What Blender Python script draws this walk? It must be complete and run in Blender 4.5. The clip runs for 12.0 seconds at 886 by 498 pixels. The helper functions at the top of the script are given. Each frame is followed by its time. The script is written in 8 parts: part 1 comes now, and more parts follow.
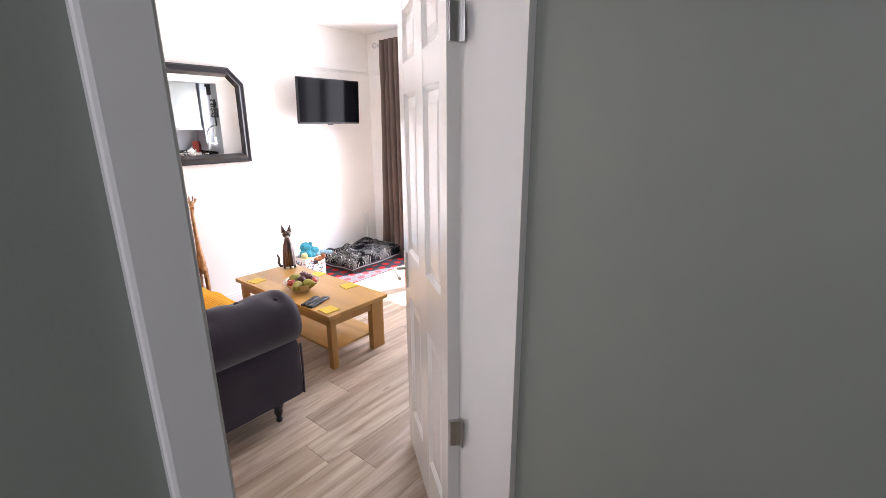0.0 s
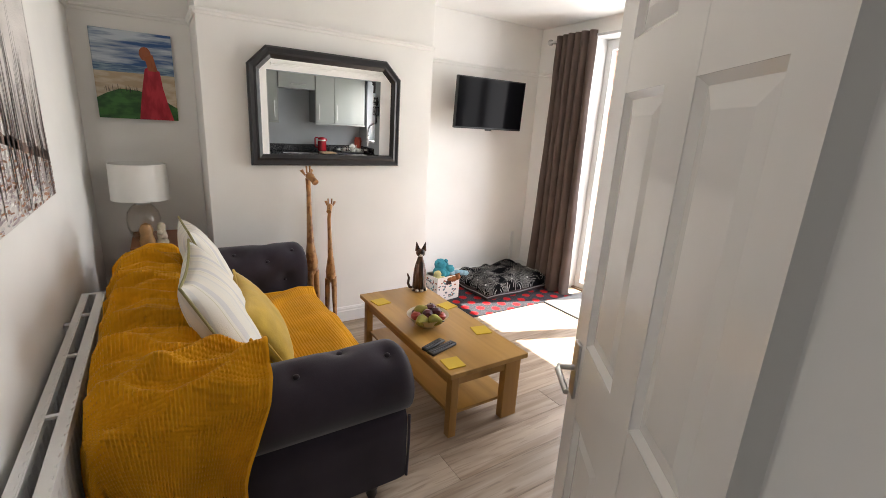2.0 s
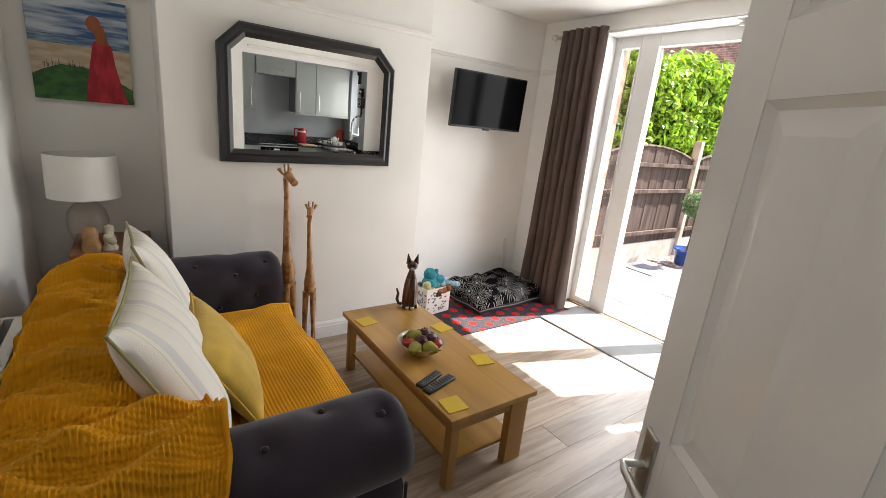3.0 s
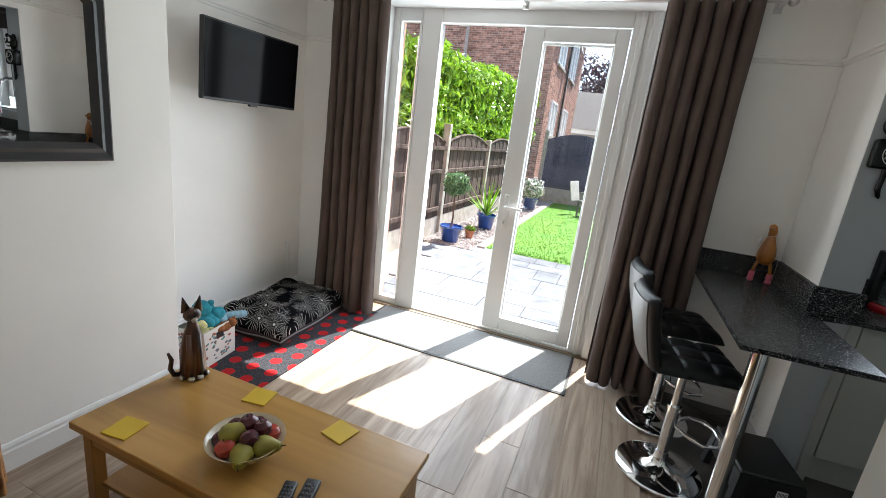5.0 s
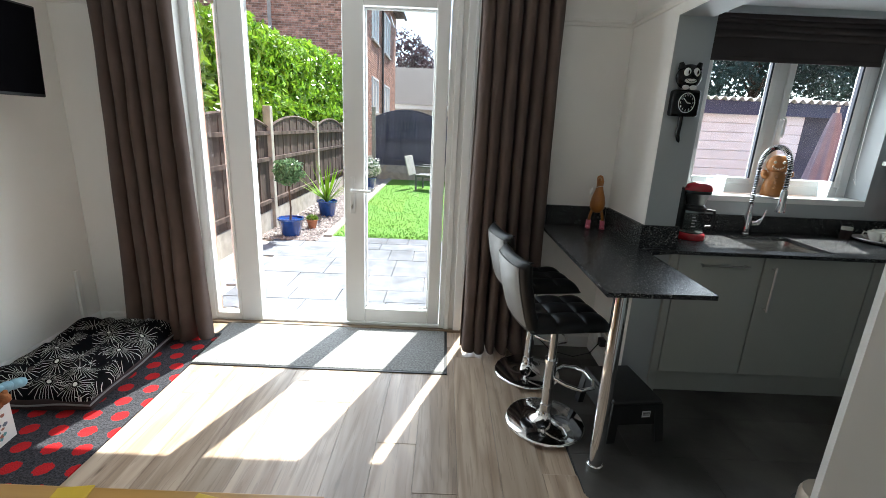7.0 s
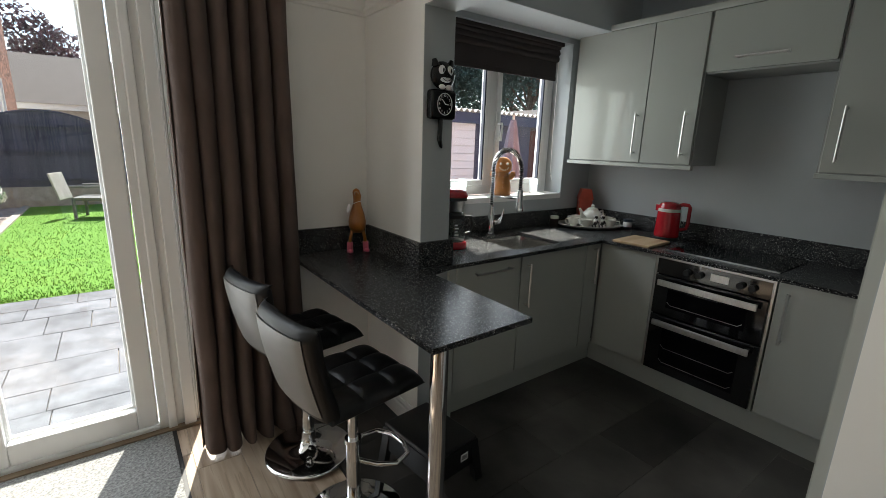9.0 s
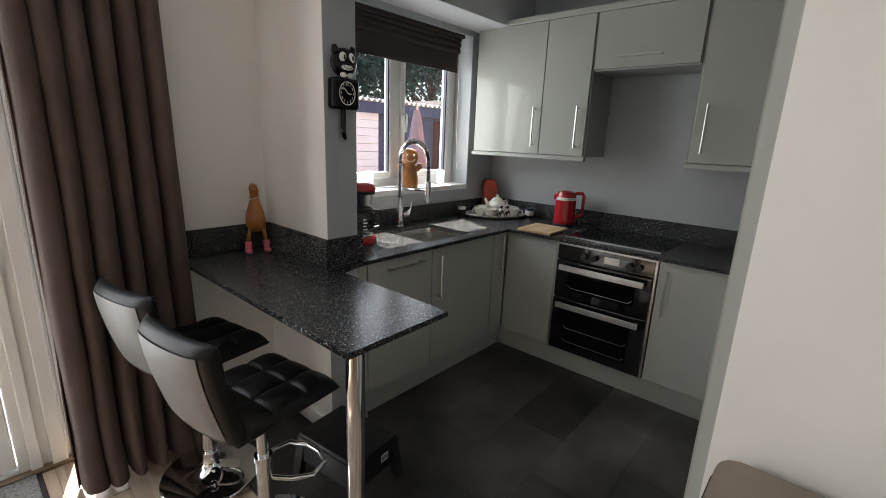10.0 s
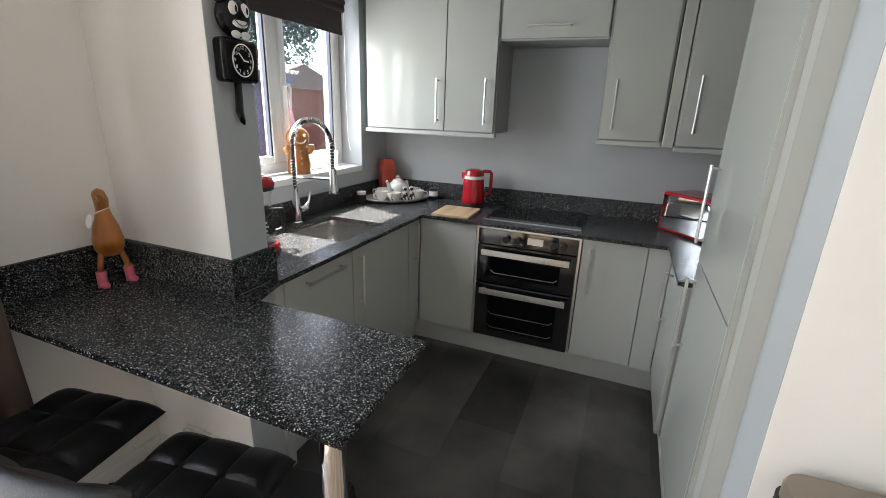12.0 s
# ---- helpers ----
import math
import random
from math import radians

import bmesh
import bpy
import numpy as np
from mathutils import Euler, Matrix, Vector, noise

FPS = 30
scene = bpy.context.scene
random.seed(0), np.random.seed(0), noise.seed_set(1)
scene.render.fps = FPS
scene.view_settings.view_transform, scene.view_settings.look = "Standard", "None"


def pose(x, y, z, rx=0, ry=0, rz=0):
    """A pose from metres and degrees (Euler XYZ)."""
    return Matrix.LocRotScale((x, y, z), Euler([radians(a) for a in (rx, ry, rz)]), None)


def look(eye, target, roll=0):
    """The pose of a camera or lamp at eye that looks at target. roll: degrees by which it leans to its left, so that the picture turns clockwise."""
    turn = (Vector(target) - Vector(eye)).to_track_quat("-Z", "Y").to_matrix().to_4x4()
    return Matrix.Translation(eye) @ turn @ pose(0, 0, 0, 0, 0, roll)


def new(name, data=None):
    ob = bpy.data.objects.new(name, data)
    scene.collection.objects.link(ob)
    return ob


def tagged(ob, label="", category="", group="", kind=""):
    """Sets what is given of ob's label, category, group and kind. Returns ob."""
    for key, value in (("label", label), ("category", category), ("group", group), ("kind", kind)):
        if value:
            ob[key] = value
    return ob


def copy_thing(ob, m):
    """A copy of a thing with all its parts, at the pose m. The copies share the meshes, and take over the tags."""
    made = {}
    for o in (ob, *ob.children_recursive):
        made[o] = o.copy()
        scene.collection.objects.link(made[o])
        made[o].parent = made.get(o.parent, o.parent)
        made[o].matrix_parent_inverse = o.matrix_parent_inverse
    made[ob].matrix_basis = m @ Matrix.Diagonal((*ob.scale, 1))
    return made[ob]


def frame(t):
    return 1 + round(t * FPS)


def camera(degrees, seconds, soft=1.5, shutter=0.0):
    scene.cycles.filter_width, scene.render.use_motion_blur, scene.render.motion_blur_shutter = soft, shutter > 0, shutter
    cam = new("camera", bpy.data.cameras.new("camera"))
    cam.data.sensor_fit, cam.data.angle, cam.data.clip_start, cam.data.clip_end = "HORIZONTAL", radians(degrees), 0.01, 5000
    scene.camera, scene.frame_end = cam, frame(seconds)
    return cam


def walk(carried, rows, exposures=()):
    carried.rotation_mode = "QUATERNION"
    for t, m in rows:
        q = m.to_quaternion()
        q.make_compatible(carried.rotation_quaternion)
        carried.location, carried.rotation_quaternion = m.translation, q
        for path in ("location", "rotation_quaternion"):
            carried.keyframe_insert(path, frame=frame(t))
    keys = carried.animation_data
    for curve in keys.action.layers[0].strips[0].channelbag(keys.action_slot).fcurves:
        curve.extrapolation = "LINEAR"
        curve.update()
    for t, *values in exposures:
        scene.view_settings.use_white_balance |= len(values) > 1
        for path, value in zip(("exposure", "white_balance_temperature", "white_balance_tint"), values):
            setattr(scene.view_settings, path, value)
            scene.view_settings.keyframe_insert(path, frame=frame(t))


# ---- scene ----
cam = camera(90.1, 12.0, soft=0.75)
PATH = [
    (0, (0.059, 0.249, 1.513), (-1.155, 1.745, 0.974), -0.4),
    (0.5, (-0.082, 0.437, 1.495), (-1.601, 1.621, 0.956), -0.4),
    (1, (-0.178, 0.573, 1.51), (-1.796, 1.619, 0.972), 1.8),
    (1.5, (-0.342, 0.598, 1.504), (-1.968, 1.634, 0.971), 3.1),
    (2, (-0.511, 0.656, 1.532), (-2.131, 1.703, 1.003), 3.3),
    (2.5, (-0.67, 0.736, 1.549), (-2.282, 1.791, 1.012), 4.5),
    (2.7, (-0.738, 0.746, 1.552), (-2.343, 1.808, 1.009), 5.0),
    (4.3, (-1.468, 0.787, 1.495), (-2.484, 2.431, 0.98), 5.7),
    (4.5, (-1.505, 0.851, 1.511), (-2.458, 2.53, 0.987), 5.6),
    (5, (-1.622, 0.95, 1.503), (-2.296, 2.765, 1.001), 6.9),
    (5.5, (-1.714, 0.997, 1.502), (-2.035, 2.906, 0.997), 4.5),
    (6, (-1.779, 1.016, 1.49), (-1.855, 2.947, 0.975), 3.6),
    (6.5, (-1.797, 1.056, 1.481), (-1.813, 2.985, 0.952), 2.8),
    (6.7, (-1.78, 1.082, 1.48), (-1.789, 3.01, 0.949), 2.5),
    (8.3, (-1.638, 1.647, 1.439), (-1.15, 3.521, 0.942), 4.8),
    (8.5, (-1.66, 1.691, 1.454), (-0.99, 3.512, 0.97), 4.0),
    (9, (-1.78, 1.794, 1.469), (-0.62, 3.356, 1.007), 1.8),
    (9.5, (-1.803, 1.796, 1.484), (-0.448, 3.189, 1.009), 1.8),
    (10, (-1.761, 1.837, 1.477), (-0.301, 3.113, 0.987), 2.2),
    (10.5, (-1.652, 1.983, 1.475), (-0.116, 3.16, 0.968), 2.5),
    (11, (-1.578, 2.1, 1.478), (-0.01, 3.226, 0.955), 2.2),
    (11.5, (-1.628, 2.237, 1.496), (0.074, 3.144, 0.963), 1.5),
    (12, (-1.682, 2.313, 1.519), (0.086, 3.028, 0.916), 2.0),
]
EXPOSURES = [(0, 3.55, 6300, 22), (0.6, 3.05, 6150, 14), (1.5, 2.65, 6750, 14), (2.7, 2.42, 6800, 12), (4.3, 2.00, 6250, 8), (6.7, 1.92, 6100, 4), (8.5, 1.40, 6400, 4), (9.5, 1.80, 6700, 8),
             (10.0, 2.00, 6700, 10), (10.5, 2.40, 6700, 10), (11.5, 2.75, 6500, 10), (12, 2.75, 6500, 10)]
walk(cam, [(t, look(eye, target, roll)) for t, eye, target, roll in PATH], EXPOSURES)

# ---- world, sun and exposure ----
world = bpy.data.worlds.new("world")
scene.world = world
world.use_nodes = True
wn = world.node_tree.nodes
sky = wn.new("ShaderNodeTexSky")
sky.sky_type = 'NISHITA'
sky.sun_disc = False
sky.sun_elevation = radians(54)
sky.sun_rotation = radians(18)
wn["Background"].inputs["Strength"].default_value = 0.15
world.node_tree.links.new(sky.outputs[0], wn["Background"].inputs["Color"])
sun_data = bpy.data.lights.new("sun", "SUN")
sun_data.energy, sun_data.angle, sun_data.color = 5.0, radians(0.5), (1.0, 0.95, 0.87)
sun = new("sun", sun_data)
sun.matrix_world = look((2.7, 12.5, 13.1), (2.7 - 0.48, 12.5 - 1.391, 13.1 - 2.05))


def sky_area(name, loc, aim, sx, sy, power):
    d = bpy.data.lights.new(name, "AREA")
    d.shape, d.size, d.size_y, d.energy, d.color = "RECTANGLE", sx, sy, power, (0.93, 0.97, 1.0)
    o = new(name, d)
    o.matrix_world = look(loc, aim)
    return o


sky_area("door_daylight", (-2.40, 4.36, 1.25), (-2.40, 0, 0.7), 2.0, 2.2, 20)
sky_area("window_daylight", (0.42, 4.36, 1.6), (0.42, 0, 1.0), 1.05, 0.95, 6.5)
# fill lamp added inside the closed hall, which has no modelled source
sky_area("hall_daylight", (0.6, -1.6, 1.9), (-0.2, 1.0, 1.2), 0.9, 0.9, 1.75)


# ---- materials ----
def mat(name, color, rough=0.5, metal=0.0, var=0.12, scale=6.0, bump=0.0, bscale=80.0, coat=0.0, stretch=(1, 1, 1), rand=0.0, sheen=0.0):
    m = bpy.data.materials.new(name)
    m.use_nodes = True
    n, l = m.node_tree.nodes, m.node_tree.links
    b = n["Principled BSDF"]
    b.inputs["Roughness"].default_value, b.inputs["Metallic"].default_value = rough, metal
    b.inputs["Coat Weight"].default_value = coat
    b.inputs["Coat Roughness"].default_value = 0.06
    b.inputs["Sheen Weight"].default_value = sheen
    b.inputs["Specular IOR Level"].default_value = 0.15 if rough >= 0.8 else 0.5
    tc, mp = n.new("ShaderNodeTexCoord"), n.new("ShaderNodeMapping")
    mp.inputs["Scale"].default_value = stretch
    l.new(tc.outputs["Object"], mp.inputs["Vector"])
    big, fine = n.new("ShaderNodeTexNoise"), n.new("ShaderNodeTexNoise")
    big.inputs["Scale"].default_value, big.inputs["Detail"].default_value = scale, 6
    fine.inputs["Scale"].default_value, fine.inputs["Detail"].default_value = bscale, 3
    l.new(mp.outputs[0], big.inputs["Vector"])
    l.new(mp.outputs[0], fine.inputs["Vector"])
    ramp = n.new("ShaderNodeValToRGB")
    ramp.color_ramp.elements[0].position, ramp.color_ramp.elements[1].position = 0.3, 0.7
    ramp.color_ramp.elements[0].color = (*[max(0, c * (1 - var)) for c in color], 1)
    ramp.color_ramp.elements[1].color = (*[min(1, c * (1 + var)) for c in color], 1)
    l.new(big.outputs["Fac"], ramp.inputs["Fac"])
    out = ramp.outputs["Color"]
    if rand:
        oi, ge, mx, hs = n.new("ShaderNodeObjectInfo"), n.new("ShaderNodeNewGeometry"), n.new("ShaderNodeMath"), n.new("ShaderNodeHueSaturation")
        mx.operation = "ADD"
        l.new(oi.outputs["Random"], mx.inputs[0])
        l.new(ge.outputs["Random Per Island"], mx.inputs[1])
        rg = n.new("ShaderNodeMapRange")
        rg.inputs["To Min"].default_value, rg.inputs["To Max"].default_value = 1 - rand, 1 + rand
        rg.inputs["From Max"].default_value = 2.0
        l.new(mx.outputs[0], rg.inputs["Value"])
        l.new(rg.outputs[0], hs.inputs["Value"])
        l.new(out, hs.inputs["Color"])
        out = hs.outputs["Color"]
    l.new(out, b.inputs["Base Color"])
    if bump:
        bp = n.new("ShaderNodeBump")
        bp.inputs["Strength"].default_value, bp.inputs["Distance"].default_value = bump, 0.004
        l.new(fine.outputs["Fac"], bp.inputs["Height"])
        l.new(bp.outputs[0], b.inputs["Normal"])
    return m


def bsdf(m):
    return m.node_tree.nodes["Principled BSDF"]


def glass_mat(name, tint=(1, 1, 1), rough=0.0, clear=0.92):
    m = bpy.data.materials.new(name)
    m.use_nodes = True
    n, l = m.node_tree.nodes, m.node_tree.links
    n.clear()
    out, mix, tr, gl, fr, pw, ad = (n.new("ShaderNode" + k) for k in ("OutputMaterial", "MixShader", "BsdfTransparent", "BsdfGlossy", "LayerWeight", "Math", "Math"))
    pw.operation, pw.inputs[1].default_value = "POWER", 4.0
    ad.operation, ad.inputs[1].default_value, ad.inputs[2].default_value = "MULTIPLY_ADD", 0.6, 0.045
    l.new(fr.outputs["Facing"], pw.inputs[0])
    l.new(pw.outputs[0], ad.inputs[0])
    tr.inputs["Color"].default_value = (*[c * clear for c in tint], 1)
    gl.inputs["Roughness"].default_value = rough
    l.new(ad.outputs[0], mix.inputs[0])
    l.new(tr.outputs[0], mix.inputs[1])
    l.new(gl.outputs[0], mix.inputs[2])
    l.new(mix.outputs[0], out.inputs["Surface"])
    return m


def wood(name, dark, light, rough=0.4, along="Y", grain=14.0, coat=0.0, rand=0.12, knots=False):
    """Grain drawn out along one axis, with broad bands and fine pores; boards differ a little."""
    m = mat(name, light, rough, bump=0.12, bscale=30, coat=coat)
    n, l = m.node_tree.nodes, m.node_tree.links
    b = n["Principled BSDF"]
    mp = n["Mapping"]
    s = {"X": (0.07, 1, 1), "Y": (1, 0.07, 1), "Z": (1, 1, 0.07)}[along]
    mp.inputs["Scale"].default_value = s
    oi, add, cmb = n.new("ShaderNodeObjectInfo"), n.new("ShaderNodeVectorMath"), n.new("ShaderNodeMath")
    add.operation = "ADD"
    cmb.operation, cmb.inputs[1].default_value = "MULTIPLY", 37.0
    l.new(oi.outputs["Random"], cmb.inputs[0])
    l.new(n["Texture Coordinate"].outputs["Object"], add.inputs[0])
    l.new(cmb.outputs[0], add.inputs[1])
    l.new(add.outputs[0], mp.inputs["Vector"])
    a = n["Noise Texture"]
    a.inputs["Scale"].default_value, a.inputs["Detail"].default_value, a.inputs["Distortion"].default_value = grain, 9, 0.7
    ramp = n["Color Ramp"].color_ramp
    ramp.elements[0].color, ramp.elements[1].color = (*dark, 1), (*light, 1)
    ramp.elements[0].position, ramp.elements[1].position = 0.34, 0.62
    if rand:
        hs, rg = n.new("ShaderNodeHueSaturation"), n.new("ShaderNodeMapRange")
        rg.inputs["To Min"].default_value, rg.inputs["To Max"].default_value = 1 - rand, 1 + rand
        l.new(oi.outputs["Random"], rg.inputs["Value"])
        l.new(rg.outputs[0], hs.inputs["Value"])
        l.new(n["Color Ramp"].outputs[0], hs.inputs["Color"])
        l.new(hs.outputs[0], b.inputs["Base Color"])
    return m


M = {}
M["wall"] = mat("warm_white_wall_paint", (0.87, 0.85, 0.815), 0.75, var=0.025, scale=2.5, bump=0.05, bscale=220)
M["ceiling"] = mat("ceiling_paint", (0.87, 0.86, 0.84), 0.85, var=0.02, bump=0.05, bscale=150)
M["sage"] = mat("sage_green_hall_paint", (0.255, 0.275, 0.245), 0.6, var=0.03, scale=3, bump=0.05, bscale=200)
M["kitchen_wall"] = mat("blue_grey_kitchen_paint", (0.43, 0.46, 0.475), 0.6, var=0.03, scale=3, bump=0.05, bscale=200)
M["gloss_white"] = mat("white_gloss_woodwork", (0.80, 0.785, 0.765), 0.22, var=0.02, bump=0.05, bscale=25, stretch=(1, 1, 0.2), coat=0.3)
M["upvc"] = mat("white_upvc", (0.82, 0.82, 0.81), 0.25, var=0.02, scale=3)
M["skirting"] = mat("skirting_paint", (0.80, 0.79, 0.77), 0.35, var=0.03, bump=0.03)


def oak_boards():
    """Oak print: fine streaks, drawn-out growth rings and scattered knots; every board differs."""
    m = wood("brown_oak_laminate", (0.27, 0.195, 0.138), (0.46, 0.365, 0.28), 0.34, "Y", 16, rand=0.17)
    n, l = m.node_tree.nodes, m.node_tree.links
    moved = n["Mapping"].inputs["Vector"].links[0].from_socket

    def noise_at(scale, size, detail):
        mp, t = n.new("ShaderNodeMapping"), n.new("ShaderNodeTexNoise")
        mp.inputs["Scale"].default_value = size
        t.inputs["Scale"].default_value, t.inputs["Detail"].default_value = scale, detail
        l.new(moved, mp.inputs["Vector"])
        l.new(mp.outputs[0], t.inputs["Vector"])
        return t.outputs["Fac"], mp

    def op(kind, a, b=None):
        k = n.new("ShaderNodeMath")
        k.operation = kind
        for i, v in enumerate((a, b)):
            if isinstance(v, (int, float)):
                k.inputs[i].default_value = v
            elif v is not None:
                l.new(v, k.inputs[i])
        return k.outputs[0]
    broad, mp = noise_at(5.0, (1, 0.13, 1), 1.5)
    rings = op("POWER", op("ABSOLUTE", op("SINE", op("MULTIPLY", broad, 46.0))), 5.0)
    patch, _ = noise_at(2.2, (1, 0.5, 1), 2)
    rings = op("MULTIPLY", rings, op("MULTIPLY", op("SUBTRACT", patch, 0.42), 3.2))
    v = n.new("ShaderNodeTexVoronoi")
    v.inputs["Scale"].default_value = 3.4
    km = n.new("ShaderNodeMapping")
    km.inputs["Scale"].default_value = (1.5, 0.55, 1)
    l.new(moved, km.inputs["Vector"])
    l.new(km.outputs[0], v.inputs["Vector"])
    knot = op("MAXIMUM", op("SUBTRACT", 1.0, op("MULTIPLY", v.outputs["Distance"], 11.0)), 0.0)
    pore, _ = noise_at(70.0, (1, 0.05, 1), 2)
    pores = op("GREATER_THAN", pore, 0.60)
    dark = op("MINIMUM", op("ADD", op("ADD", op("MULTIPLY", op("MAXIMUM", rings, 0.0), 0.36), op("MULTIPLY", knot, 0.8)), op("MULTIPLY", pores, 0.22)), 0.85)
    mx = n.new("ShaderNodeMix")
    mx.data_type = "RGBA"
    src = bsdf(m).inputs["Base Color"].links[0].from_socket
    l.new(dark, mx.inputs["Factor"])
    l.new(src, mx.inputs["A"])
    mx.inputs["B"].default_value = (0.085, 0.05, 0.03, 1)
    l.new(mx.outputs["Result"], bsdf(m).inputs["Base Color"])
    bsdf(m).inputs["Specular IOR Level"].default_value = 0.4
    return m


M["laminate"] = oak_boards()
M["oak"] = wood("honey_oak_veneer", (0.30, 0.152, 0.035), (0.45, 0.25, 0.066), 0.33, "X", 9, coat=0.15, rand=0.03)
M["oak_up"] = wood("honey_oak_legs", (0.29, 0.142, 0.033), (0.43, 0.228, 0.060), 0.35, "Z", 9, coat=0.15, rand=0.03)
M["vinyl"] = mat("charcoal_slate_vinyl", (0.056, 0.052, 0.048), 0.42, var=0.75, scale=2.4, bump=0.2, bscale=45, rand=0.85)
M["velvet"] = mat("slate_purple_velvet", (0.031, 0.024, 0.033), 0.85, var=0.2, scale=7, bump=0.1, bscale=300, sheen=0.22)
M["black_wood"] = mat("black_turned_wood", (0.012, 0.010, 0.010), 0.35, var=0.2)
M["curtain"] = mat("taupe_curtain_cloth", (0.105, 0.076, 0.066), 0.85, var=0.14, bump=0.3, bscale=420, sheen=0.06)
M["chrome"] = mat("chrome", (0.82, 0.82, 0.83), 0.08, 1.0, var=0.02)
M["brushed"] = mat("brushed_steel", (0.62, 0.61, 0.60), 0.3, 1.0, var=0.08, scale=30, stretch=(1, 8, 1), bump=0.05, bscale=200)
M["leatherette"] = mat("black_leatherette", (0.007, 0.007, 0.008), 0.40, var=0.2, scale=12, bump=0.12, bscale=260)
bsdf(M["leatherette"]).inputs["Specular IOR Level"].default_value = 0.3
M["mirror"] = mat("mirror_silver", (0.92, 0.93, 0.93), 0.0, 1.0, var=0.0)
M["mirror_frame"] = mat("charcoal_mirror_frame", (0.020, 0.0195, 0.022), 0.38, var=0.2, scale=9, bump=0.1, bscale=60)
M["screen"] = mat("tv_screen", (0.004, 0.004, 0.005), 0.09, var=0.0)
M["screen"].node_tree.nodes["Principled BSDF"].inputs["Specular IOR Level"].default_value = 0.045
M["black_plastic"] = mat("black_plastic", (0.008, 0.008, 0.009), 0.45, var=0.15, bump=0.06, bscale=300)
M["door_gloss"] = mat("pale_grey_gloss_door", (0.40, 0.415, 0.385), 0.08, var=0.015, scale=2)
M["door_gloss"].node_tree.nodes["Principled BSDF"].inputs["Specular IOR Level"].default_value = 0.32
M["door_matt"] = mat("grey_satin_base_door", (0.43, 0.44, 0.41), 0.33, var=0.02, scale=2)
M["plinth"] = mat("grey_plinth", (0.42, 0.43, 0.40), 0.35, var=0.03)
M["carcass"] = mat("grey_carcass", (0.30, 0.305, 0.295), 0.45, var=0.03)
M["pane"] = glass_mat("window_glass")
M["clear_glass"] = glass_mat("clear_drinking_glass", (0.97, 1, 0.99), 0.02, 0.9)
M["lamp_glass"] = glass_mat("clear_lamp_glass", (1.0, 0.985, 0.96), 0.0, 0.99)
M["oven_glass"] = mat("black_oven_glass", (0.006, 0.006, 0.007), 0.06, var=0.0, coat=0.6)
M["red_plastic"] = mat("red_enamel", (0.42, 0.012, 0.022), 0.22, var=0.06, coat=0.5)
M["gloss_black"] = mat("gloss_black_plastic", (0.004, 0.004, 0.0045), 0.25, var=0.1)
bsdf(M["gloss_black"]).inputs["Specular IOR Level"].default_value = 0.3
M["steel"] = mat("polished_sink_steel", (0.60, 0.595, 0.58), 0.17, 1.0, var=0.08, scale=25, bump=0.03, bscale=160)
M["china"] = mat("white_china", (0.75, 0.73, 0.66), 0.18, var=0.05, coat=0.4)
M["yellow_cloth"] = mat("mustard_velvet", (0.52, 0.33, 0.045), 0.8, var=0.18, scale=9, bump=0.25, bscale=120, sheen=0.3)
M["white"] = mat("white_plastic", (0.8, 0.8, 0.79), 0.4, var=0.02)
M["radiator"] = mat("radiator_enamel", (0.78, 0.775, 0.76), 0.28, var=0.02)


def granite():
    m = mat("black_speckled_worktop", (0.008, 0.0083, 0.0095), 0.26, var=0.4, scale=30)
    bsdf(m).inputs["Specular IOR Level"].default_value = 0.07
    n, l = m.node_tree.nodes, m.node_tree.links
    prev = n["Color Ramp"].outputs[0]
    for sc, rad, pick, col in ((420, 0.45, 0.50, (0.09, 0.094, 0.098)), (270, 0.40, 0.68, (0.24, 0.248, 0.255)), (160, 0.32, 0.80, (0.52, 0.52, 0.50)), (120, 0.33, 0.86, (0.14, 0.12, 0.11))):
        v, r, c, k, mx, sep = n.new("ShaderNodeTexVoronoi"), n.new("ShaderNodeMath"), n.new("ShaderNodeMath"), n.new("ShaderNodeMath"), n.new("ShaderNodeMix"), n.new("ShaderNodeSeparateColor")
        v.inputs["Scale"].default_value = sc
        r.operation, r.inputs[1].default_value = "LESS_THAN", rad
        c.operation, c.inputs[1].default_value = "GREATER_THAN", pick
        k.operation = "MULTIPLY"
        mx.data_type = "RGBA"
        l.new(n["Texture Coordinate"].outputs["Object"], v.inputs["Vector"])
        l.new(v.outputs["Distance"], r.inputs[0])
        l.new(v.outputs["Color"], sep.inputs[0])
        l.new(sep.outputs[0], c.inputs[0])
        l.new(r.outputs[0], k.inputs[0])
        l.new(c.outputs[0], k.inputs[1])
        l.new(k.outputs[0], mx.inputs["Factor"])
        l.new(prev, mx.inputs["A"])
        mx.inputs["B"].default_value = (*col, 1)
        prev = mx.outputs["Result"]
    l.new(prev, bsdf(m).inputs["Base Color"])
    return m


M["granite"] = granite()


# ---- shape helpers ----
def box(bm, x0, y0, z0, x1, y1, z1, m=None):
    """A box between two corners, turned by m where it is given."""
    made = bmesh.ops.create_cube(bm, size=1)["verts"]
    t = Matrix.Translation(((x0 + x1) / 2, (y0 + y1) / 2, (z0 + z1) / 2)) @ Matrix.Diagonal((abs(x1 - x0), abs(y1 - y0), abs(z1 - z0), 1))
    bmesh.ops.transform(bm, matrix=(m @ t) if m else t, verts=made)
    return made


def boxes(*dims):
    bm = bmesh.new()
    for d in dims:
        box(bm, *d)
    return bm


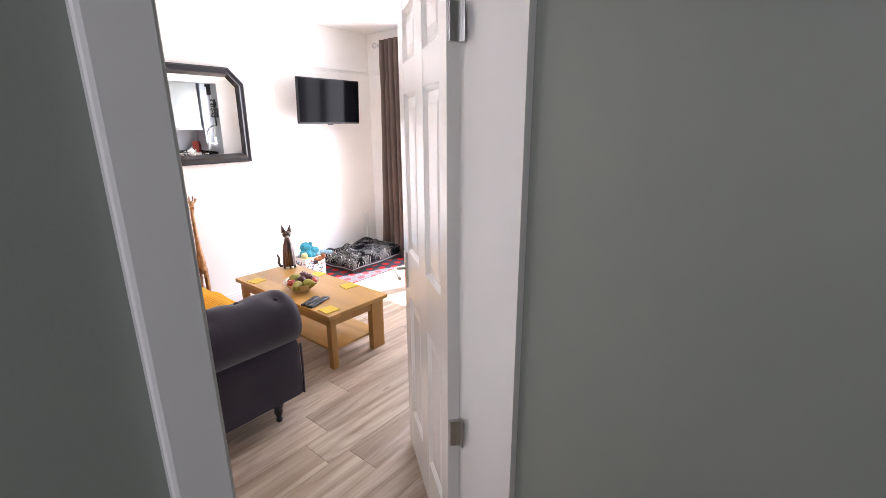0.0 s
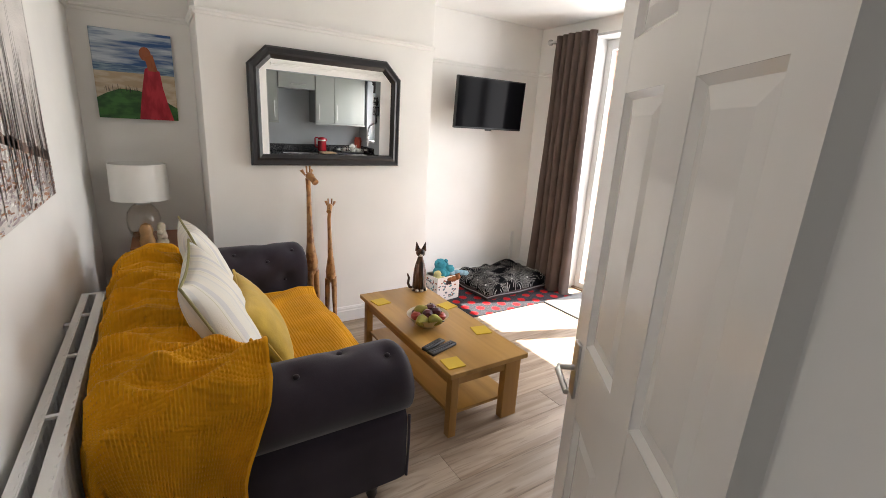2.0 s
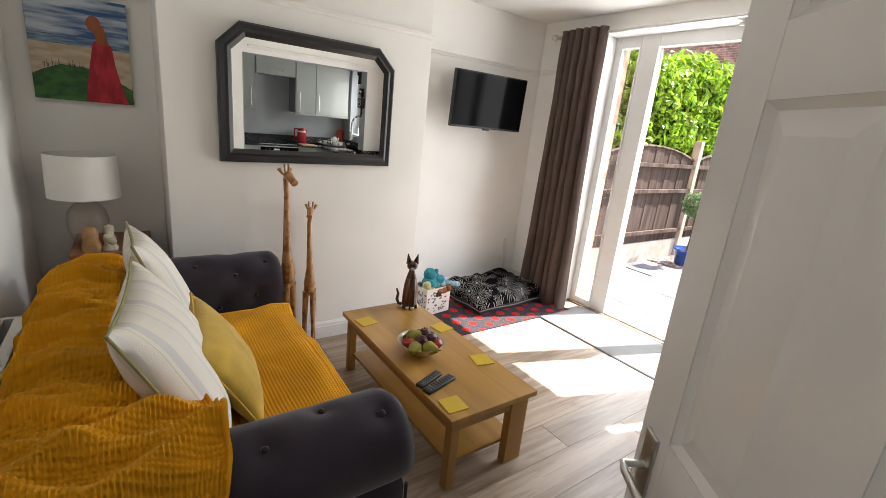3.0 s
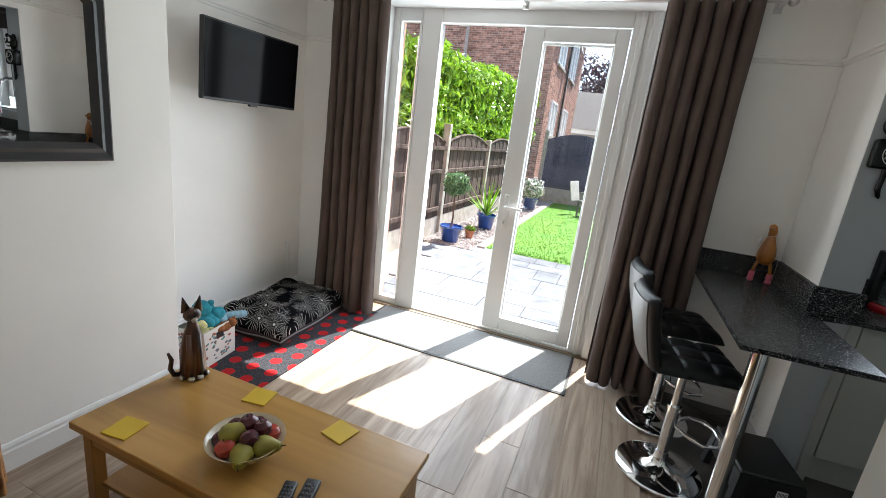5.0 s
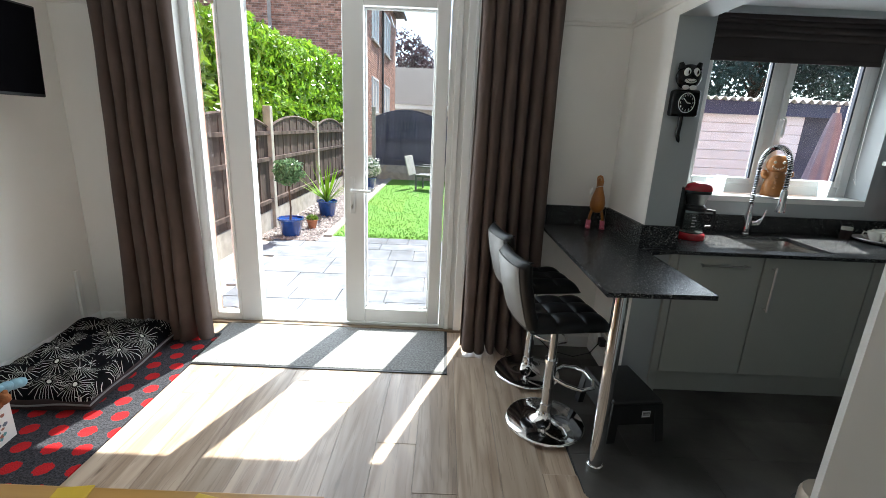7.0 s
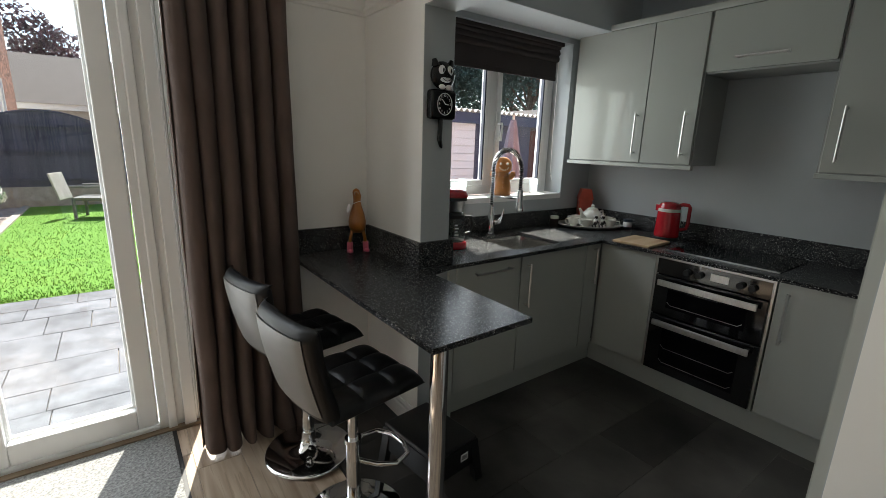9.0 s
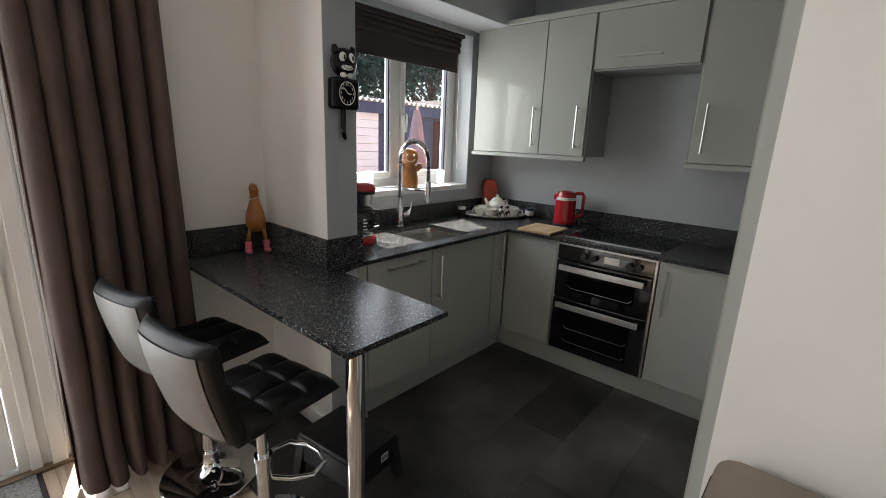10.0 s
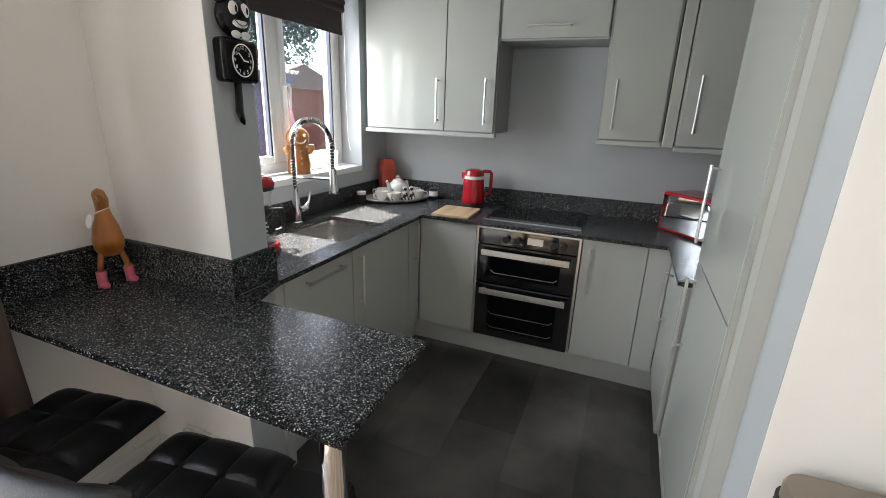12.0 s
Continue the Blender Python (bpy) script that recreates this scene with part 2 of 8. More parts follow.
def rounded(x0, y0, z0, x1, y1, z1, r=0.01, seg=2):
    bm = boxes((x0, y0, z0, x1, y1, z1))
    bmesh.ops.bevel(bm, geom=bm.edges[:], offset=r, segments=seg, profile=0.5, affect="EDGES")
    return bm


def cyl(bm, a, b, r0, r1=None, seg=20):
    """A capped round bar from a to b."""
    a, b = Vector(a), Vector(b)
    d = b - a
    made = bmesh.ops.create_cone(bm, cap_ends=True, segments=seg, radius1=r0, radius2=r0 if r1 is None else r1, depth=d.length)["verts"]
    bmesh.ops.transform(bm, matrix=Matrix.Translation((a + b) / 2) @ d.to_track_quat("Z", "Y").to_matrix().to_4x4(), verts=made)
    return made


def lathe(profile, seg=28, loc=(0, 0, 0), bm=None):
    """A turned body from (radius, height) pairs."""
    bm = bm or bmesh.new()
    rings = []
    for r, z in profile:
        rings.append([bm.verts.new((loc[0] + r * math.cos(2 * math.pi * i / seg), loc[1] + r * math.sin(2 * math.pi * i / seg), loc[2] + z)) for i in range(seg)])
    for a, b in zip(rings, rings[1:]):
        for i in range(seg):
            bm.faces.new((a[i], a[(i + 1) % seg], b[(i + 1) % seg], b[i]))
    if profile[0][0] > 1e-4:
        bm.faces.new(rings[0][::-1])
    if profile[-1][0] > 1e-4:
        bm.faces.new(rings[-1])
    bmesh.ops.remove_doubles(bm, verts=bm.verts[:], dist=1e-5)
    bmesh.ops.recalc_face_normals(bm, faces=bm.faces[:])
    return bm


def tube(points, r, seg=10, bm=None, taper=None):
    """A round bar swept along points."""
    bm = bm or bmesh.new()
    pts = [Vector(p) for p in points]
    rings = []
    for i, p in enumerate(pts):
        d = (pts[min(i + 1, len(pts) - 1)] - pts[max(i - 1, 0)]).normalized()
        q = d.to_track_quat("Z", "Y")
        rr = r if taper is None else taper[i]
        rings.append([bm.verts.new(p + q @ Vector((rr * math.cos(2 * math.pi * k / seg), rr * math.sin(2 * math.pi * k / seg), 0))) for k in range(seg)])
    for i, (a, b) in enumerate(zip(rings, rings[1:])):
        best = min(range(seg), key=lambda s: sum((a[k].co - b[(k + s) % seg].co).length for k in range(0, seg, 2)))
        rings[i + 1] = b = b[best:] + b[:best]
        for k in range(seg):
            bm.faces.new((a[k], a[(k + 1) % seg], b[(k + 1) % seg], b[k]))
    bm.faces.new(rings[0][::-1])
    bm.faces.new(rings[-1])
    return bm


def skin(bm, thick):
    """Gives an open sheet a second skin along its normals, closed round the rim."""
    bm.normal_update()
    old = bm.verts[:]
    faces = bm.faces[:]
    rim = [e for e in bm.edges if len(e.link_faces) == 1]
    twin = {v: bm.verts.new(v.co - v.normal * thick) for v in old}
    for fc in faces:
        bm.faces.new([twin[v] for v in reversed(fc.verts)])
    for e in rim:
        lp = e.link_loops[0]
        p, q = lp.vert, lp.link_loop_next.vert
        bm.faces.new((q, p, twin[p], twin[q]))
    return bm


def sheet(f, nu, nv, thick=0.0):
    """A sheet f(u, v) over the unit square; thick gives it a second skin."""
    bm = bmesh.new()
    g = [[bm.verts.new(f(i / nu, j / nv)) for j in range(nv + 1)] for i in range(nu + 1)]
    for i in range(nu):
        for j in range(nv):
            bm.faces.new((g[i][j], g[i + 1][j], g[i + 1][j + 1], g[i][j + 1]))
    bmesh.ops.recalc_face_normals(bm, faces=bm.faces[:])
    return skin(bm, thick) if thick else bm


def prism(outline, depth, m=None):
    """A flat outline in x and y, drawn out along z."""
    bm = bmesh.new()
    lo = [bm.verts.new((x, y, 0)) for x, y in outline]
    hi = [bm.verts.new((x, y, depth)) for x, y in outline]
    bm.faces.new(lo[::-1])
    bm.faces.new(hi)
    k = len(lo)
    for i in range(k):
        bm.faces.new((lo[i], lo[(i + 1) % k], hi[(i + 1) % k], hi[i]))
    bmesh.ops.recalc_face_normals(bm, faces=bm.faces[:])
    if m:
        bm.transform(m)
    return bm


def ball(bm, c, r, sub=2, s=(1, 1, 1)):
    made = bmesh.ops.create_icosphere(bm, subdivisions=sub, radius=1)["verts"]
    bmesh.ops.transform(bm, matrix=Matrix.Translation(c) @ Matrix.Diagonal((r * s[0], r * s[1], r * s[2], 1)), verts=made)
    return made


def part(name, bm, material, parent=None, label="", smooth=False, bevel=0.0, kind="", m=None):
    """Links a bmesh as one mesh object."""
    if bevel:
        bmesh.ops.bevel(bm, geom=[e for e in bm.edges if len(e.link_faces) == 2 and e.calc_face_angle() > 0.6], offset=bevel, segments=2, profile=0.5, affect="EDGES")
    if m:
        bm.transform(m)
    me = bpy.data.meshes.new(name)
    bm.to_mesh(me)
    bm.free()
    me.materials.append(M[material] if isinstance(material, str) else material)
    if smooth:
        me.polygons.foreach_set("use_smooth", [True] * len(me.polygons))
        me.set_sharp_from_angle(angle=radians(smooth if smooth is not True else 40))
    ob = new(name, me)
    if parent:
        ob.parent = parent
    return tagged(ob, label, kind=kind)


def thing(name, label, category, at=None, group=""):
    ob = new(name)
    ob.empty_display_size = 0.1
    if at:
        ob.matrix_world = at
    return tagged(ob, label, category, group)


def setting(name, bm, material, label, category, **k):
    return tagged(part(name, bm, material, None, kind="structure", **k), label, category)


def piece(name, me, parent, m):
    ob = new(name, me)
    ob.parent = parent
    ob.matrix_local = m
    return ob

def two_tone(name, bm, mats, pick, at, label, cat):
    me = bpy.data.meshes.new(name)
    bm.to_mesh(me)
    bm.free()
    for m in mats:
        me.materials.append(m)
    for p in me.polygons:
        p.material_index = pick(p.center)
        p.use_smooth = True
    o = new(name, me)
    o.matrix_world = at
    return tagged(o, label, cat)


# ---- structure ----
XL, XB, XR, XK = -4.13, -3.655, -0.655, -0.49      # alcove wall, chimney breast, partition's two faces
YS, YN, YO = 0.27, 4.04, 4.34                       # south wall, garden wall's two faces
CEIL = 2.53
XE = 1.35                                            # kitchen's end wall
YK = 1.40                                            # kitchen's south wall

floor = setting("floor", boxes((XL - 0.1, YS - 0.12, -0.12, XE + 0.1, YO - 0.07, -0.012), (XR, -2.3, -0.12, 1.1, YS - 0.12, -0.012)), "laminate", "greige wood laminate floor of staggered planks", "floor")
setting("ceiling", boxes((XL - 0.12, YS - 0.12, CEIL, XE + 0.12, YO, CEIL + 0.12), (XR, -2.3, CEIL, 1.1, YS - 0.12, CEIL + 0.12)), "ceiling", "plain white painted ceiling", "ceiling")
setting("wall_west", boxes((XL - 0.12, YS - 0.12, -0.01, XL, YO, CEIL)), "wall", "warm white painted alcove wall", "wall")
setting("chimney_breast", boxes((XL, 0.905, -0.01, XB, 2.50, CEIL)), "wall", "warm white painted chimney breast", "wall", bevel=0.004)
setting("wall_south", boxes((XL, YS - 0.12, -0.01, XR, YS, CEIL)), "wall", "warm white painted wall behind the sofa", "wall")
DX0, DX1, DTOP = -3.47, -1.31, 2.40
WX0, WX1, WZ0, WZ1 = -0.17, 1.01, 1.105, 2.20
setting("wall_north", boxes((XL, YN, -0.3, DX0, YO, CEIL), (DX0, YN, DTOP, DX1, YO, CEIL), (DX1, YN, -0.3, -0.572, YO, CEIL)), "wall", "warm white wall around the garden doors", "wall")
setting("wall_kitchen_north", boxes((-0.572, YN, -0.3, WX0, YO, CEIL), (WX0, YN, -0.3, WX1, YO, WZ0), (WX0, YN, WZ1, WX1, YO, CEIL), (WX1, YN, -0.3, XE, YO, CEIL)), "kitchen_wall", "blue-grey painted kitchen window wall", "wall")
setting("wall_kitchen_east", boxes((XE, YK - 0.1, -0.3, XE + 0.12, YO, CEIL)), "kitchen_wall", "blue-grey painted kitchen wall above the hob", "wall")
setting("wall_kitchen_south", boxes((XK, YK - 0.09, -0.01, XE, YK, CEIL)), "kitchen_wall", "blue-grey painted wall behind the tall units", "wall")
XH = -0.487                                          # hall face of the hall door wall
OY0, OY1, OTOP = 0.390, 1.247, 2.06                  # hall door opening
PY0, PY1, PTOP = 1.946, 3.49, 2.035                  # kitchen opening
MID = (XR + XK) / 2
setting("wall_partition", boxes((XR, -2.2, -0.01, MID, OY0, CEIL), (XR, OY0, OTOP, MID, OY1, CEIL), (XR, OY1, -0.01, MID, PY0 - 0.002, CEIL), (XR, PY0 - 0.002, PTOP + 0.002, MID, PY1 + 0.002, CEIL), (XR, PY1 + 0.002, -0.01, MID, YN, CEIL)), "wall", "warm white partition with two openings", "wall")
setting("wall_partition_kitchen", boxes((MID, 1.41, -0.01, XK, PY0, CEIL), (MID, PY0, PTOP, XK, PY1, CEIL), (MID, PY1, -0.01, XK, YN, CEIL)), "kitchen_wall", "blue-grey kitchen side of the partition", "wall")
for i, d in enumerate(((XR + 0.002, PY0 - 0.002, 0, MID, PY0, PTOP), (XR + 0.002, PY1, 0, MID, PY1 + 0.002, PTOP), (XR + 0.002, PY0, PTOP, MID, PY1, PTOP + 0.002))):
    setting("opening_reveal_%d" % (i + 1), boxes(d), "kitchen_wall", "grey painted reveal of the kitchen opening", "reveal")
XJ = -0.388                                          # the deeper pier beside the door
setting("wall_hall_west", boxes((MID, -2.2, -0.01, XJ, OY0, CEIL), (MID, OY0, OTOP, XH, OY1, CEIL), (MID, OY1, -0.01, XH, 1.40, CEIL)), "sage", "sage green hall wall beside the door", "wall")
setting("wall_hall_north", boxes((XH, 1.251, -0.01, 1.0, 1.40, CEIL)), "sage", "sage green painted end wall of the hall", "wall")
setting("wall_hall_east", boxes((1.0, -2.2, -0.01, 1.1, 1.40, CEIL)), "sage", "sage green painted hall wall", "wall")
setting("wall_hall_south", boxes((XH, -2.3, -0.01, 1.1, -2.2, CEIL)), "sage", "sage green painted hall wall", "wall")
setting("kitchen_boxing", boxes((XK, 3.74, 2.235, XE, YN, CEIL)), "kitchen_wall", "blue-grey boxing over the kitchen window", "boxing", bevel=0.004)


def moulding(name, a, b, out, profile, material, label, cat):
    """A strip of the given section from a to b; out points into the room."""
    a, b, out = Vector(a), Vector(b), Vector(out)
    bm = bmesh.new()
    ends = [[bm.verts.new(p + out * d + Vector((0, 0, z))) for d, z in profile] for p in (a, b)]
    k = len(profile)
    for i in range(k):
        bm.faces.new((ends[0][i], ends[0][(i + 1) % k], ends[1][(i + 1) % k], ends[1][i]))
    bm.faces.new(ends[0])
    bm.faces.new(ends[1][::-1])
    bmesh.ops.recalc_face_normals(bm, faces=bm.faces[:])
    return setting(name, bm, material, label, cat)


SK = [(0, 0), (0.016, 0), (0.016, 0.085), (0.012, 0.092), (0.012, 0.105), (0.006, 0.118), (0, 0.12)]
RAIL = [(0, 0), (0.008, 0.003), (0.012, 0.016), (0.022, 0.022), (0.024, 0.034), (0.010, 0.038), (0, 0.04)]
runs = [((XB, 0.905), (XB, 2.50), (1, 0)), ((XL, 2.50), (XL, YN), (1, 0)), ((XL, YS), (XL, 0.905), (1, 0)), ((XL, 2.50), (XB, 2.50), (0, 1)), ((XL, 0.905), (XB, 0.905), (0, -1)),
        ((XL, YS), (XR, YS), (0, 1)), ((XL, YN), (DX0, YN), (0, -1)), ((DX1, YN), (XR, YN), (0, -1)), ((XR, OY1 + 0.08), (XR, PY0), (-1, 0)), ((XR, PY1), (XR, YN), (-1, 0))]
for i, (a, b, o) in enumerate(runs):
    moulding("baseboard_%d" % (i + 1), (*a, 0), (*b, 0), (*o, 0), SK, "skirting", "white painted moulded skirting board", "skirting board")
for i, (a, b, o) in enumerate(runs[:5] + [runs[6], ((-1.25, YN), (XR, YN), (0, -1)), ((XR, 2.0), (XR, YN), (-1, 0)), runs[5]]):
    moulding("picture_rail_%d" % (i + 1), (*a, 2.085), (*b, 2.085), (*o, 0), RAIL, "wall", "painted picture rail", "picture rail")

# hall door lining and architraves
fr = setting("door_frame_1", boxes((XR - 0.012, OY0 - 0.002, 0, XJ - 0.03, OY0 + 0.005, OTOP), (XJ - 0.03, OY0 - 0.002, 0, XJ + 0.004, OY0 + 0.022, OTOP), (XR - 0.012, OY1 - 0.03, 0, XH + 0.012, OY1 + 0.003, OTOP), (XR - 0.012, OY0 + 0.005, OTOP - 0.03, XH + 0.012, OY1 - 0.03, OTOP)), "gloss_white", "white gloss hall door lining", "door frame")
part("door_stop", boxes((XR + 0.05, OY0 + 0.005, 0, XR + 0.09, OY0 + 0.012, OTOP - 0.03)), "gloss_white", fr)
for nm, dims in (("architrave", [(XJ, OY0 - 0.034, 0, XJ + 0.018, OY0 + 0.024, OTOP + 0.06), (XH, OY0, OTOP - 0.004, XH + 0.018, OY1, OTOP + 0.06)]),
                 ("architrave", [(XR - 0.018, OY0 - 0.058, 0, XR, OY0 + 0.002, OTOP + 0.06), (XR - 0.018, OY1 - 0.006, 0, XR, OY1 + 0.058, OTOP + 0.06), (XR - 0.018, OY0, OTOP - 0.004, XR, OY1, OTOP + 0.06)])):
    for d in dims:
        part(nm, boxes(d), "gloss_white", fr, bevel=0.005)


# ---- hall door: six raised panels, opened into the room ----
def panel_door(at):
    d = thing("panel_door", "white gloss six-panel door standing open", "door", at)
    w, h, t = 0.72, 2.0, 0.036
    xs, zs = [(0.078, 0.285), (0.40, 0.615)], [(0.21, 0.785), (0.995, 1.615), (1.725, 1.90)]
    cells = [(a, b, c, e) for a, b in xs for c, e in zs]
    bm = bmesh.new()
    # rails and stiles
    for a, b in ((0, 0.078), (0.285, 0.40), (0.615, w)):
        box(bm, a, 0, 0, b, t, h)
    for a, b in xs:
        for c, e in ((0, 0.21), (0.785, 0.995), (1.615, 1.725), (1.90, h)):
            box(bm, a, 0.0005, c, b, t - 0.0005, e)
    part("leaf_frame", bm, "gloss_white", d)
    for a, b, c, e in cells:
        p = bmesh.new()
        for y0, y1, s in ((t / 2, 0.014, -1), (t / 2, t - 0.014, 1)):
            k = [(a, c), (b, c), (b, e), (a, e)]
            q = [(a + 0.014, c + 0.014), (b - 0.014, c + 0.014), (b - 0.014, e - 0.014), (a + 0.014, e - 0.014)]
            r = [(a + 0.05, c + 0.05), (b - 0.05, c + 0.05), (b - 0.05, e - 0.05), (a + 0.05, e - 0.05)]
            edge = 0.002 if s < 0 else t - 0.002
            face = 0.006 if s < 0 else t - 0.006
            rows = [[p.verts.new((x, y, z)) for x, z in ring] for ring, y in ((k, edge), (q, y1), (r, face))]
            for u, v in zip(rows, rows[1:]):
                for i in range(4):
                    p.faces.new((u[i], u[(i + 1) % 4], v[(i + 1) % 4], v[i]))
            p.faces.new(rows[-1])
        bmesh.ops.recalc_face_normals(p, faces=p.faces[:])
        part("raised_panel", p, "gloss_white", d)
    for y, s in ((0.0, -1), (t, 1)):
        lever = part("lever_handle", tube([(w - 0.055, y + s * 0.008, 0.905), (w - 0.055, y + s * 0.05, 0.905), (w - 0.075, y + s * 0.055, 0.905), (w - 0.165, y + s * 0.05, 0.895)], 0.008), "brushed", d, "brushed steel lever handle", smooth=True)
        part("handle_plate", rounded(w - 0.078, min(y, y + s * 0.008), 0.82, w - 0.032, max(y, y + s * 0.008), 0.98, 0.003), "brushed", lever)
    for z in (0.52, 1.70):
        part("hinge", boxes((-0.012, -0.004, z, 0.003, 0.032, z + 0.09), (-0.03, -0.006, z, -0.012, -0.001, z + 0.09)), "brushed", d, "steel butt hinge", bevel=0.001)
    return d


panel_door(pose(XR - 0.006, OY1 - 0.037, 0.012, 0, 0, 143.8))


# ---- garden doors and side lights ----
FY0, FY1 = 4.215, 4.285
wf = setting("window_1", boxes((DX0, FY0, 0.0, -3.40, FY1, DTOP), (-3.21, FY0, 0.0, -3.055, FY1, DTOP), (-1.735, FY0, 0.0, -1.562, FY1, DTOP), (-1.70, FY0 - 0.018, 0.0, -1.66, FY0, DTOP), (-1.63, FY0 - 0.03, 0.0, -1.575, FY0, DTOP), (-1.39, FY0, 0.0, DX1, FY1, DTOP),
    (-3.40, FY0, 2.29, -3.21, FY1, DTOP), (-3.055, FY0, 2.285, -1.735, FY1, DTOP), (-1.562, FY0, 2.29, -1.39, FY1, DTOP), (-3.40, FY0, 0.0, -3.21, FY1, 0.07), (-1.562, FY0, 0.0, -1.39, FY1, 0.07), (-3.055, FY0, 0.0, -1.735, FY1, 0.03)), "upvc", "white upvc frame of the garden doors", "door frame", bevel=0.006)
for x0, x1 in ((-3.40, -3.21), (-1.562, -1.39)):
    part("glazing_bead", boxes((x0, FY0 - 0.004, 0.07, x0 + 0.018, FY1 - 0.02, 2.29), (x1 - 0.018, FY0 - 0.004, 0.07, x1, FY1 - 0.02, 2.29)), "upvc", wf, bevel=0.004)
    pane = part("side_pane", boxes((x0 + 0.01, 4.247, 0.06, x1 - 0.01, 4.253, 2.295)), "pane", wf)
    pane.visible_shadow = False
setting("door_threshold", boxes((DX0, 4.175, -0.011, DX1, FY0, 0.014)), mat("tan_threshold", (0.22, 0.155, 0.10), 0.45, var=0.2, scale=12), "tan strip in front of the garden doors", "threshold", bevel=0.003)
setting("door_lining", boxes((DX0 - 0.0, YN - 0.016, 0, DX0 + 0.02, FY0 - 0.001, DTOP), (DX1 - 0.02, YN - 0.016, 0, DX1, FY0 - 0.001, DTOP), (DX0 + 0.02, YN - 0.016, DTOP - 0.02, DX1 - 0.02, FY0 - 0.001, DTOP)), "upvc", "white lined reveal of the garden doors", "reveal", bevel=0.003)


def garden_leaf(name, label, at, side):
    """A glazed leaf, hinged at its origin, 0.69 wide along x."""
    d = thing(name, label, "door", at)
    w, z0, z1 = 0.69, 0.04, 2.28
    part("leaf_frame", boxes((0, 0, z0, 0.085, 0.06, z1), (w - 0.14, 0, z0, w, 0.06, z1), (0.085, 0, z0, w - 0.14, 0.06, z0 + 0.105), (0.085, 0, z1 - 0.095, w - 0.14, 0.06, z1)), "upvc", d, bevel=0.007)
    part("glazing_bead", boxes((0.078, -0.005, z0 + 0.1, 0.098, 0.02, z1 - 0.09), (w - 0.153, -0.005, z0 + 0.1, w - 0.133, 0.02, z1 - 0.09), (0.098, -0.005, z0 + 0.1, w - 0.153, 0.02, z0 + 0.118), (0.098, -0.005, z1 - 0.108, w - 0.153, 0.02, z1 - 0.09)), "upvc", d, bevel=0.004)
    g = part("pane", boxes((0.08, 0.027, z0 + 0.1, w - 0.135, 0.033, z1 - 0.09)), "pane", d)
    g.visible_shadow = False
    c, s = (0.06, -1) if side else (0.0, 1)      # the face that looks into the room
    h = part("lever_handle", tube([(w - 0.06, c, 1.03), (w - 0.06, c - s * 0.05, 1.03), (w - 0.075, c - s * 0.058, 1.03), (w - 0.19, c - s * 0.055, 1.027)] if side else [(w - 0.06, 0, 1.03), (w - 0.06, -0.05, 1.03), (w + 0.06, -0.055, 1.027)], 0.010), "white", d, "white lever handle", smooth=True)
    part("back_plate", rounded(w - 0.078, min(c - s * 0.012, c + s * 0.002), 0.86, w - 0.042, max(c - s * 0.012, c + s * 0.002), 1.12, 0.006), "white", h)
    part("keyhole", boxes((w - 0.066, c - s * 0.016, 0.895, w - 0.054, c - s * 0.01, 0.93), (w - 0.064, c - s * 0.04, 0.905, w - 0.056, c - s * 0.012, 0.925)), "brushed", h, "steel key in its lock")
    return d


# the closed leaf hangs from the mullion by the curtain and closes towards the middle
garden_leaf("garden_door", "white upvc glazed garden door, closed, with lever handle", pose(-1.74, 4.275, 0, 0, 0, 180) @ Matrix.Diagonal((1, 1, 1, 1)), 1)
garden_leaf("garden_door", "white upvc glazed garden door swung open outwards", pose(-3.05, 4.285, 0, 0, 0, 128), 0)


# ---- kitchen window ----
wk = setting("window_2", boxes((WX0, 4.20, WZ0 + 0.02, WX0 + 0.065, 4.27, WZ1), (WX1 - 0.065, 4.20, WZ0 + 0.02, WX1, 4.27, WZ1), (WX0 + 0.065, 4.20, WZ1 - 0.06, WX1 - 0.065, 4.27, WZ1), (WX0 + 0.065, 4.20, WZ0 + 0.02, WX1 - 0.065, 4.27, WZ0 + 0.085), (0.365, 4.20, WZ0 + 0.085, 0.43, 4.27, WZ1 - 0.06)), "upvc", "white upvc kitchen window in two lights", "window", bevel=0.005)
for x0, x1 in ((WX0 + 0.065, 0.365), (0.43, WX1 - 0.065)):
    a, b, c, e = x0, x1, WZ0 + 0.085, WZ1 - 0.06
    part("sash", boxes((a, 4.185, c, a + 0.04, 4.24, e), (b - 0.04, 4.185, c, b, 4.24, e), (a + 0.04, 4.185, c, b - 0.04, 4.24, c + 0.04), (a + 0.04, 4.185, e - 0.04, b - 0.04, 4.24, e)), "upvc", wk, bevel=0.005)
    g = part("pane", boxes((a + 0.03, 4.215, c + 0.03, b - 0.03, 4.22, e - 0.03)), "pane", wk)
    g.visible_shadow = False
# dark strips paint the reflection along each pane's right-hand edge
for x in (0.325, WX1 - 0.105):
    part("gasket", boxes((x - 0.012, 4.19, WZ0 + 0.125, x + 0.002, 4.214, WZ1 - 0.10)), mat("dark_edge_reflection", (0.02, 0.025, 0.05), 0.4), wk, "dark strip painted as the reflection in the glazing edge")
part("window_handle", tube([(0.448, 4.185, 1.62), (0.448, 4.15, 1.62), (0.448, 4.145, 1.60), (0.445, 4.15, 1.50)], 0.008), "white", wk, smooth=True)
setting("window_sill", boxes((WX0, YN - 0.005, WZ0 - 0.018, WX1, 4.20, WZ0 + 0.02)), "white", "white painted kitchen window sill", "window sill", bevel=0.004)


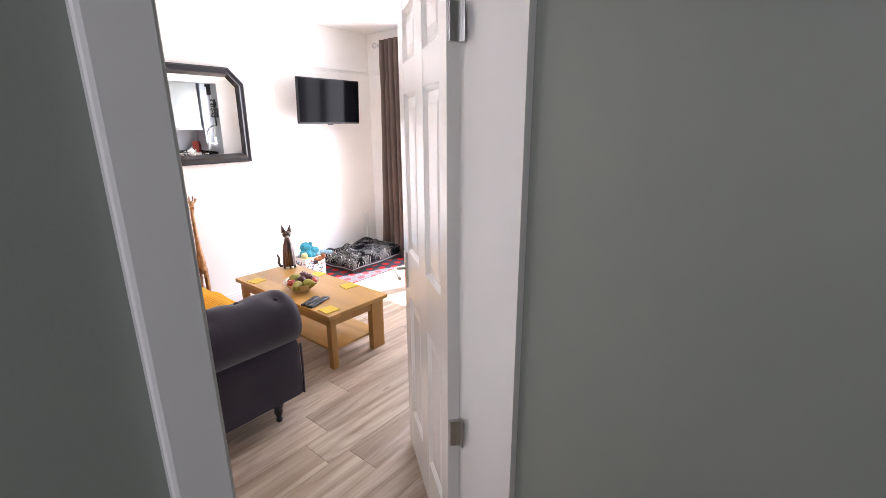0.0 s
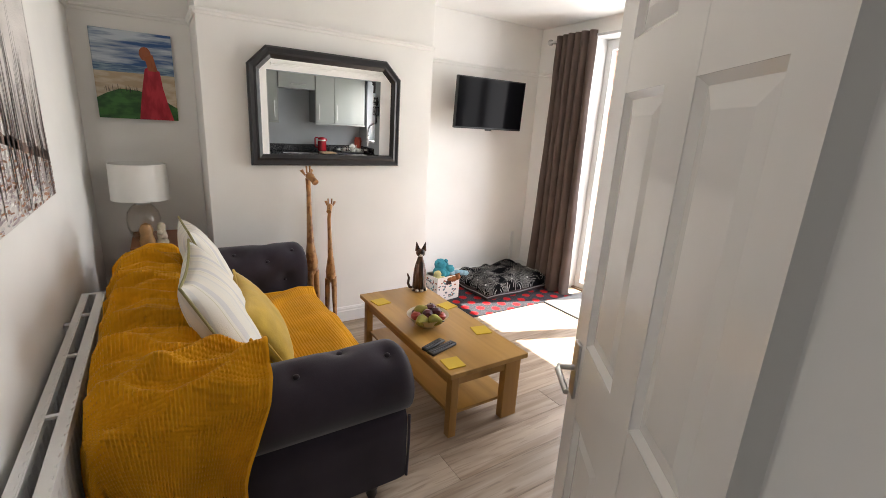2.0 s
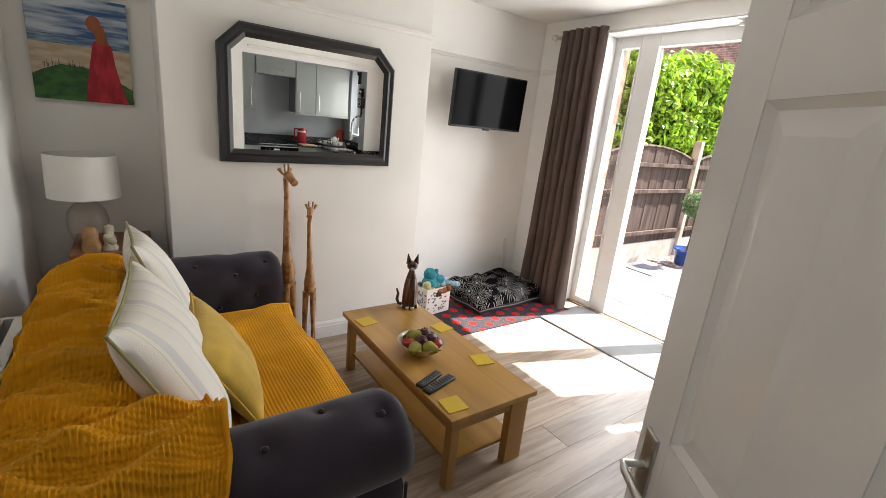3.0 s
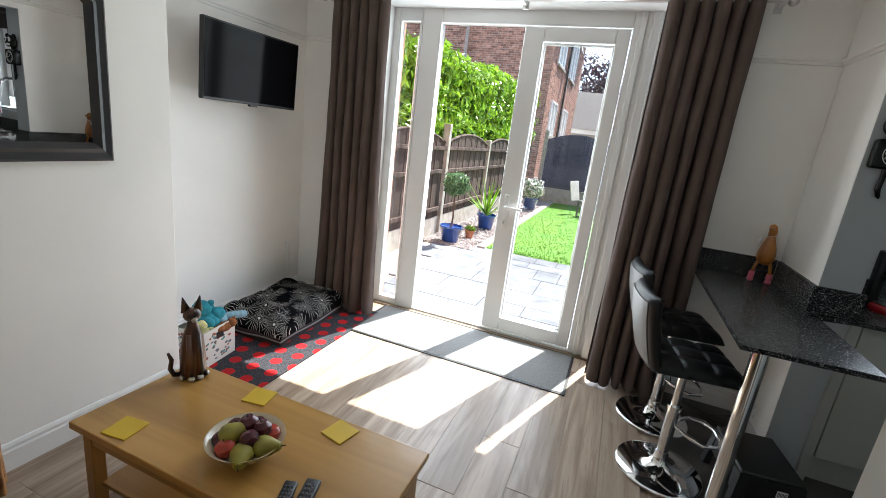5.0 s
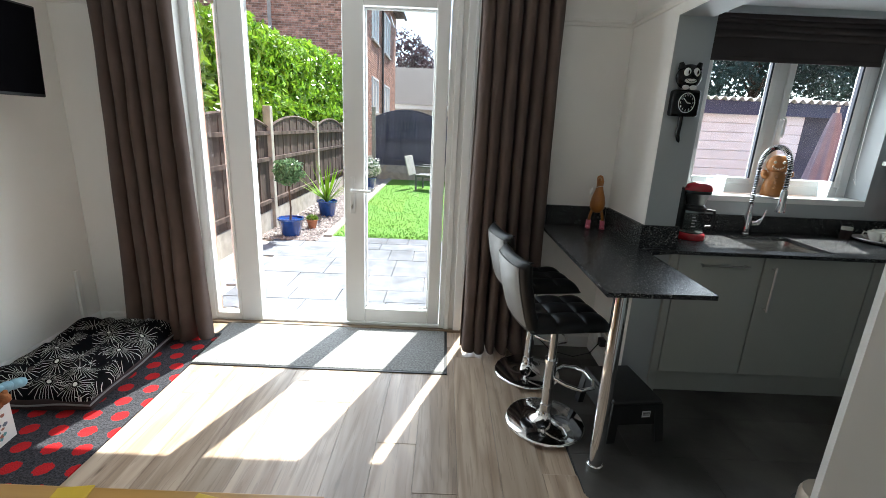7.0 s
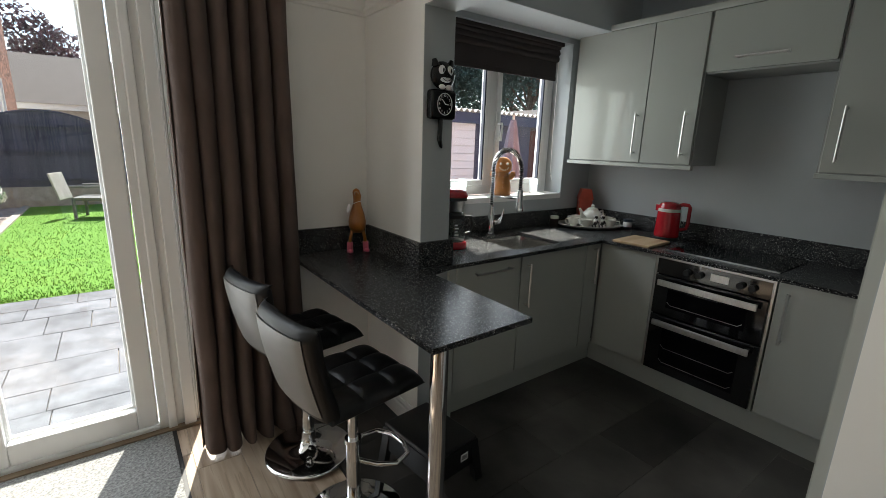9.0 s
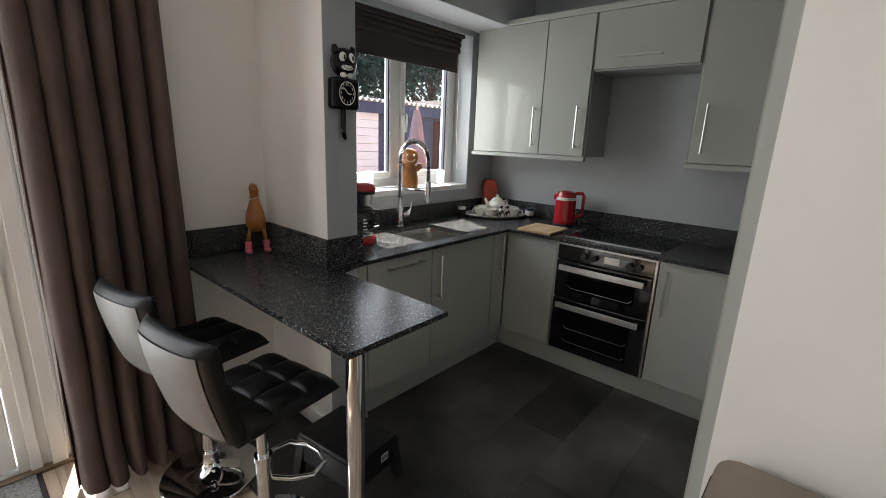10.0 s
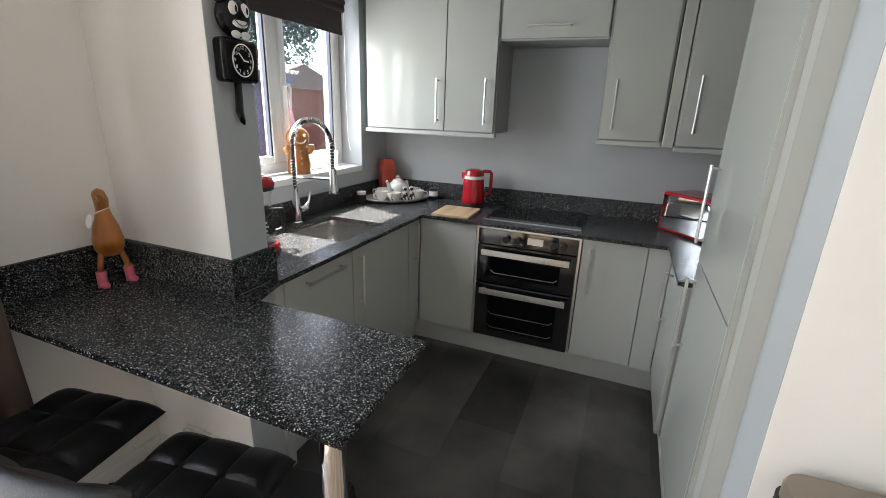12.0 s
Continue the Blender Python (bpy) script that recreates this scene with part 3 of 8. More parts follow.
# ---- kitchen floor ----
kf = setting("kitchen_floor", prism([(-1.09, YN), (-1.09, 2.70), (-0.99, 2.58), (XR, 2.30), (XR, PY0), (XK, PY0), (XK, 1.41), (XE, 1.41), (XE, YN)], 0.0135, Matrix.Translation((0, 0, -0.0115))), "black_plastic", "dark edging under the slate vinyl floor", "floor")


# ---- living room ----
M["waffle"] = mat("mustard_waffle_throw", (0.76, 0.352, 0.012), 0.9, var=0.16, scale=5, bump=0.3, bscale=600, sheen=0.12)


def tufted(bm, cells, depth, normal_of):
    """Sinks dimples at the given points along a direction, with soft pull creases round them."""
    for v in bm.verts:
        for c, n, r in cells:
            d = (v.co - c).length
            if d < r:
                v.co -= n * depth * (1 - d / r) ** 1.6


def scroll_arm(x_out, x_in, sgn, up=0.0):
    """A rolled arm drawn along y; sgn +1 rolls towards +x."""
    cx, cz, r = x_out - sgn * 0.145, 0.565 + up, 0.145
    prof = [(x_out - sgn * 0.055, 0.13)]
    prof += [(x_out - sgn * 0.055, z) for z in (0.2, 0.3, 0.40)]
    for k in range(0, 15):
        a = radians(-62 + k * 17.5)
        prof.append((cx + sgn * r * math.cos(a), cz + r * math.sin(a)))
    prof += [(x_in, 0.52), (x_in, 0.44), (x_in, 0.30), (x_in, 0.13)]
    y0, y1, ny = 0.45, 1.40, 40
    bm = bmesh.new()
    rows = []
    for j in range(ny + 1):
        t = j / ny
        y = y0 + (y1 - y0) * t
        e = min(t * ny, (1 - t) * ny)
        sh = 1 - 0.10 * max(0, 1 - e / 2.0) ** 2
        mx, mz = (x_out + x_in) / 2, 0.42
        rows.append([bm.verts.new((mx + (x - mx) * sh, y, mz + (z - mz) * (sh if z > 0.2 else 1))) for x, z in prof])
    for a, b in zip(rows, rows[1:]):
        for i in range(len(prof) - 1):
            bm.faces.new((a[i], a[i + 1], b[i + 1], b[i]))
    bm.faces.new(rows[0])
    bm.faces.new(rows[-1][::-1])
    bmesh.ops.recalc_face_normals(bm, faces=bm.faces[:])
    return bm, cx, cz, r


def sofa():
    s = thing("sofa", "slate purple velvet button-back two-seat sofa with rolled arms", "sofa")
    for xo, xi, sg in ((-1.79, -2.06, 1), (-3.53, -3.26, -1)):
        bm, cx, cz, r = scroll_arm(xo, xi, sg, 0.0 if sg > 0 else 0.045)
        cells, marks = [], []
        for y in (0.62, 0.80, 0.98, 1.16, 1.32):
            for a in ((68,) if y in (0.62, 0.98, 1.32) else (105,)) if sg > 0 else ((120,) if y in (0.62, 0.98, 1.32) else (150, 60)):
                n = Vector((sg * math.cos(radians(a)), 0, math.sin(radians(a))))
                c = Vector((cx, y, cz)) + n * r
                cells.append((c, n, 0.085))
                marks.append((c - n * 0.016, n))
        if sg < 0:
            for y in (0.72, 0.9, 1.08, 1.26):
                c = Vector((xi, y, 0.50 + 0.05 * (int(y * 50) % 2)))
                cells.append((c, Vector((1, 0, 0)), 0.08))
                marks.append((c - Vector((0.012, 0, 0)), Vector((1, 0, 0))))
        bmesh.ops.subdivide_edges(bm, edges=bm.edges[:], cuts=1, use_grid_fill=True)
        tufted(bm, cells, 0.024, None)
        arm = part("arm", bm, "velvet", s, smooth=50)
        for c, n in marks:
            b = bmesh.new()
            ball(b, c, 0.012, 2, (1, 1, 0.8))
            part("button", b, "velvet", arm, smooth=True)
        part("piping", tube([(xo - sg * 0.058, 1.402, 0.13), (xo - sg * 0.052, 1.404, 0.30), (xo - sg * 0.055, 1.404, 0.42)], 0.006), "velvet", arm, smooth=True)
    bm = rounded(-3.27, 0.43, 0.16, -2.05, 0.755, 0.745, 0.11, 6)
    part("backrest", bm, "velvet", s, smooth=60)
    part("seat_base", rounded(-3.27, 0.60, 0.13, -2.05, 1.385, 0.34, 0.015, 2), "velvet", s, smooth=True)
    for a, b in ((-3.255, -2.665), (-2.655, -2.065)):
        part("seat_cushion", rounded(a, 0.78, 0.335, b, 1.41, 0.455, 0.045, 5), "velvet", s, smooth=60)
    for x, y in ((-1.90, 1.27), (-1.90, 0.55), (-3.42, 1.27), (-3.42, 0.55)):
        part("leg", lathe([(0.014, 0), (0.018, 0.012), (0.013, 0.03), (0.024, 0.06), (0.02, 0.075), (0.032, 0.10), (0.034, 0.132)], 16, (x, y, 0)), "black_wood", s, "black turned wooden leg", smooth=True)


sofa()


def along(poly, t):
    """The point at the share t of a polyline's length, and the length gone."""
    ls = [math.dist(a, b) for a, b in zip(poly, poly[1:])]
    d = t * sum(ls)
    for (a, b), w in zip(zip(poly, poly[1:]), ls):
        if d <= w or (a, b) == (poly[-2], poly[-1]):
            k = min(1, d / w)
            return tuple(p + (q - p) * k for p, q in zip(a, b))
        d -= w


def throw():
    """A waffle blanket over the back, one arm and the seat; every cell of the weave is a small pocket."""
    run = [(-3.25, 0.80), (-2.9, 0.80), (-2.35, 0.795), (-2.1, 0.785), (-1.96, 0.765), (-1.87, 0.735), (-1.80, 0.665), (-1.768, 0.56), (-1.758, 0.42), (-1.758, 0.28), (-1.762, 0.12)]
    over_back = [(0.0, -0.52), (0.0, -0.24), (0.012, -0.11), (0.06, -0.03), (0.16, 0.0), (0.27, -0.02), (0.36, -0.10), (0.40, -0.22), (0.43, -0.31)]
    over_arm = [(0.0, -0.42), (0.0, -0.14), (0.012, -0.06), (0.05, -0.015), (0.10, 0.0), (0.20, 0.002), (0.32, 0.0), (0.42, 0.0), (0.50, 0.0)]
    seat = [(0.77, 0.62), (0.80, 0.56), (0.835, 0.50), (0.90, 0.478), (1.10, 0.474), (1.33, 0.472), (1.41, 0.455), (1.438, 0.40), (1.44, 0.33)]

    def ridge(p, sharp=1.5):
        return (0.5 + 0.5 * math.cos(2 * p)) ** sharp

    def ease(e):
        e = min(1, max(0, e))
        return e * e * (3 - 2 * e)

    def back_f(a, b):
        hem = 1 - 0.17 * (1 - b) ** 1.3 - 0.015 * math.sin(5 * b)
        x, z = along(run, a * (1 if a < 0.5 else 1 - (1 - hem) * (a - 0.5) * 2))
        k = ease((x + 2.35) / 0.4)
        hang = ease((0.74 - z) / 0.3) if x > -1.9 else 0.0
        (y0, z0), (y1, z1) = along(over_back, b), along(over_arm, b)
        dy, dz = y0 + (y1 - y0) * k, z0 + (z1 - z0) * k
        y = 0.402 + dy * (1 - 0.22 * hang) + 0.17 * hang * (1 - b) ** 1.4
        w = Vector((x * 1.1, y, z))
        f = (1 - hang) * (0.062 * ridge(20.0 * x + 3.6 * b + 1.9 * noise.noise(w * 2.6), 2.6) * (0.6 + 0.5 * noise.noise(w * 3 + Vector((7, 0, 0)))) + 0.026 * ridge(33 * x - 6 * b + 2.2 * noise.noise(w * 3.1), 2.4))
        f += hang * (0.036 * ridge(7.5 * b + 1.2 * hang + 1.0 * noise.noise(w * 2.4), 2.2) + 0.010 * ridge(15 * b - 3 * hang + 1.5 * noise.noise(w * 3)))
        f += 0.014 * noise.noise(w * 4) + 0.010 * max(0, 1 - (1 - b) / 0.03)
        rear = max(0, 1 - b / 0.35)
        puff = 0.045 * math.sin(math.pi * min(1, a / 0.55)) * (1 - rear) * (1 - hang)
        return (x + f * hang + 0.012 * hang, y - f * 0.5 * rear * (1 - hang), max(0.09, z + dz * (1 - 0.75 * hang)) + f * (1 - hang) * (1 - 0.6 * rear) + puff)

    def seat_f(a, b):
        y, z = along(seat, b)
        x = -3.24 + a * (1.06 - 0.09 * b) + 0.03 * math.sin(b * 4) * (1 - a)
        w = Vector((x, y, z))
        f = 0.008 * noise.noise(w * 6) + 0.012 * ridge(5 * a + 4 * b + 1.5 * noise.noise(w * 2), 4)
        return (x, y + (f if b > 0.8 else 0), z + abs(f) + 0.008)

    bm = bmesh.new()
    depth = {}
    for fn, nu, nv in ((back_f, 450, 240), (seat_f, 234, 189)):
        g = [[bm.verts.new(fn(i / nu, j / nv)) for j in range(nv + 1)] for i in range(nu + 1)]
        for i in range(nu):
            for j in range(nv):
                bm.faces.new((g[i][j], g[i][j + 1], g[i + 1][j + 1], g[i + 1][j]))
        for i in range(nu + 1):
            for j in range(nv + 1):
                rim = i < 3 or j < 3 or i > nu - 3 or j > nv - 3
                depth[g[i][j]] = 0.004 if rim else (0.0 if (i % 3 == 0 or j % 3 == 0) else -0.0075)
    bm.normal_update()
    if sum(f.normal.z for f in bm.faces) < 0:
        bmesh.ops.reverse_faces(bm, faces=bm.faces[:])
        bm.normal_update()
    for v, d in depth.items():
        v.co += v.normal * (d + 0.004)
    o = part("throw_blanket", bm, "waffle", None, smooth=80)
    tagged(o, "mustard yellow waffle-weave throw draped over the sofa", "blanket")


throw()


def striped():
    m = mat("striped_linen", (0.72, 0.68, 0.60), 0.85, var=0.05, bump=0.3, bscale=300)
    n, l = m.node_tree.nodes, m.node_tree.links
    sep, r = n.new("ShaderNodeSeparateXYZ"), n.new("ShaderNodeValToRGB")
    mm, md = n.new("ShaderNodeMath"), n.new("ShaderNodeMath")
    mm.operation, mm.inputs[1].default_value = "MULTIPLY", 7.0
    md.operation = "FRACT"
    l.new(n["Texture Coordinate"].outputs["Object"], sep.inputs[0])
    l.new(sep.outputs["X"], mm.inputs[0])
    l.new(mm.outputs[0], md.inputs[0])
    l.new(md.outputs[0], r.inputs[0])
    c = r.color_ramp
    c.interpolation = "CONSTANT"
    for p, k in ((0.0, (0.74, 0.70, 0.62)), (0.22, (0.62, 0.60, 0.58)), (0.40, (0.74, 0.71, 0.63)), (0.48, (0.60, 0.56, 0.40)), (0.50, (0.74, 0.70, 0.62)), (0.72, (0.66, 0.64, 0.60)), (0.80, (0.72, 0.69, 0.62))):
        e = c.elements[0] if p == 0 else c.elements.new(p)
        e.color = (*k, 1)
    c.elements[-1].color = (0.74, 0.71, 0.63, 1)
    l.new(r.outputs[0], bsdf(m).inputs["Base Color"])
    return m


M["striped"] = striped()


def cushion(name, label, at, w, h, t, material, piping):
    o = thing(name, label, "cushion", at)
    bm = bmesh.new()
    nn = 26
    for s in (1, -1):
        def f(u, v, s=s):
            a, b = 2 * u - 1, 2 * v - 1
            puff = max(0, (1 - abs(a) ** 2.6)) ** 0.55 * max(0, (1 - abs(b) ** 2.6)) ** 0.55
            pinch = 1 - 0.07 * (1 - abs(a) ** 2) * 1.0
            p2 = 1 - 0.07 * (1 - abs(b) ** 2)
            return Vector((a * w / 2 * p2, s * t / 2 * puff + 0.006 * s * noise.noise(Vector((a * 3, b * 3, s))) * puff, b * h / 2 * pinch + h / 2))
        g = [[bm.verts.new(f(i / nn, j / nn)) for j in range(nn + 1)] for i in range(nn + 1)]
        for i in range(nn):
            for j in range(nn):
                bm.faces.new((g[i][j], g[i + 1][j], g[i + 1][j + 1], g[i][j + 1]))
    bmesh.ops.remove_doubles(bm, verts=bm.verts[:], dist=1e-5)
    bmesh.ops.recalc_face_normals(bm, faces=bm.faces[:])
    part("cover", bm, material, o, smooth=80)
    ring = []
    for k in range(4):
        for q in range(12):
            a = -1 + 2 * q / 12
            a, b = [(a, -1), (1, a), (-a, 1), (-1, -a)][k]
            ring.append((a * w / 2 * (1 - 0.07 * (1 - b * b)), 0, b * h / 2 * (1 - 0.07 * (1 - a * a)) + h / 2))
    part("piping", tube(ring + [ring[0]], 0.005, 6), piping, o, smooth=True)
    return o


M["pipe_olive"] = mat("olive_piping", (0.30, 0.27, 0.13), 0.8)
cushion("cushion", "large cream and grey striped cushion with olive piping", pose(-2.34, 0.945, 0.478, 25, 3, -6), 0.54, 0.58, 0.19, "striped", "pipe_olive")
cushion("cushion", "cream striped cushion with olive piping behind another", pose(-2.90, 0.93, 0.478, 21, -4, 2), 0.54, 0.58, 0.17, "striped", "pipe_olive")
cushion("cushion", "small mustard velvet cushion with bobble edge", pose(-2.46, 1.08, 0.478, 30, 4, -5), 0.44, 0.40, 0.14, "yellow_cloth", "yellow_cloth")


# ---- coffee table ----
def coffee_table():
    t = thing("coffee_table", "honey oak coffee table with lower shelf", "table")
    x0, x1, y0, y1, h = -3.225, -2.06, 1.745, 2.245, 0.385
    part("tabletop", rounded(x0, y0, h - 0.028, x1, y1, h, 0.004), "oak", t, bevel=0)
    part("lower_shelf", boxes((x0 + 0.06, y0 + 0.05, 0.105, x1 - 0.06, y1 - 0.05, 0.123)), "oak", t, bevel=0.002)
    for y in (y0 + 0.03, y1 - 0.05):
        part("apron", boxes((x0 + 0.05, y, h - 0.09, x1 - 0.05, y + 0.02, h - 0.028)), "oak", t)
    for x in (x0 + 0.035, x1 - 0.055):
        part("apron", boxes((x, y0 + 0.05, h - 0.09, x + 0.02, y1 - 0.05, h - 0.028)), "oak_up", t)
    for x in (x0 + 0.025, x1 - 0.07):
        for ya, yb in ((y0 + 0.025, y0 + 0.07), (y1 - 0.13, y1 - 0.025)):
            part("leg", rounded(x, ya, 0, x + 0.045, yb, h - 0.028, 0.003), "oak_up", t)


coffee_table()
TZ = 0.385
M["mustard_card"] = mat("mustard_coaster", (0.60, 0.40, 0.02), 0.5, var=0.06)
for x, y, a in ((-3.035, 1.816, 8), (-2.395, 2.174, -12), (-2.151, 1.815, -4), (-2.794, 2.19, 10)):
    c = part("coaster", rounded(-0.05, -0.05, 0, 0.05, 0.05, 0.006, 0.002), "mustard_card", None)
    c.matrix_world = pose(x, y, TZ, 0, 0, a)
    tagged(c, "square mustard yellow coaster on the coffee table", "coaster", "coasters on the table")


def remote(at, w, l):
    r = thing("remote_control", "black television remote control on the coffee table", "remote control", at, "remote controls")
    part("body", rounded(-w / 2, -l / 2, 0, w / 2, l / 2, 0.017, 0.006, 3), "black_plastic", r, smooth=True)
    M.setdefault("grey_rubber", mat("grey_rubber_keys", (0.10, 0.10, 0.11), 0.6, var=0.2))
    for i in range(3):
        for j in range(9):
            part("key", rounded(-w * 0.33 + i * w * 0.25, -l * 0.42 + j * l * 0.092, 0.0165, -w * 0.33 + i * w * 0.25 + w * 0.16, -l * 0.42 + j * l * 0.092 + l * 0.05, 0.0195, 0.001, 1), "grey_rubber", r)


remote(pose(-2.353, 1.82, TZ, 0, 0, 21.3), 0.042, 0.16)
remote(pose(-2.3, 1.843, TZ, 0, 0, 16.4), 0.048, 0.19)


def fruit_bowl():
    b = thing("fruit_bowl", "cream ceramic bowl of pears and plums on the table", "bowl", pose(-2.60, 1.925, TZ) @ Matrix.Scale(1.13, 4))
    M["cream_glaze"] = mat("cream_glaze", (0.66, 0.58, 0.42), 0.3, var=0.08, coat=0.3)
    part("bowl", lathe([(0.045, 0.0), (0.05, 0.008), (0.085, 0.03), (0.108, 0.062), (0.112, 0.064), (0.104, 0.060), (0.08, 0.034), (0.045, 0.014), (0.0, 0.012)], 40), "cream_glaze", b, smooth=True)
    return b


fruit_bowl()
M["plum"] = mat("dark_red_plum_skin", (0.075, 0.008, 0.018), 0.32, var=0.4, scale=20)
M["pear"] = mat("green_pear_skin", (0.27, 0.24, 0.035), 0.42, var=0.25, scale=25)
M["apple"] = mat("red_apple_skin", (0.42, 0.05, 0.03), 0.3, var=0.4, scale=15)
for dx, dy, dz, k, tip, turn in ((-0.060, -0.035, 0.052, "plum", 10, 40), (-0.065, 0.025, 0.056, "plum", -15, 200), (-0.015, 0.065, 0.056, "plum", 12, 80), (0.045, 0.055, 0.056, "apple", -8, 10), (0.070, 0.0, 0.056, "pear", 80, 110),
                                 (0.040, -0.058, 0.052, "pear", 86, 35), (-0.018, -0.062, 0.056, "apple", 8, 300), (-0.034, -0.026, 0.076, "pear", 75, 150), (0.032, -0.020, 0.078, "plum", 82, 65), (-0.016, 0.026, 0.088, "plum", -10, 120), (0.034, 0.030, 0.084, "plum", 14, 250)):
    if k == "pear":
        bm = lathe([(0.0, -0.034), (0.02, -0.031), (0.032, -0.015), (0.033, 0.0), (0.026, 0.02), (0.016, 0.04), (0.010, 0.05), (0.0, 0.053)], 18)
        f = part("pear", bm, "pear", None, smooth=True)
        part("stalk", tube([(0, 0, 0.05), (0.003, 0, 0.065)], 0.002, 6), "black_wood", f)
    else:
        bm = lathe([(0.0, -0.027), (0.016, -0.026), (0.030, -0.008), (0.030, 0.010), (0.017, 0.025), (0.005, 0.026), (0.0, 0.022)], 18)
        f = part(k, bm, k, None, smooth=True)
        part("stalk", tube([(0, 0, 0.022), (0.002, 0, 0.034)], 0.0015, 6), "black_wood", f)
    f.matrix_world = pose(-2.60 + dx * 1.08, 1.925 + dy * 1.08, TZ + dz * 1.08, tip, 0, turn) @ Matrix.Scale(1.12 if k == "pear" else 1.06, 4)
    tagged(f, {"pear": "green pear lying in the fruit bowl", "plum": "dark red plum in the fruit bowl", "apple": "red apple in the fruit bowl"}[k], k, "fruit in the bowl")


def cat_figure(at):
    """A slim seated cat carved from streaked dark wood with painted paws, one plain mesh."""
    bm = lathe([(0.046, 0.0), (0.051, 0.008), (0.050, 0.05), (0.048, 0.10), (0.044, 0.15), (0.035, 0.195), (0.024, 0.23), (0.019, 0.25), (0.0, 0.258)], 22)
    bmesh.ops.transform(bm, matrix=Matrix.Diagonal((0.78, 1.0, 1, 1)), verts=bm.verts[:])
    ball(bm, (0.006, 0, 0.283), 0.034, 3, (0.85, 1.0, 0.9))
    ball(bm, (0.032, 0, 0.272), 0.015, 2, (1, 1.1, 0.8))
    for s in (-1, 1):
        ear = cyl(bm, (0.0, s * 0.020, 0.297), (-0.004, s * 0.032, 0.360), 0.021, 0.002, 10)
        bmesh.ops.transform(bm, matrix=Matrix.Diagonal((0.55, 1, 1, 1)), verts=ear)
        tube([(0.020, s * 0.017, 0.20), (0.034, s * 0.019, 0.10), (0.037, s * 0.020, 0.015)], 0.012, 8, bm, taper=[0.010, 0.013, 0.014])
        ball(bm, (0.046, s * 0.017, 0.012), 0.017, 2, (1.0, 0.8, 0.7))
        ball(bm, (0.022, s * 0.045, 0.012), 0.016, 2, (1.0, 0.8, 0.7))
    tube([(-0.012, -0.040, 0.012), (-0.014, -0.070, 0.016), (-0.014, -0.082, 0.045), (-0.014, -0.076, 0.085), (-0.014, -0.088, 0.118)], 0.010, 8, bm, taper=[0.012, 0.011, 0.010, 0.009, 0.005])
    m = mat("dark_streaked_cat_wood", (0.055, 0.022, 0.012), 0.3, var=0.6, scale=7, stretch=(5, 5, 0.5), coat=0.3)
    r = m.node_tree.nodes["Color Ramp"].color_ramp
    r.elements[0].color, r.elements[1].color = (0.012, 0.006, 0.005, 1), (0.11, 0.042, 0.018, 1)
    r.elements[0].position, r.elements[1].position = 0.42, 0.58
    paint = mat("cream_painted_paws", (0.55, 0.50, 0.42), 0.5, var=0.1)
    two_tone("cat_figurine", bm, [m, paint], lambda c: 1 if (c.z < 0.022 and (c.x > 0.046 or (c.x > 0.015 and abs(c.y) > 0.048))) or (c.x > 0.040 and c.z > 0.262) else 0, at, "tall carved dark wooden cat figure on the table", "figurine")


cat_figure(pose(-3.135, 2.165, TZ, 0, 0, -28))


# ---- mirror, television, pictures ----
def octagon(w, h, c):
    return [(-w / 2, 0), (w / 2, 0), (w / 2, h - c), (w / 2 - c, h), (-w / 2 + c, h), (-w / 2, h - c)]


def overmantel_mirror(at):
    o = thing("wall_mirror", "overmantel mirror in a charcoal frame with clipped corners", "mirror", at)
    W, H, C = 1.055, 0.735, 0.115
    bm = bmesh.new()
    rings = []
    for inset, z in ((0, 0), (0, 0.022), (0.012, 0.034), (0.035, 0.030), (0.05, 0.036), (0.068, 0.022), (0.075, 0.012)):
        rings.append([bm.verts.new((x, y + inset, z)) for x, y in octagon(W - 2 * inset, H - 2 * inset, C - inset * 0.59)])
    for a, b in zip(rings, rings[1:]):
        for i in range(6):
            bm.faces.new((a[i], a[(i + 1) % 6], b[(i + 1) % 6], b[i]))
    bmesh.ops.recalc_face_normals(bm, faces=bm.faces[:])
    part("frame", bm, "mirror_frame", o)
    i = 0.073
    g = prism([(x, y + i) for x, y in octagon(W - 2 * i, H - 2 * i, C - i * 0.59)], 0.006, Matrix.Translation((0, 0, 0.008)))
    part("mirror_glass", g, "mirror", o, "bevelled mirror glass")
    part("backing", prism([(x, y + 0.03) for x, y in octagon(W - 0.06, H - 0.06, C - 0.018)], 0.006), "black_wood", o)


overmantel_mirror(Matrix(((0, 0, 1, XB + 0.004), (1, 0, 0, 1.685), (0, 1, 0, 1.228), (0, 0, 0, 1))) @ pose(0, 0, 0.007, 0.65, 0.8, 0))


def television(at):
    o = thing("television", "flat black television on a wall bracket", "television", at)
    part("bezel", rounded(-0.38, -0.035, 0, 0.38, 0, 0.445, 0.006), "black_plastic", o)
    part("screen", boxes((-0.37, -0.0375, 0.016, 0.37, -0.034, 0.435)), "screen", o, "glossy black screen")
    part("back_housing", rounded(-0.27, 0.0, 0.05, 0.27, 0.035, 0.33, 0.015), "black_plastic", o)
    part("wall_bracket", boxes((-0.1, 0.035, 0.14, 0.1, 0.05, 0.30), (-0.03, 0.05, 0.19, 0.03, 0.16, 0.25), (-0.1, 0.16, 0.12, 0.1, 0.172, 0.32)), "brushed", o)
    part("sensor", rounded(-0.03, -0.036, -0.012, 0.03, -0.012, 0.002, 0.003), "black_plastic", o)


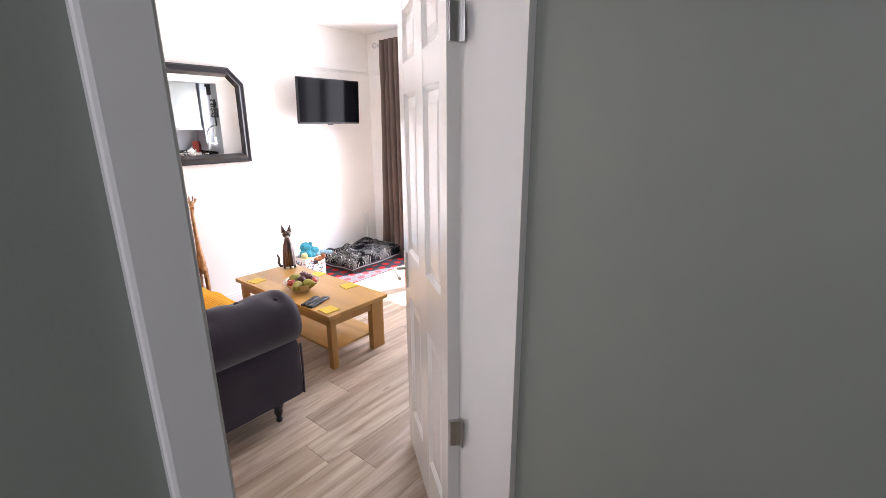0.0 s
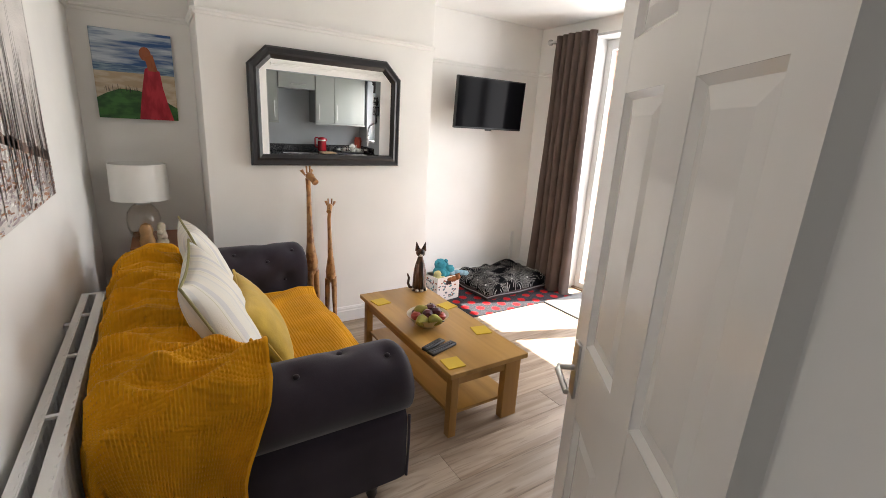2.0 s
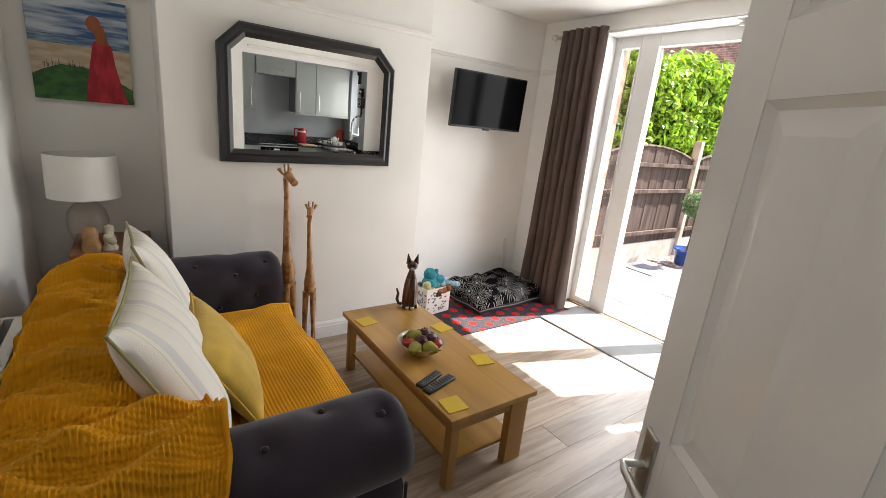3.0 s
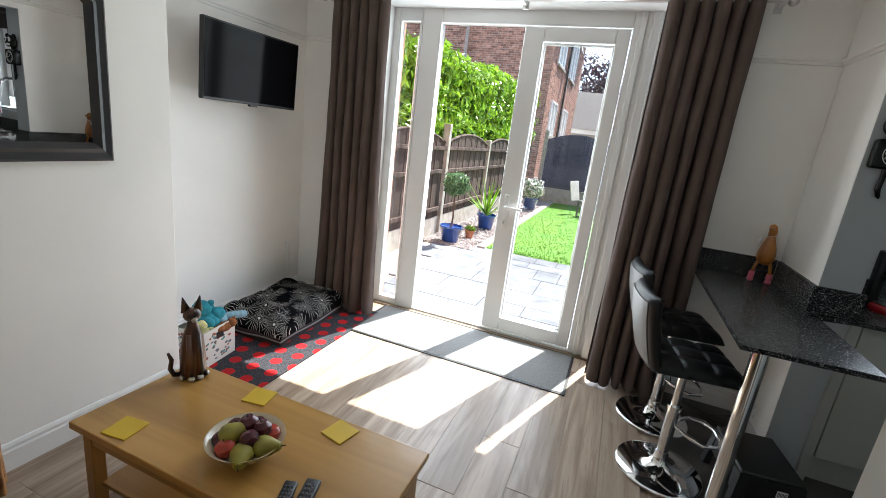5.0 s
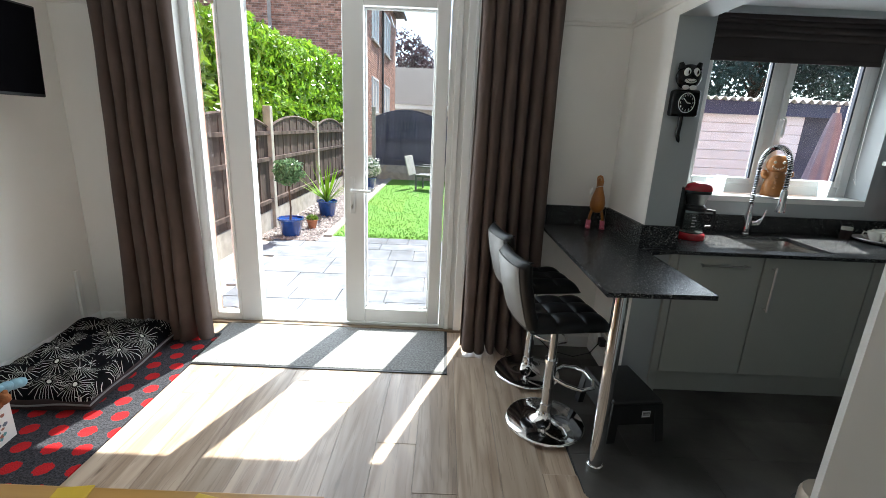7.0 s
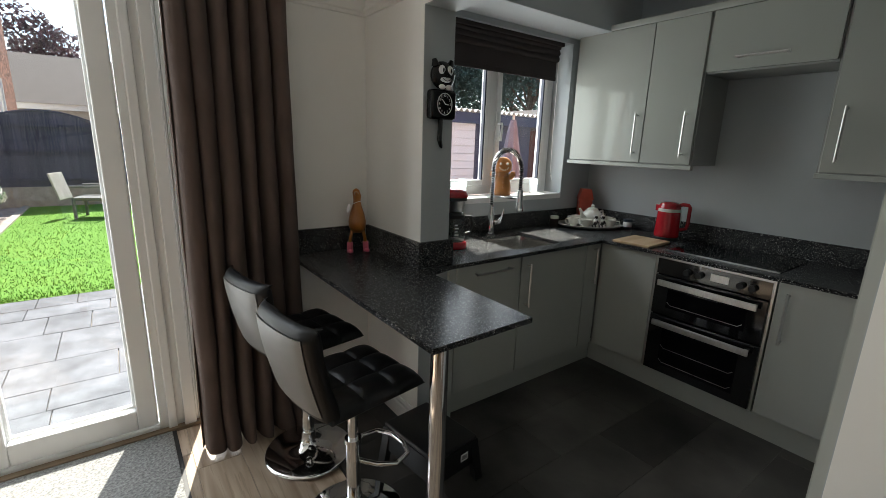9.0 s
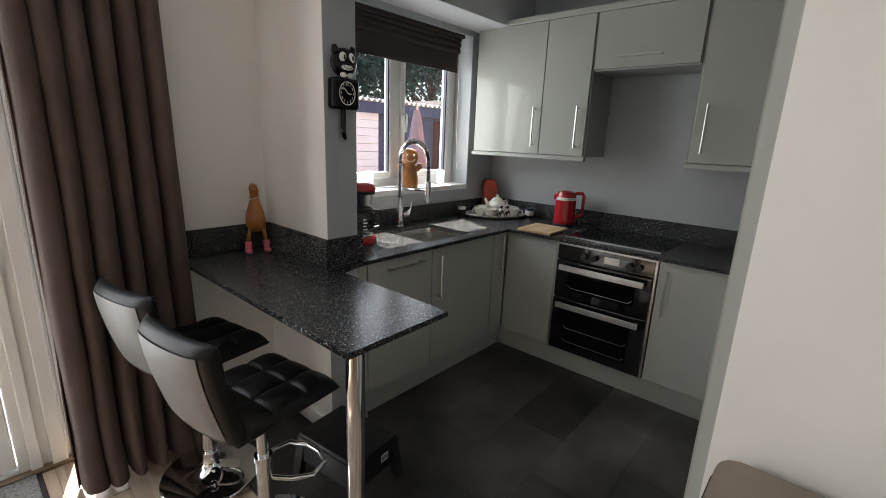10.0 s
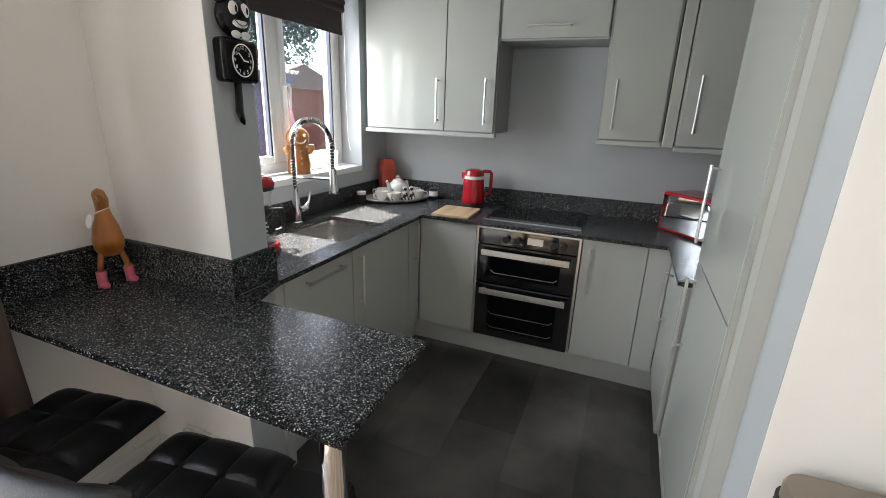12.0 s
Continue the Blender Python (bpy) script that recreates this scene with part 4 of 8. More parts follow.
television(pose(-3.955, 3.29, 1.538, 3, 0, 90 - 1.5))


def flat(outline, d=0.002):
    return prism(outline, d)


def seaside_picture():
    """Canvas on the alcove wall; picture plane local x (along the wall), y up."""
    at = Matrix(((0, 0, 1, XL + 0.002), (1, 0, 0, 0.365), (0, 1, 0, 1.475), (0, 0, 0, 1)))
    o = thing("canvas_picture", "painted seaside canvas with red, green and blue shapes", "picture", at)
    w, h = 0.425, 0.525

    def band(name, c1, c2, rough=0.6, scale=8, st=(1, 5, 1)):
        return mat(name, [(a + b) / 2 for a, b in zip(c1, c2)], rough, var=0.0) if c1 == c2 else paint(name, c1, c2, scale, st)

    def paint(name, c1, c2, scale, st):
        m = mat(name, c1, 0.55, scale=scale, stretch=st, bump=0.2, bscale=40)
        r = m.node_tree.nodes["Color Ramp"].color_ramp
        r.elements[0].color, r.elements[1].color = (*c1, 1), (*c2, 1)
        r.elements[0].position, r.elements[1].position = 0.40, 0.60
        return m

    part("canvas", rounded(0, 0, 0, w, h, 0.030, 0.003), paint("painted_sky", (0.03, 0.10, 0.27), (0.55, 0.62, 0.68), 6, (0.55, 4.5, 1)), o)
    part("painted_sea", prism([(0.0, 0.28), (w, 0.28), (w, 0.325), (0.0, 0.325)], 0.001, Matrix.Translation((0, 0, 0.0305))), paint("painted_sea_blue", (0.06, 0.13, 0.25), (0.25, 0.36, 0.45), 12, (1, 6, 1)), o)
    part("painted_sand", prism([(0.0, 0.0), (w, 0.0), (w, 0.28), (0.0, 0.28)], 0.001, Matrix.Translation((0, 0, 0.0307))), paint("painted_sand_tan", (0.45, 0.34, 0.22), (0.58, 0.49, 0.37), 9, (1, 4, 1)), o)
    hill = [(0, 0), (w, 0), (w, 0.08), (0.36, 0.12), (0.30, 0.15), (0.22, 0.175), (0.12, 0.18), (0.05, 0.15), (0, 0.12)]
    part("painted_hill", prism(hill, 0.001, Matrix.Translation((0, 0, 0.032))), paint("painted_green", (0.012, 0.07, 0.015), (0.04, 0.15, 0.03), 14, (1, 2, 1)), o)
    coat = [(0.21, 0.0), (0.40, 0.0), (0.375, 0.10), (0.355, 0.20), (0.345, 0.30), (0.30, 0.335), (0.265, 0.31), (0.235, 0.16)]
    part("painted_shape", prism(coat, 0.001, Matrix.Translation((0, 0, 0.0335))), paint("painted_red", (0.32, 0.004, 0.018), (0.50, 0.02, 0.04), 10, (3, 1, 1)), o)
    top = [(0.275 + 0.032 * math.cos(k * 0.524), 0.40 + 0.042 * math.sin(k * 0.524)) for k in range(12)]
    part("painted_shape", prism(top, 0.001, Matrix.Translation((0, 0, 0.0350))), paint("painted_auburn", (0.25, 0.06, 0.02), (0.35, 0.10, 0.04), 10, (3, 1, 1)), o)
    part("painted_shape", prism([(0.285, 0.30), (0.335, 0.30), (0.315, 0.40), (0.27, 0.38)], 0.001, Matrix.Translation((0, 0, 0.0352))), paint("painted_auburn_fall", (0.22, 0.05, 0.015), (0.33, 0.09, 0.03), 10, (3, 1, 1)), o)
    rnd = random.Random(7)
    g = bmesh.new()
    for k in range(40):
        x = rnd.uniform(0.04, 0.24)
        y = 0.165 + rnd.uniform(-0.01, 0.012)
        box(g, x, y, 0.033, x + 0.0015, y + rnd.uniform(0.01, 0.035), 0.0337)
    part("painted_grass", g, "black_wood", o, "dark painted grass strokes", kind="stuff")


seaside_picture()


def city_canvas():
    x0, x1, z0, z1, d = -2.68, -1.48, 1.212, 2.26, 0.044
    at = Matrix(((-1, 0, 0, x1), (0, 0, 1, YS + 0.001), (0, 1, 0, z0), (0, 0, 0, 1)))
    o = thing("canvas_painting", "large canvas of bare trees and waterside reflections, greys and rust", "painting", at)
    w, h = x1 - x0, z1 - z0
    base = mat("painted_canvas_ground", (0.70, 0.66, 0.63), 0.6, var=0.12, scale=4, stretch=(1, 2.5, 1), bump=0.3, bscale=60)
    part("canvas", rounded(0, 0, 0, w, h, d, 0.003), base, o)
    cols = {"pale": (0.80, 0.77, 0.74), "mauve": (0.46, 0.38, 0.40), "grey": (0.42, 0.38, 0.36), "rust": (0.40, 0.20, 0.12), "brown": (0.16, 0.10, 0.08), "dark": (0.035, 0.028, 0.028)}
    rnd = random.Random(11)

    def bank(x):
        return 0.34 - 0.20 * x / w

    for lay, (name, c) in enumerate(cols.items()):
        bm = bmesh.new()
        z = d + 0.0003 + lay * 0.0003

        def quad(*pts):
            bm.faces.new([bm.verts.new((min(max(p, 0.004), w - 0.004), min(max(q, 0.004), h - 0.004), z)) for p, q in pts])

        if name in ("pale", "mauve", "rust"):
            for k in range({"pale": 420, "mauve": 480, "rust": 520}[name]):
                if name == "rust" and k < 170:          # leaves of the tree
                    x, y = rnd.gauss(0.16, 0.10), rnd.gauss(0.90, 0.09)
                elif name == "rust" and k < 250:        # litter under it
                    x, y = rnd.gauss(0.22, 0.10), rnd.gauss(0.20, 0.06)
                else:
                    x = rnd.uniform(0.0, w)
                    y = rnd.uniform(0.0, bank(x) - 0.02)
                a, b = rnd.uniform(0.008, 0.042), rnd.uniform(0.003, 0.010)
                if name == "rust" and k < 170:
                    a = b * 1.4
                t = rnd.uniform(-0.006, 0.006)
                quad((x, y), (x + a, y + t), (x + a * 0.9, y + b + t), (x + 0.003, y + b * 0.9))
        else:
            for k in range({"grey": 26, "brown": 40, "dark": 34}[name]):
                x = rnd.uniform(0.30, w - 0.02)
                t = rnd.uniform(0.004, 0.010) * (2.4 if name == "grey" else 1)
                y = bank(x) + rnd.uniform(-0.02, 0.03)
                up = rnd.choice((0.10, 0.16, 0.24, 0.30, 0.62 if name == "dark" else 0.3)) * rnd.uniform(0.7, 1.1)
                lean = rnd.uniform(-0.012, 0.012)
                quad((x, y), (x + t, y), (x + t * 0.35 + lean, y + up), (x + t * 0.2 + lean, y + up))
                if rnd.random() < 0.7:
                    lo = y - rnd.uniform(0.06, 0.25)
                    quad((x, lo), (x + t * 0.6, lo), (x + t * 1.1, y), (x, y))
            if name == "brown":
                for k in range(18):
                    x = 0.24 + k * (w - 0.28) / 18
                    quad((x, bank(x) - 0.02), (x + 0.075, bank(x + 0.075) - 0.02), (x + 0.075, bank(x + 0.075) + rnd.uniform(0.0, 0.02)), (x, bank(x) + rnd.uniform(0.0, 0.02)))
            if name == "dark":
                quad((0.185, 0.24), (0.235, 0.22), (0.20, 0.62), (0.178, 0.62))
                quad((0.178, 0.62), (0.20, 0.62), (0.175, h - 0.03), (0.165, h - 0.03))
                quad((0.182, 0.60), (0.196, 0.60), (0.30, 0.90), (0.296, 0.90))
        part("brush_strokes", bm, mat("paint_" + name, c, 0.55, var=0.3, scale=25), o, kind="stuff")


city_canvas()


# ---- radiator ----
def radiator():
    o = thing("radiator", "white double panel radiator under the canvas", "radiator")
    x0, x1, z0, z1 = -2.98, -1.36, 0.13, 0.705
    for ya, yb in ((0.295, 0.312), (0.360, 0.377)):
        n, front = 38, []
        for k in range(n):
            xa, st = x0 + 0.03 + k * (x1 - x0 - 0.06) / n, (x1 - x0 - 0.06) / n
            front += [(xa + st * a, yb + d) for a, d in ((0.10, 0.0), (0.25, 0.006), (0.68, 0.006), (0.83, 0.0))]
        part("top_rail", boxes((x0, yb + 0.0005, z1 - 0.035, x1, yb + 0.0075, z1 - 0.001)), "radiator", o, bevel=0.002)
        part("panel", prism([(x0, ya), (x0, yb)] + front + [(x1, yb), (x1, ya)], z1 - z0, Matrix.Translation((0, 0, z0))), "radiator", o)
    part("top_grille", boxes((x0, 0.312, z1 - 0.012, x1, 0.322, z1 - 0.002), (x0, 0.350, z1 - 0.012, x1, 0.360, z1 - 0.002), *[(x0 + 0.25 + k * 0.38, 0.322, z1 - 0.011, x0 + 0.265 + k * 0.38, 0.350, z1 - 0.003) for k in range(4)]), "radiator", o)
    for x in (x0, x1 - 0.012):
        part("side_cover", rounded(x - 0.004, 0.293, z0, x + 0.016, 0.379, z1, 0.003), "radiator", o)
    for x in (x0 + 0.3, x1 - 0.3):
        part("wall_bracket", boxes((x, 0.271, 0.55, x + 0.03, 0.297, 0.69)), "radiator", o)
    v = part("valve", lathe([(0.012, 0), (0.012, 0.03), (0.02, 0.035), (0.02, 0.085), (0.014, 0.095), (0, 0.097)], 16, (x1 + 0.045, 0.336, 0.13)), "white", o, smooth=True)
    part("pipe", tube([(x1 + 0.045, 0.336, 0.0), (x1 + 0.045, 0.336, 0.15), (x1 + 0.0, 0.336, 0.155)], 0.0075), "brushed", v, smooth=True)
    part("pipe", tube([(x0 - 0.04, 0.336, 0.0), (x0 - 0.04, 0.336, 0.15), (x0, 0.336, 0.155)], 0.0075), "brushed", o, smooth=True)


radiator()


# ---- lamp cabinet, lamp and figure in the alcove ----
M["red_oak"] = wood("reddish_cabinet_wood", (0.24, 0.07, 0.025), (0.36, 0.13, 0.05), 0.35, "X", 8, coat=0.2, rand=0)
cab = thing("side_cabinet", "small reddish wooden cabinet in the alcove", "cabinet")
part("body", boxes((-4.10, 0.475, 0.04, -3.68, 0.80, 0.70)), "red_oak", cab, bevel=0.003)
part("top", rounded(-4.115, 0.455, 0.70, -3.66, 0.815, 0.725, 0.004), "red_oak", cab)
part("drawer_front", rounded(-3.682, 0.50, 0.50, -3.668, 0.775, 0.67, 0.003), "red_oak", cab)
part("plinth", boxes((-4.09, 0.49, 0, -3.70, 0.785, 0.04)), "red_oak", cab)
CT = 0.725
lamp = thing("table_lamp", "glass vase table lamp with white drum shade", "lamp", pose(-3.86, 0.535, CT))
part("base", lathe([(0.05, 0), (0.055, 0.006), (0.075, 0.035), (0.092, 0.09), (0.095, 0.14), (0.085, 0.19), (0.06, 0.225), (0.04, 0.24), (0.037, 0.238), (0.057, 0.222), (0.081, 0.188), (0.091, 0.14), (0.088, 0.09), (0.071, 0.038), (0.04, 0.012), (0.0, 0.010)], 32), "lamp_glass", lamp, "clear smoky glass vase base", smooth=True)
part("neck", lathe([(0.042, 0.238), (0.044, 0.25), (0.020, 0.258), (0.014, 0.28), (0.014, 0.34), (0.0, 0.345)], 20), "brushed", lamp, smooth=True)
M["shade"] = mat("white_fabric_shade", (0.80, 0.78, 0.74), 0.8, var=0.03, bump=0.2, bscale=300)
part("shade", lathe([(0.158, 0.268), (0.153, 0.490), (0.150, 0.490), (0.155, 0.268)], 48), "shade", lamp, "white fabric drum shade", smooth=True)
fig = lathe([(0.03, 0), (0.032, 0.012), (0.022, 0.03), (0.026, 0.055), (0.018, 0.08), (0.022, 0.095), (0.019, 0.115), (0, 0.125)], 14)
ball(fig, (0.02, 0.01, 0.045), 0.018)
ball(fig, (0.022, -0.01, 0.07), 0.014)
o = part("ornament", fig, mat("cream_resin", (0.62, 0.55, 0.42), 0.6, var=0.2, scale=30, bump=0.3, bscale=120), None, smooth=True)
o.matrix_world = pose(-3.735, 0.625, CT) @ Matrix.Scale(1.12, 4)
tagged(o, "small cream resin ornament beside the lamp", "ornament")
orn = lathe([(0.03, 0), (0.034, 0.02), (0.026, 0.05), (0.03, 0.075), (0.02, 0.1), (0, 0.11)], 14)
o = part("ornament", orn, mat("amber_resin", (0.40, 0.22, 0.09), 0.45, var=0.3, scale=25), None, smooth=True)
o.matrix_world = pose(-3.72, 0.545, CT) @ Matrix.Scale(1.3, 4)
tagged(o, "amber coloured ornament in front of the lamp", "ornament")


# ---- carved giraffes ----
def giraffe(at, h, lean):
    """A slim standing giraffe carved from one piece of wood."""
    k = h / 1.2
    bm = tube([(0, 0, 0.46 * k), (0.01, 0, 0.55 * k), (0.0, 0.0, 0.68 * k), (-0.015, 0.006 * lean, 0.85 * k), (-0.02, 0.01 * lean, 1.02 * k), (-0.012, 0.0, 1.12 * k)], 0.03, 14, taper=[0.028 * k, 0.043 * k, 0.025 * k, 0.018 * k, 0.015 * k, 0.016 * k])
    ball(bm, (0.0, 0, 0.52 * k), 0.05 * k, 3, (1.0, 0.85, 1.55))
    ball(bm, (0.012, 0, 1.135 * k), 0.03 * k, 2, (1.2, 0.8, 0.9))
    tube([(0.015, 0, 1.135 * k), (0.05 * k, 0, 1.115 * k), (0.075 * k, 0, 1.10 * k)], 0.02, 10, bm, taper=[0.024 * k, 0.020 * k, 0.021 * k])
    for s in (-1, 1):
        cyl(bm, (-0.004, s * 0.012, 1.155 * k), (-0.006, s * 0.013, 1.2 * k), 0.006 * k, 0.006 * k, 8)
        tube([(-0.012, s * 0.02, 1.14 * k), (-0.024, s * 0.036 * k, 1.170 * k), (-0.028, s * 0.048 * k, 1.168 * k)], 0.01, 8, bm, taper=[0.006, 0.011 * k, 0.002])
        for x in (-0.026, 0.026):
            tube([(x * 0.9, s * 0.022, 0.49 * k), (x * 1.25, s * 0.026, 0.30 * k), (x * 1.3, s * 0.028, 0.17 * k), (x * 1.45, s * 0.030, 0.0)], 0.014, 8, bm, taper=[0.022 * k, 0.017 * k, 0.013 * k, 0.016 * k])
    m = mat("carved_giraffe_wood", (0.36, 0.16, 0.055), 0.35, scale=26, stretch=(1, 1, 0.7), coat=0.2)
    r = m.node_tree.nodes["Color Ramp"].color_ramp
    r.elements[0].color, r.elements[1].color = (0.24, 0.095, 0.03, 1), (0.45, 0.22, 0.08, 1)
    r.elements[0].position, r.elements[1].position = 0.40, 0.50
    o = part("giraffe_figurine", bm, m, None, smooth=60)
    o.matrix_world = at
    return o


tagged(giraffe(pose(-3.52, 1.495, 0, 0, 0, 18), 1.235, 1), "tall carved wooden giraffe standing on the floor", "figurine", "giraffe figures")
tagged(giraffe(pose(-3.575, 1.655, 0, 0, 0, -25), 1.0, -1), "smaller carved wooden giraffe standing on the floor", "figurine", "giraffe figures")


# ---- curtains ----
def pleats(x0, x1, y, z0, z1, n, amp, flare, seed):
    """A pleated cloth hung from eyelets: deep even waves at the top, uneven folds that spread and break on the floor."""
    def f(u, v):
        z = z1 + (z0 - z1) * v
        wide = 1 + flare * v ** 1.5
        mid = (x0 + x1) / 2
        wob = noise.noise(Vector((u * 3.2, v * 0.7, seed)))
        x = mid + (x0 + u * (x1 - x0) - mid) * wide + 0.022 * v * wob
        ph = 2 * math.pi * n * u + 1.6 * v * noise.noise(Vector((u * 2.5, v * 0.8, seed + 2)))
        deep = amp * (1.0 + 0.5 * noise.noise(Vector((u * 5, 0.4, seed + 7))) + 0.7 * v * noise.noise(Vector((u * 6, v * 1.1, seed + 3))))
        s = math.sin(ph)
        s = math.copysign(abs(s) ** (0.85 - 0.25 * v), s)
        rest = max(0, v - 0.90) / 0.10
        x += 0.018 * math.cos(ph) + 0.010 * noise.noise(Vector((u * 11, v * 5, seed + 9)))
        x += 0.045 * rest * rest * noise.noise(Vector((u * 7, 1, seed)))
        yy = y + deep * s + 0.010 * noise.noise(Vector((u * 7, v * 6, seed + 5))) - 0.055 * rest * rest * abs(noise.noise(Vector((u * 5, 4, seed))))
        return (x, yy, z + 0.02 * rest * max(0, noise.noise(Vector((u * 6, 8, seed)))))
    return sheet(f, 220, 90, 0.004)


RY = 3.915
for nm, x0, x1, fl, sd, lab in (("curtain", -3.80, -3.34, 0.16, 1, "taupe eyelet curtain gathered beside the garden doors"), ("curtain", -1.585, -1.12, 0.05, 5, "taupe eyelet curtain drawn back near the breakfast bar")):
    c = thing(nm, lab, "curtain", None, "curtains at the garden doors")
    part("cloth", pleats(x0, x1, RY, 0.012, 2.405, 6, 0.058, fl, sd), "curtain", c, smooth=80)
    for k in range(6):
        x = x0 + (x1 - x0) * (k + 0.5) / 6
        bm = bmesh.new()
        tube([(x, RY + 0.032 * math.cos(a), 2.365 + 0.032 * math.sin(a)) for a in [i * math.pi / 8 for i in range(17)]], 0.005, 6, bm)
        part("eyelet", bm, "chrome", c, smooth=True)
rod = thing("curtain_pole", "thin steel curtain pole with ball ends", "curtain pole")
bm = bmesh.new()
cyl(bm, (-3.86, RY, 2.365), (-1.0, RY, 2.365), 0.011)
part("pole", bm, "brushed", rod, smooth=True)
for x in (-3.875, -0.985):
    bm = bmesh.new()
    ball(bm, (x, RY, 2.365), 0.028, 3)
    part("finial", bm, "brushed", rod, smooth=True)
for x in (-3.84, -2.40, -1.02):
    part("bracket", boxes((x - 0.008, RY, 2.352, x + 0.008, YN, 2.378), (x - 0.02, YN - 0.006, 2.335, x + 0.02, YN, 2.395)), "brushed", rod)


# ---- rug, dog bed, toy box, door mat ----
def dotted():
    m = mat("dotted_rug", (0.038, 0.038, 0.044), 0.95, var=0.7, scale=130, bump=1.0, bscale=180)
    n, l = m.node_tree.nodes, m.node_tree.links
    sep = n.new("ShaderNodeSeparateXYZ")
    l.new(n["Texture Coordinate"].outputs["Object"], sep.inputs[0])

    def op(kind, a, b=None):
        k = n.new("ShaderNodeMath")
        k.operation = kind
        for i, v in enumerate((a, b)):
            if v is None:
                continue
            if isinstance(v, (int, float)):
                k.inputs[i].default_value = v
            else:
                l.new(v, k.inputs[i])
        return k.outputs[0]
    P = 0.138
    fy = op("DIVIDE", sep.outputs["Y"], P * 0.87)
    row = op("FLOOR", fy)
    odd = op("MULTIPLY", op("MODULO", row, 2.0), 0.5)
    fx = op("FRACT", op("ADD", op("ADD", op("DIVIDE", sep.outputs["X"], P), odd), 40.0))
    dx, dy = op("SUBTRACT", fx, 0.5), op("MULTIPLY", op("SUBTRACT", op("FRACT", fy), 0.5), 0.87)
    d = op("SQRT", op("ADD", op("MULTIPLY", dx, dx), op("MULTIPLY", dy, dy)))
    wob = op("ADD", d, op("MULTIPLY", op("SUBTRACT", n["Noise Texture"].outputs["Fac"], 0.5), 0.16))
    inside = op("LESS_THAN", wob, 0.27)
    mx = n.new("ShaderNodeMix")
    mx.data_type = "RGBA"
    l.new(inside, mx.inputs["Factor"])
    l.new(n["Color Ramp"].outputs[0], mx.inputs["A"])
    mx.inputs["B"].default_value = (0.40, 0.012, 0.015, 1)
    l.new(mx.outputs["Result"], bsdf(m).inputs["Base Color"])
    return m


M["dots"] = dotted()
rug = part("rug", rounded(-4.10, 2.60, 0.001, -3.25, 3.99, 0.010, 0.003), "dots", None)
tagged(rug, "charcoal rug with red dots under the dog bed", "rug")


def sunburst():
    m = mat("sunburst_fleece", (0.004, 0.0038, 0.005), 0.9, var=0.3, scale=20, bump=0.5, bscale=150)
    bsdf(m).inputs["Specular IOR Level"].default_value = 0.06
    n, l = m.node_tree.nodes, m.node_tree.links
    tc = n["Texture Coordinate"]
    flatv = n.new("ShaderNodeVectorMath")
    flatv.operation = "MULTIPLY"
    flatv.inputs[1].default_value = (1, 1, 0)
    l.new(tc.outputs["Object"], flatv.inputs[0])

    def op(kind, a, b=None):
        k = n.new("ShaderNodeMath")
        k.operation = kind
        for i, v in enumerate((a, b)):
            if v is None:
                continue
            if isinstance(v, (int, float)):
                k.inputs[i].default_value = v
            else:
                l.new(v, k.inputs[i])
        return k.outputs[0]
    masks = []
    for sc, rays, rad in ((6.6, 21, 0.54), (13.0, 11, 0.42)):
        v = n.new("ShaderNodeTexVoronoi")
        v.voronoi_dimensions = "2D"
        v.inputs["Scale"].default_value = sc
        v.inputs["Randomness"].default_value = 0.7
        l.new(flatv.outputs[0], v.inputs["Vector"])
        sub = n.new("ShaderNodeVectorMath")
        sub.operation = "SUBTRACT"
        l.new(flatv.outputs[0], sub.inputs[0])
        l.new(v.outputs["Position"], sub.inputs[1])
        sp = n.new("ShaderNodeSeparateXYZ")
        l.new(sub.outputs[0], sp.inputs[0])
        ang = op("ARCTAN2", sp.outputs["Y"], sp.outputs["X"])
        ray = op("SINE", op("MULTIPLY", ang, rays))
        far = op("GREATER_THAN", v.outputs["Distance"], 0.10)
        near = op("LESS_THAN", op("ADD", v.outputs["Distance"], op("MULTIPLY", op("SINE", op("MULTIPLY", ang, 5.0)), 0.06)), rad)
        thin = op("GREATER_THAN", ray, op("ADD", op("MULTIPLY", v.outputs["Distance"], 0.35), 0.79))
        core = op("LESS_THAN", v.outputs["Distance"], 0.06)
        masks.append(op("MAXIMUM", op("MULTIPLY", op("MULTIPLY", far, near), thin), core))
    big = masks[0]
    small = op("MULTIPLY", masks[1], op("GREATER_THAN", n["Noise Texture"].outputs["Fac"], 0.55))
    allm = op("MINIMUM", op("ADD", big, small), 1.0)
    mx = n.new("ShaderNodeMix")
    mx.data_type = "RGBA"
    l.new(allm, mx.inputs["Factor"])
    l.new(n["Color Ramp"].outputs[0], mx.inputs["A"])
    mx.inputs["B"].default_value = (0.55, 0.53, 0.50, 1)
    l.new(mx.outputs["Result"], bsdf(m).inputs["Base Color"])
    return m


M["sunburst"] = sunburst()
M["brown_bed"] = mat("dark_brown_bed_cover", (0.035, 0.024, 0.024), 0.8, var=0.2, bump=0.3, bscale=200)


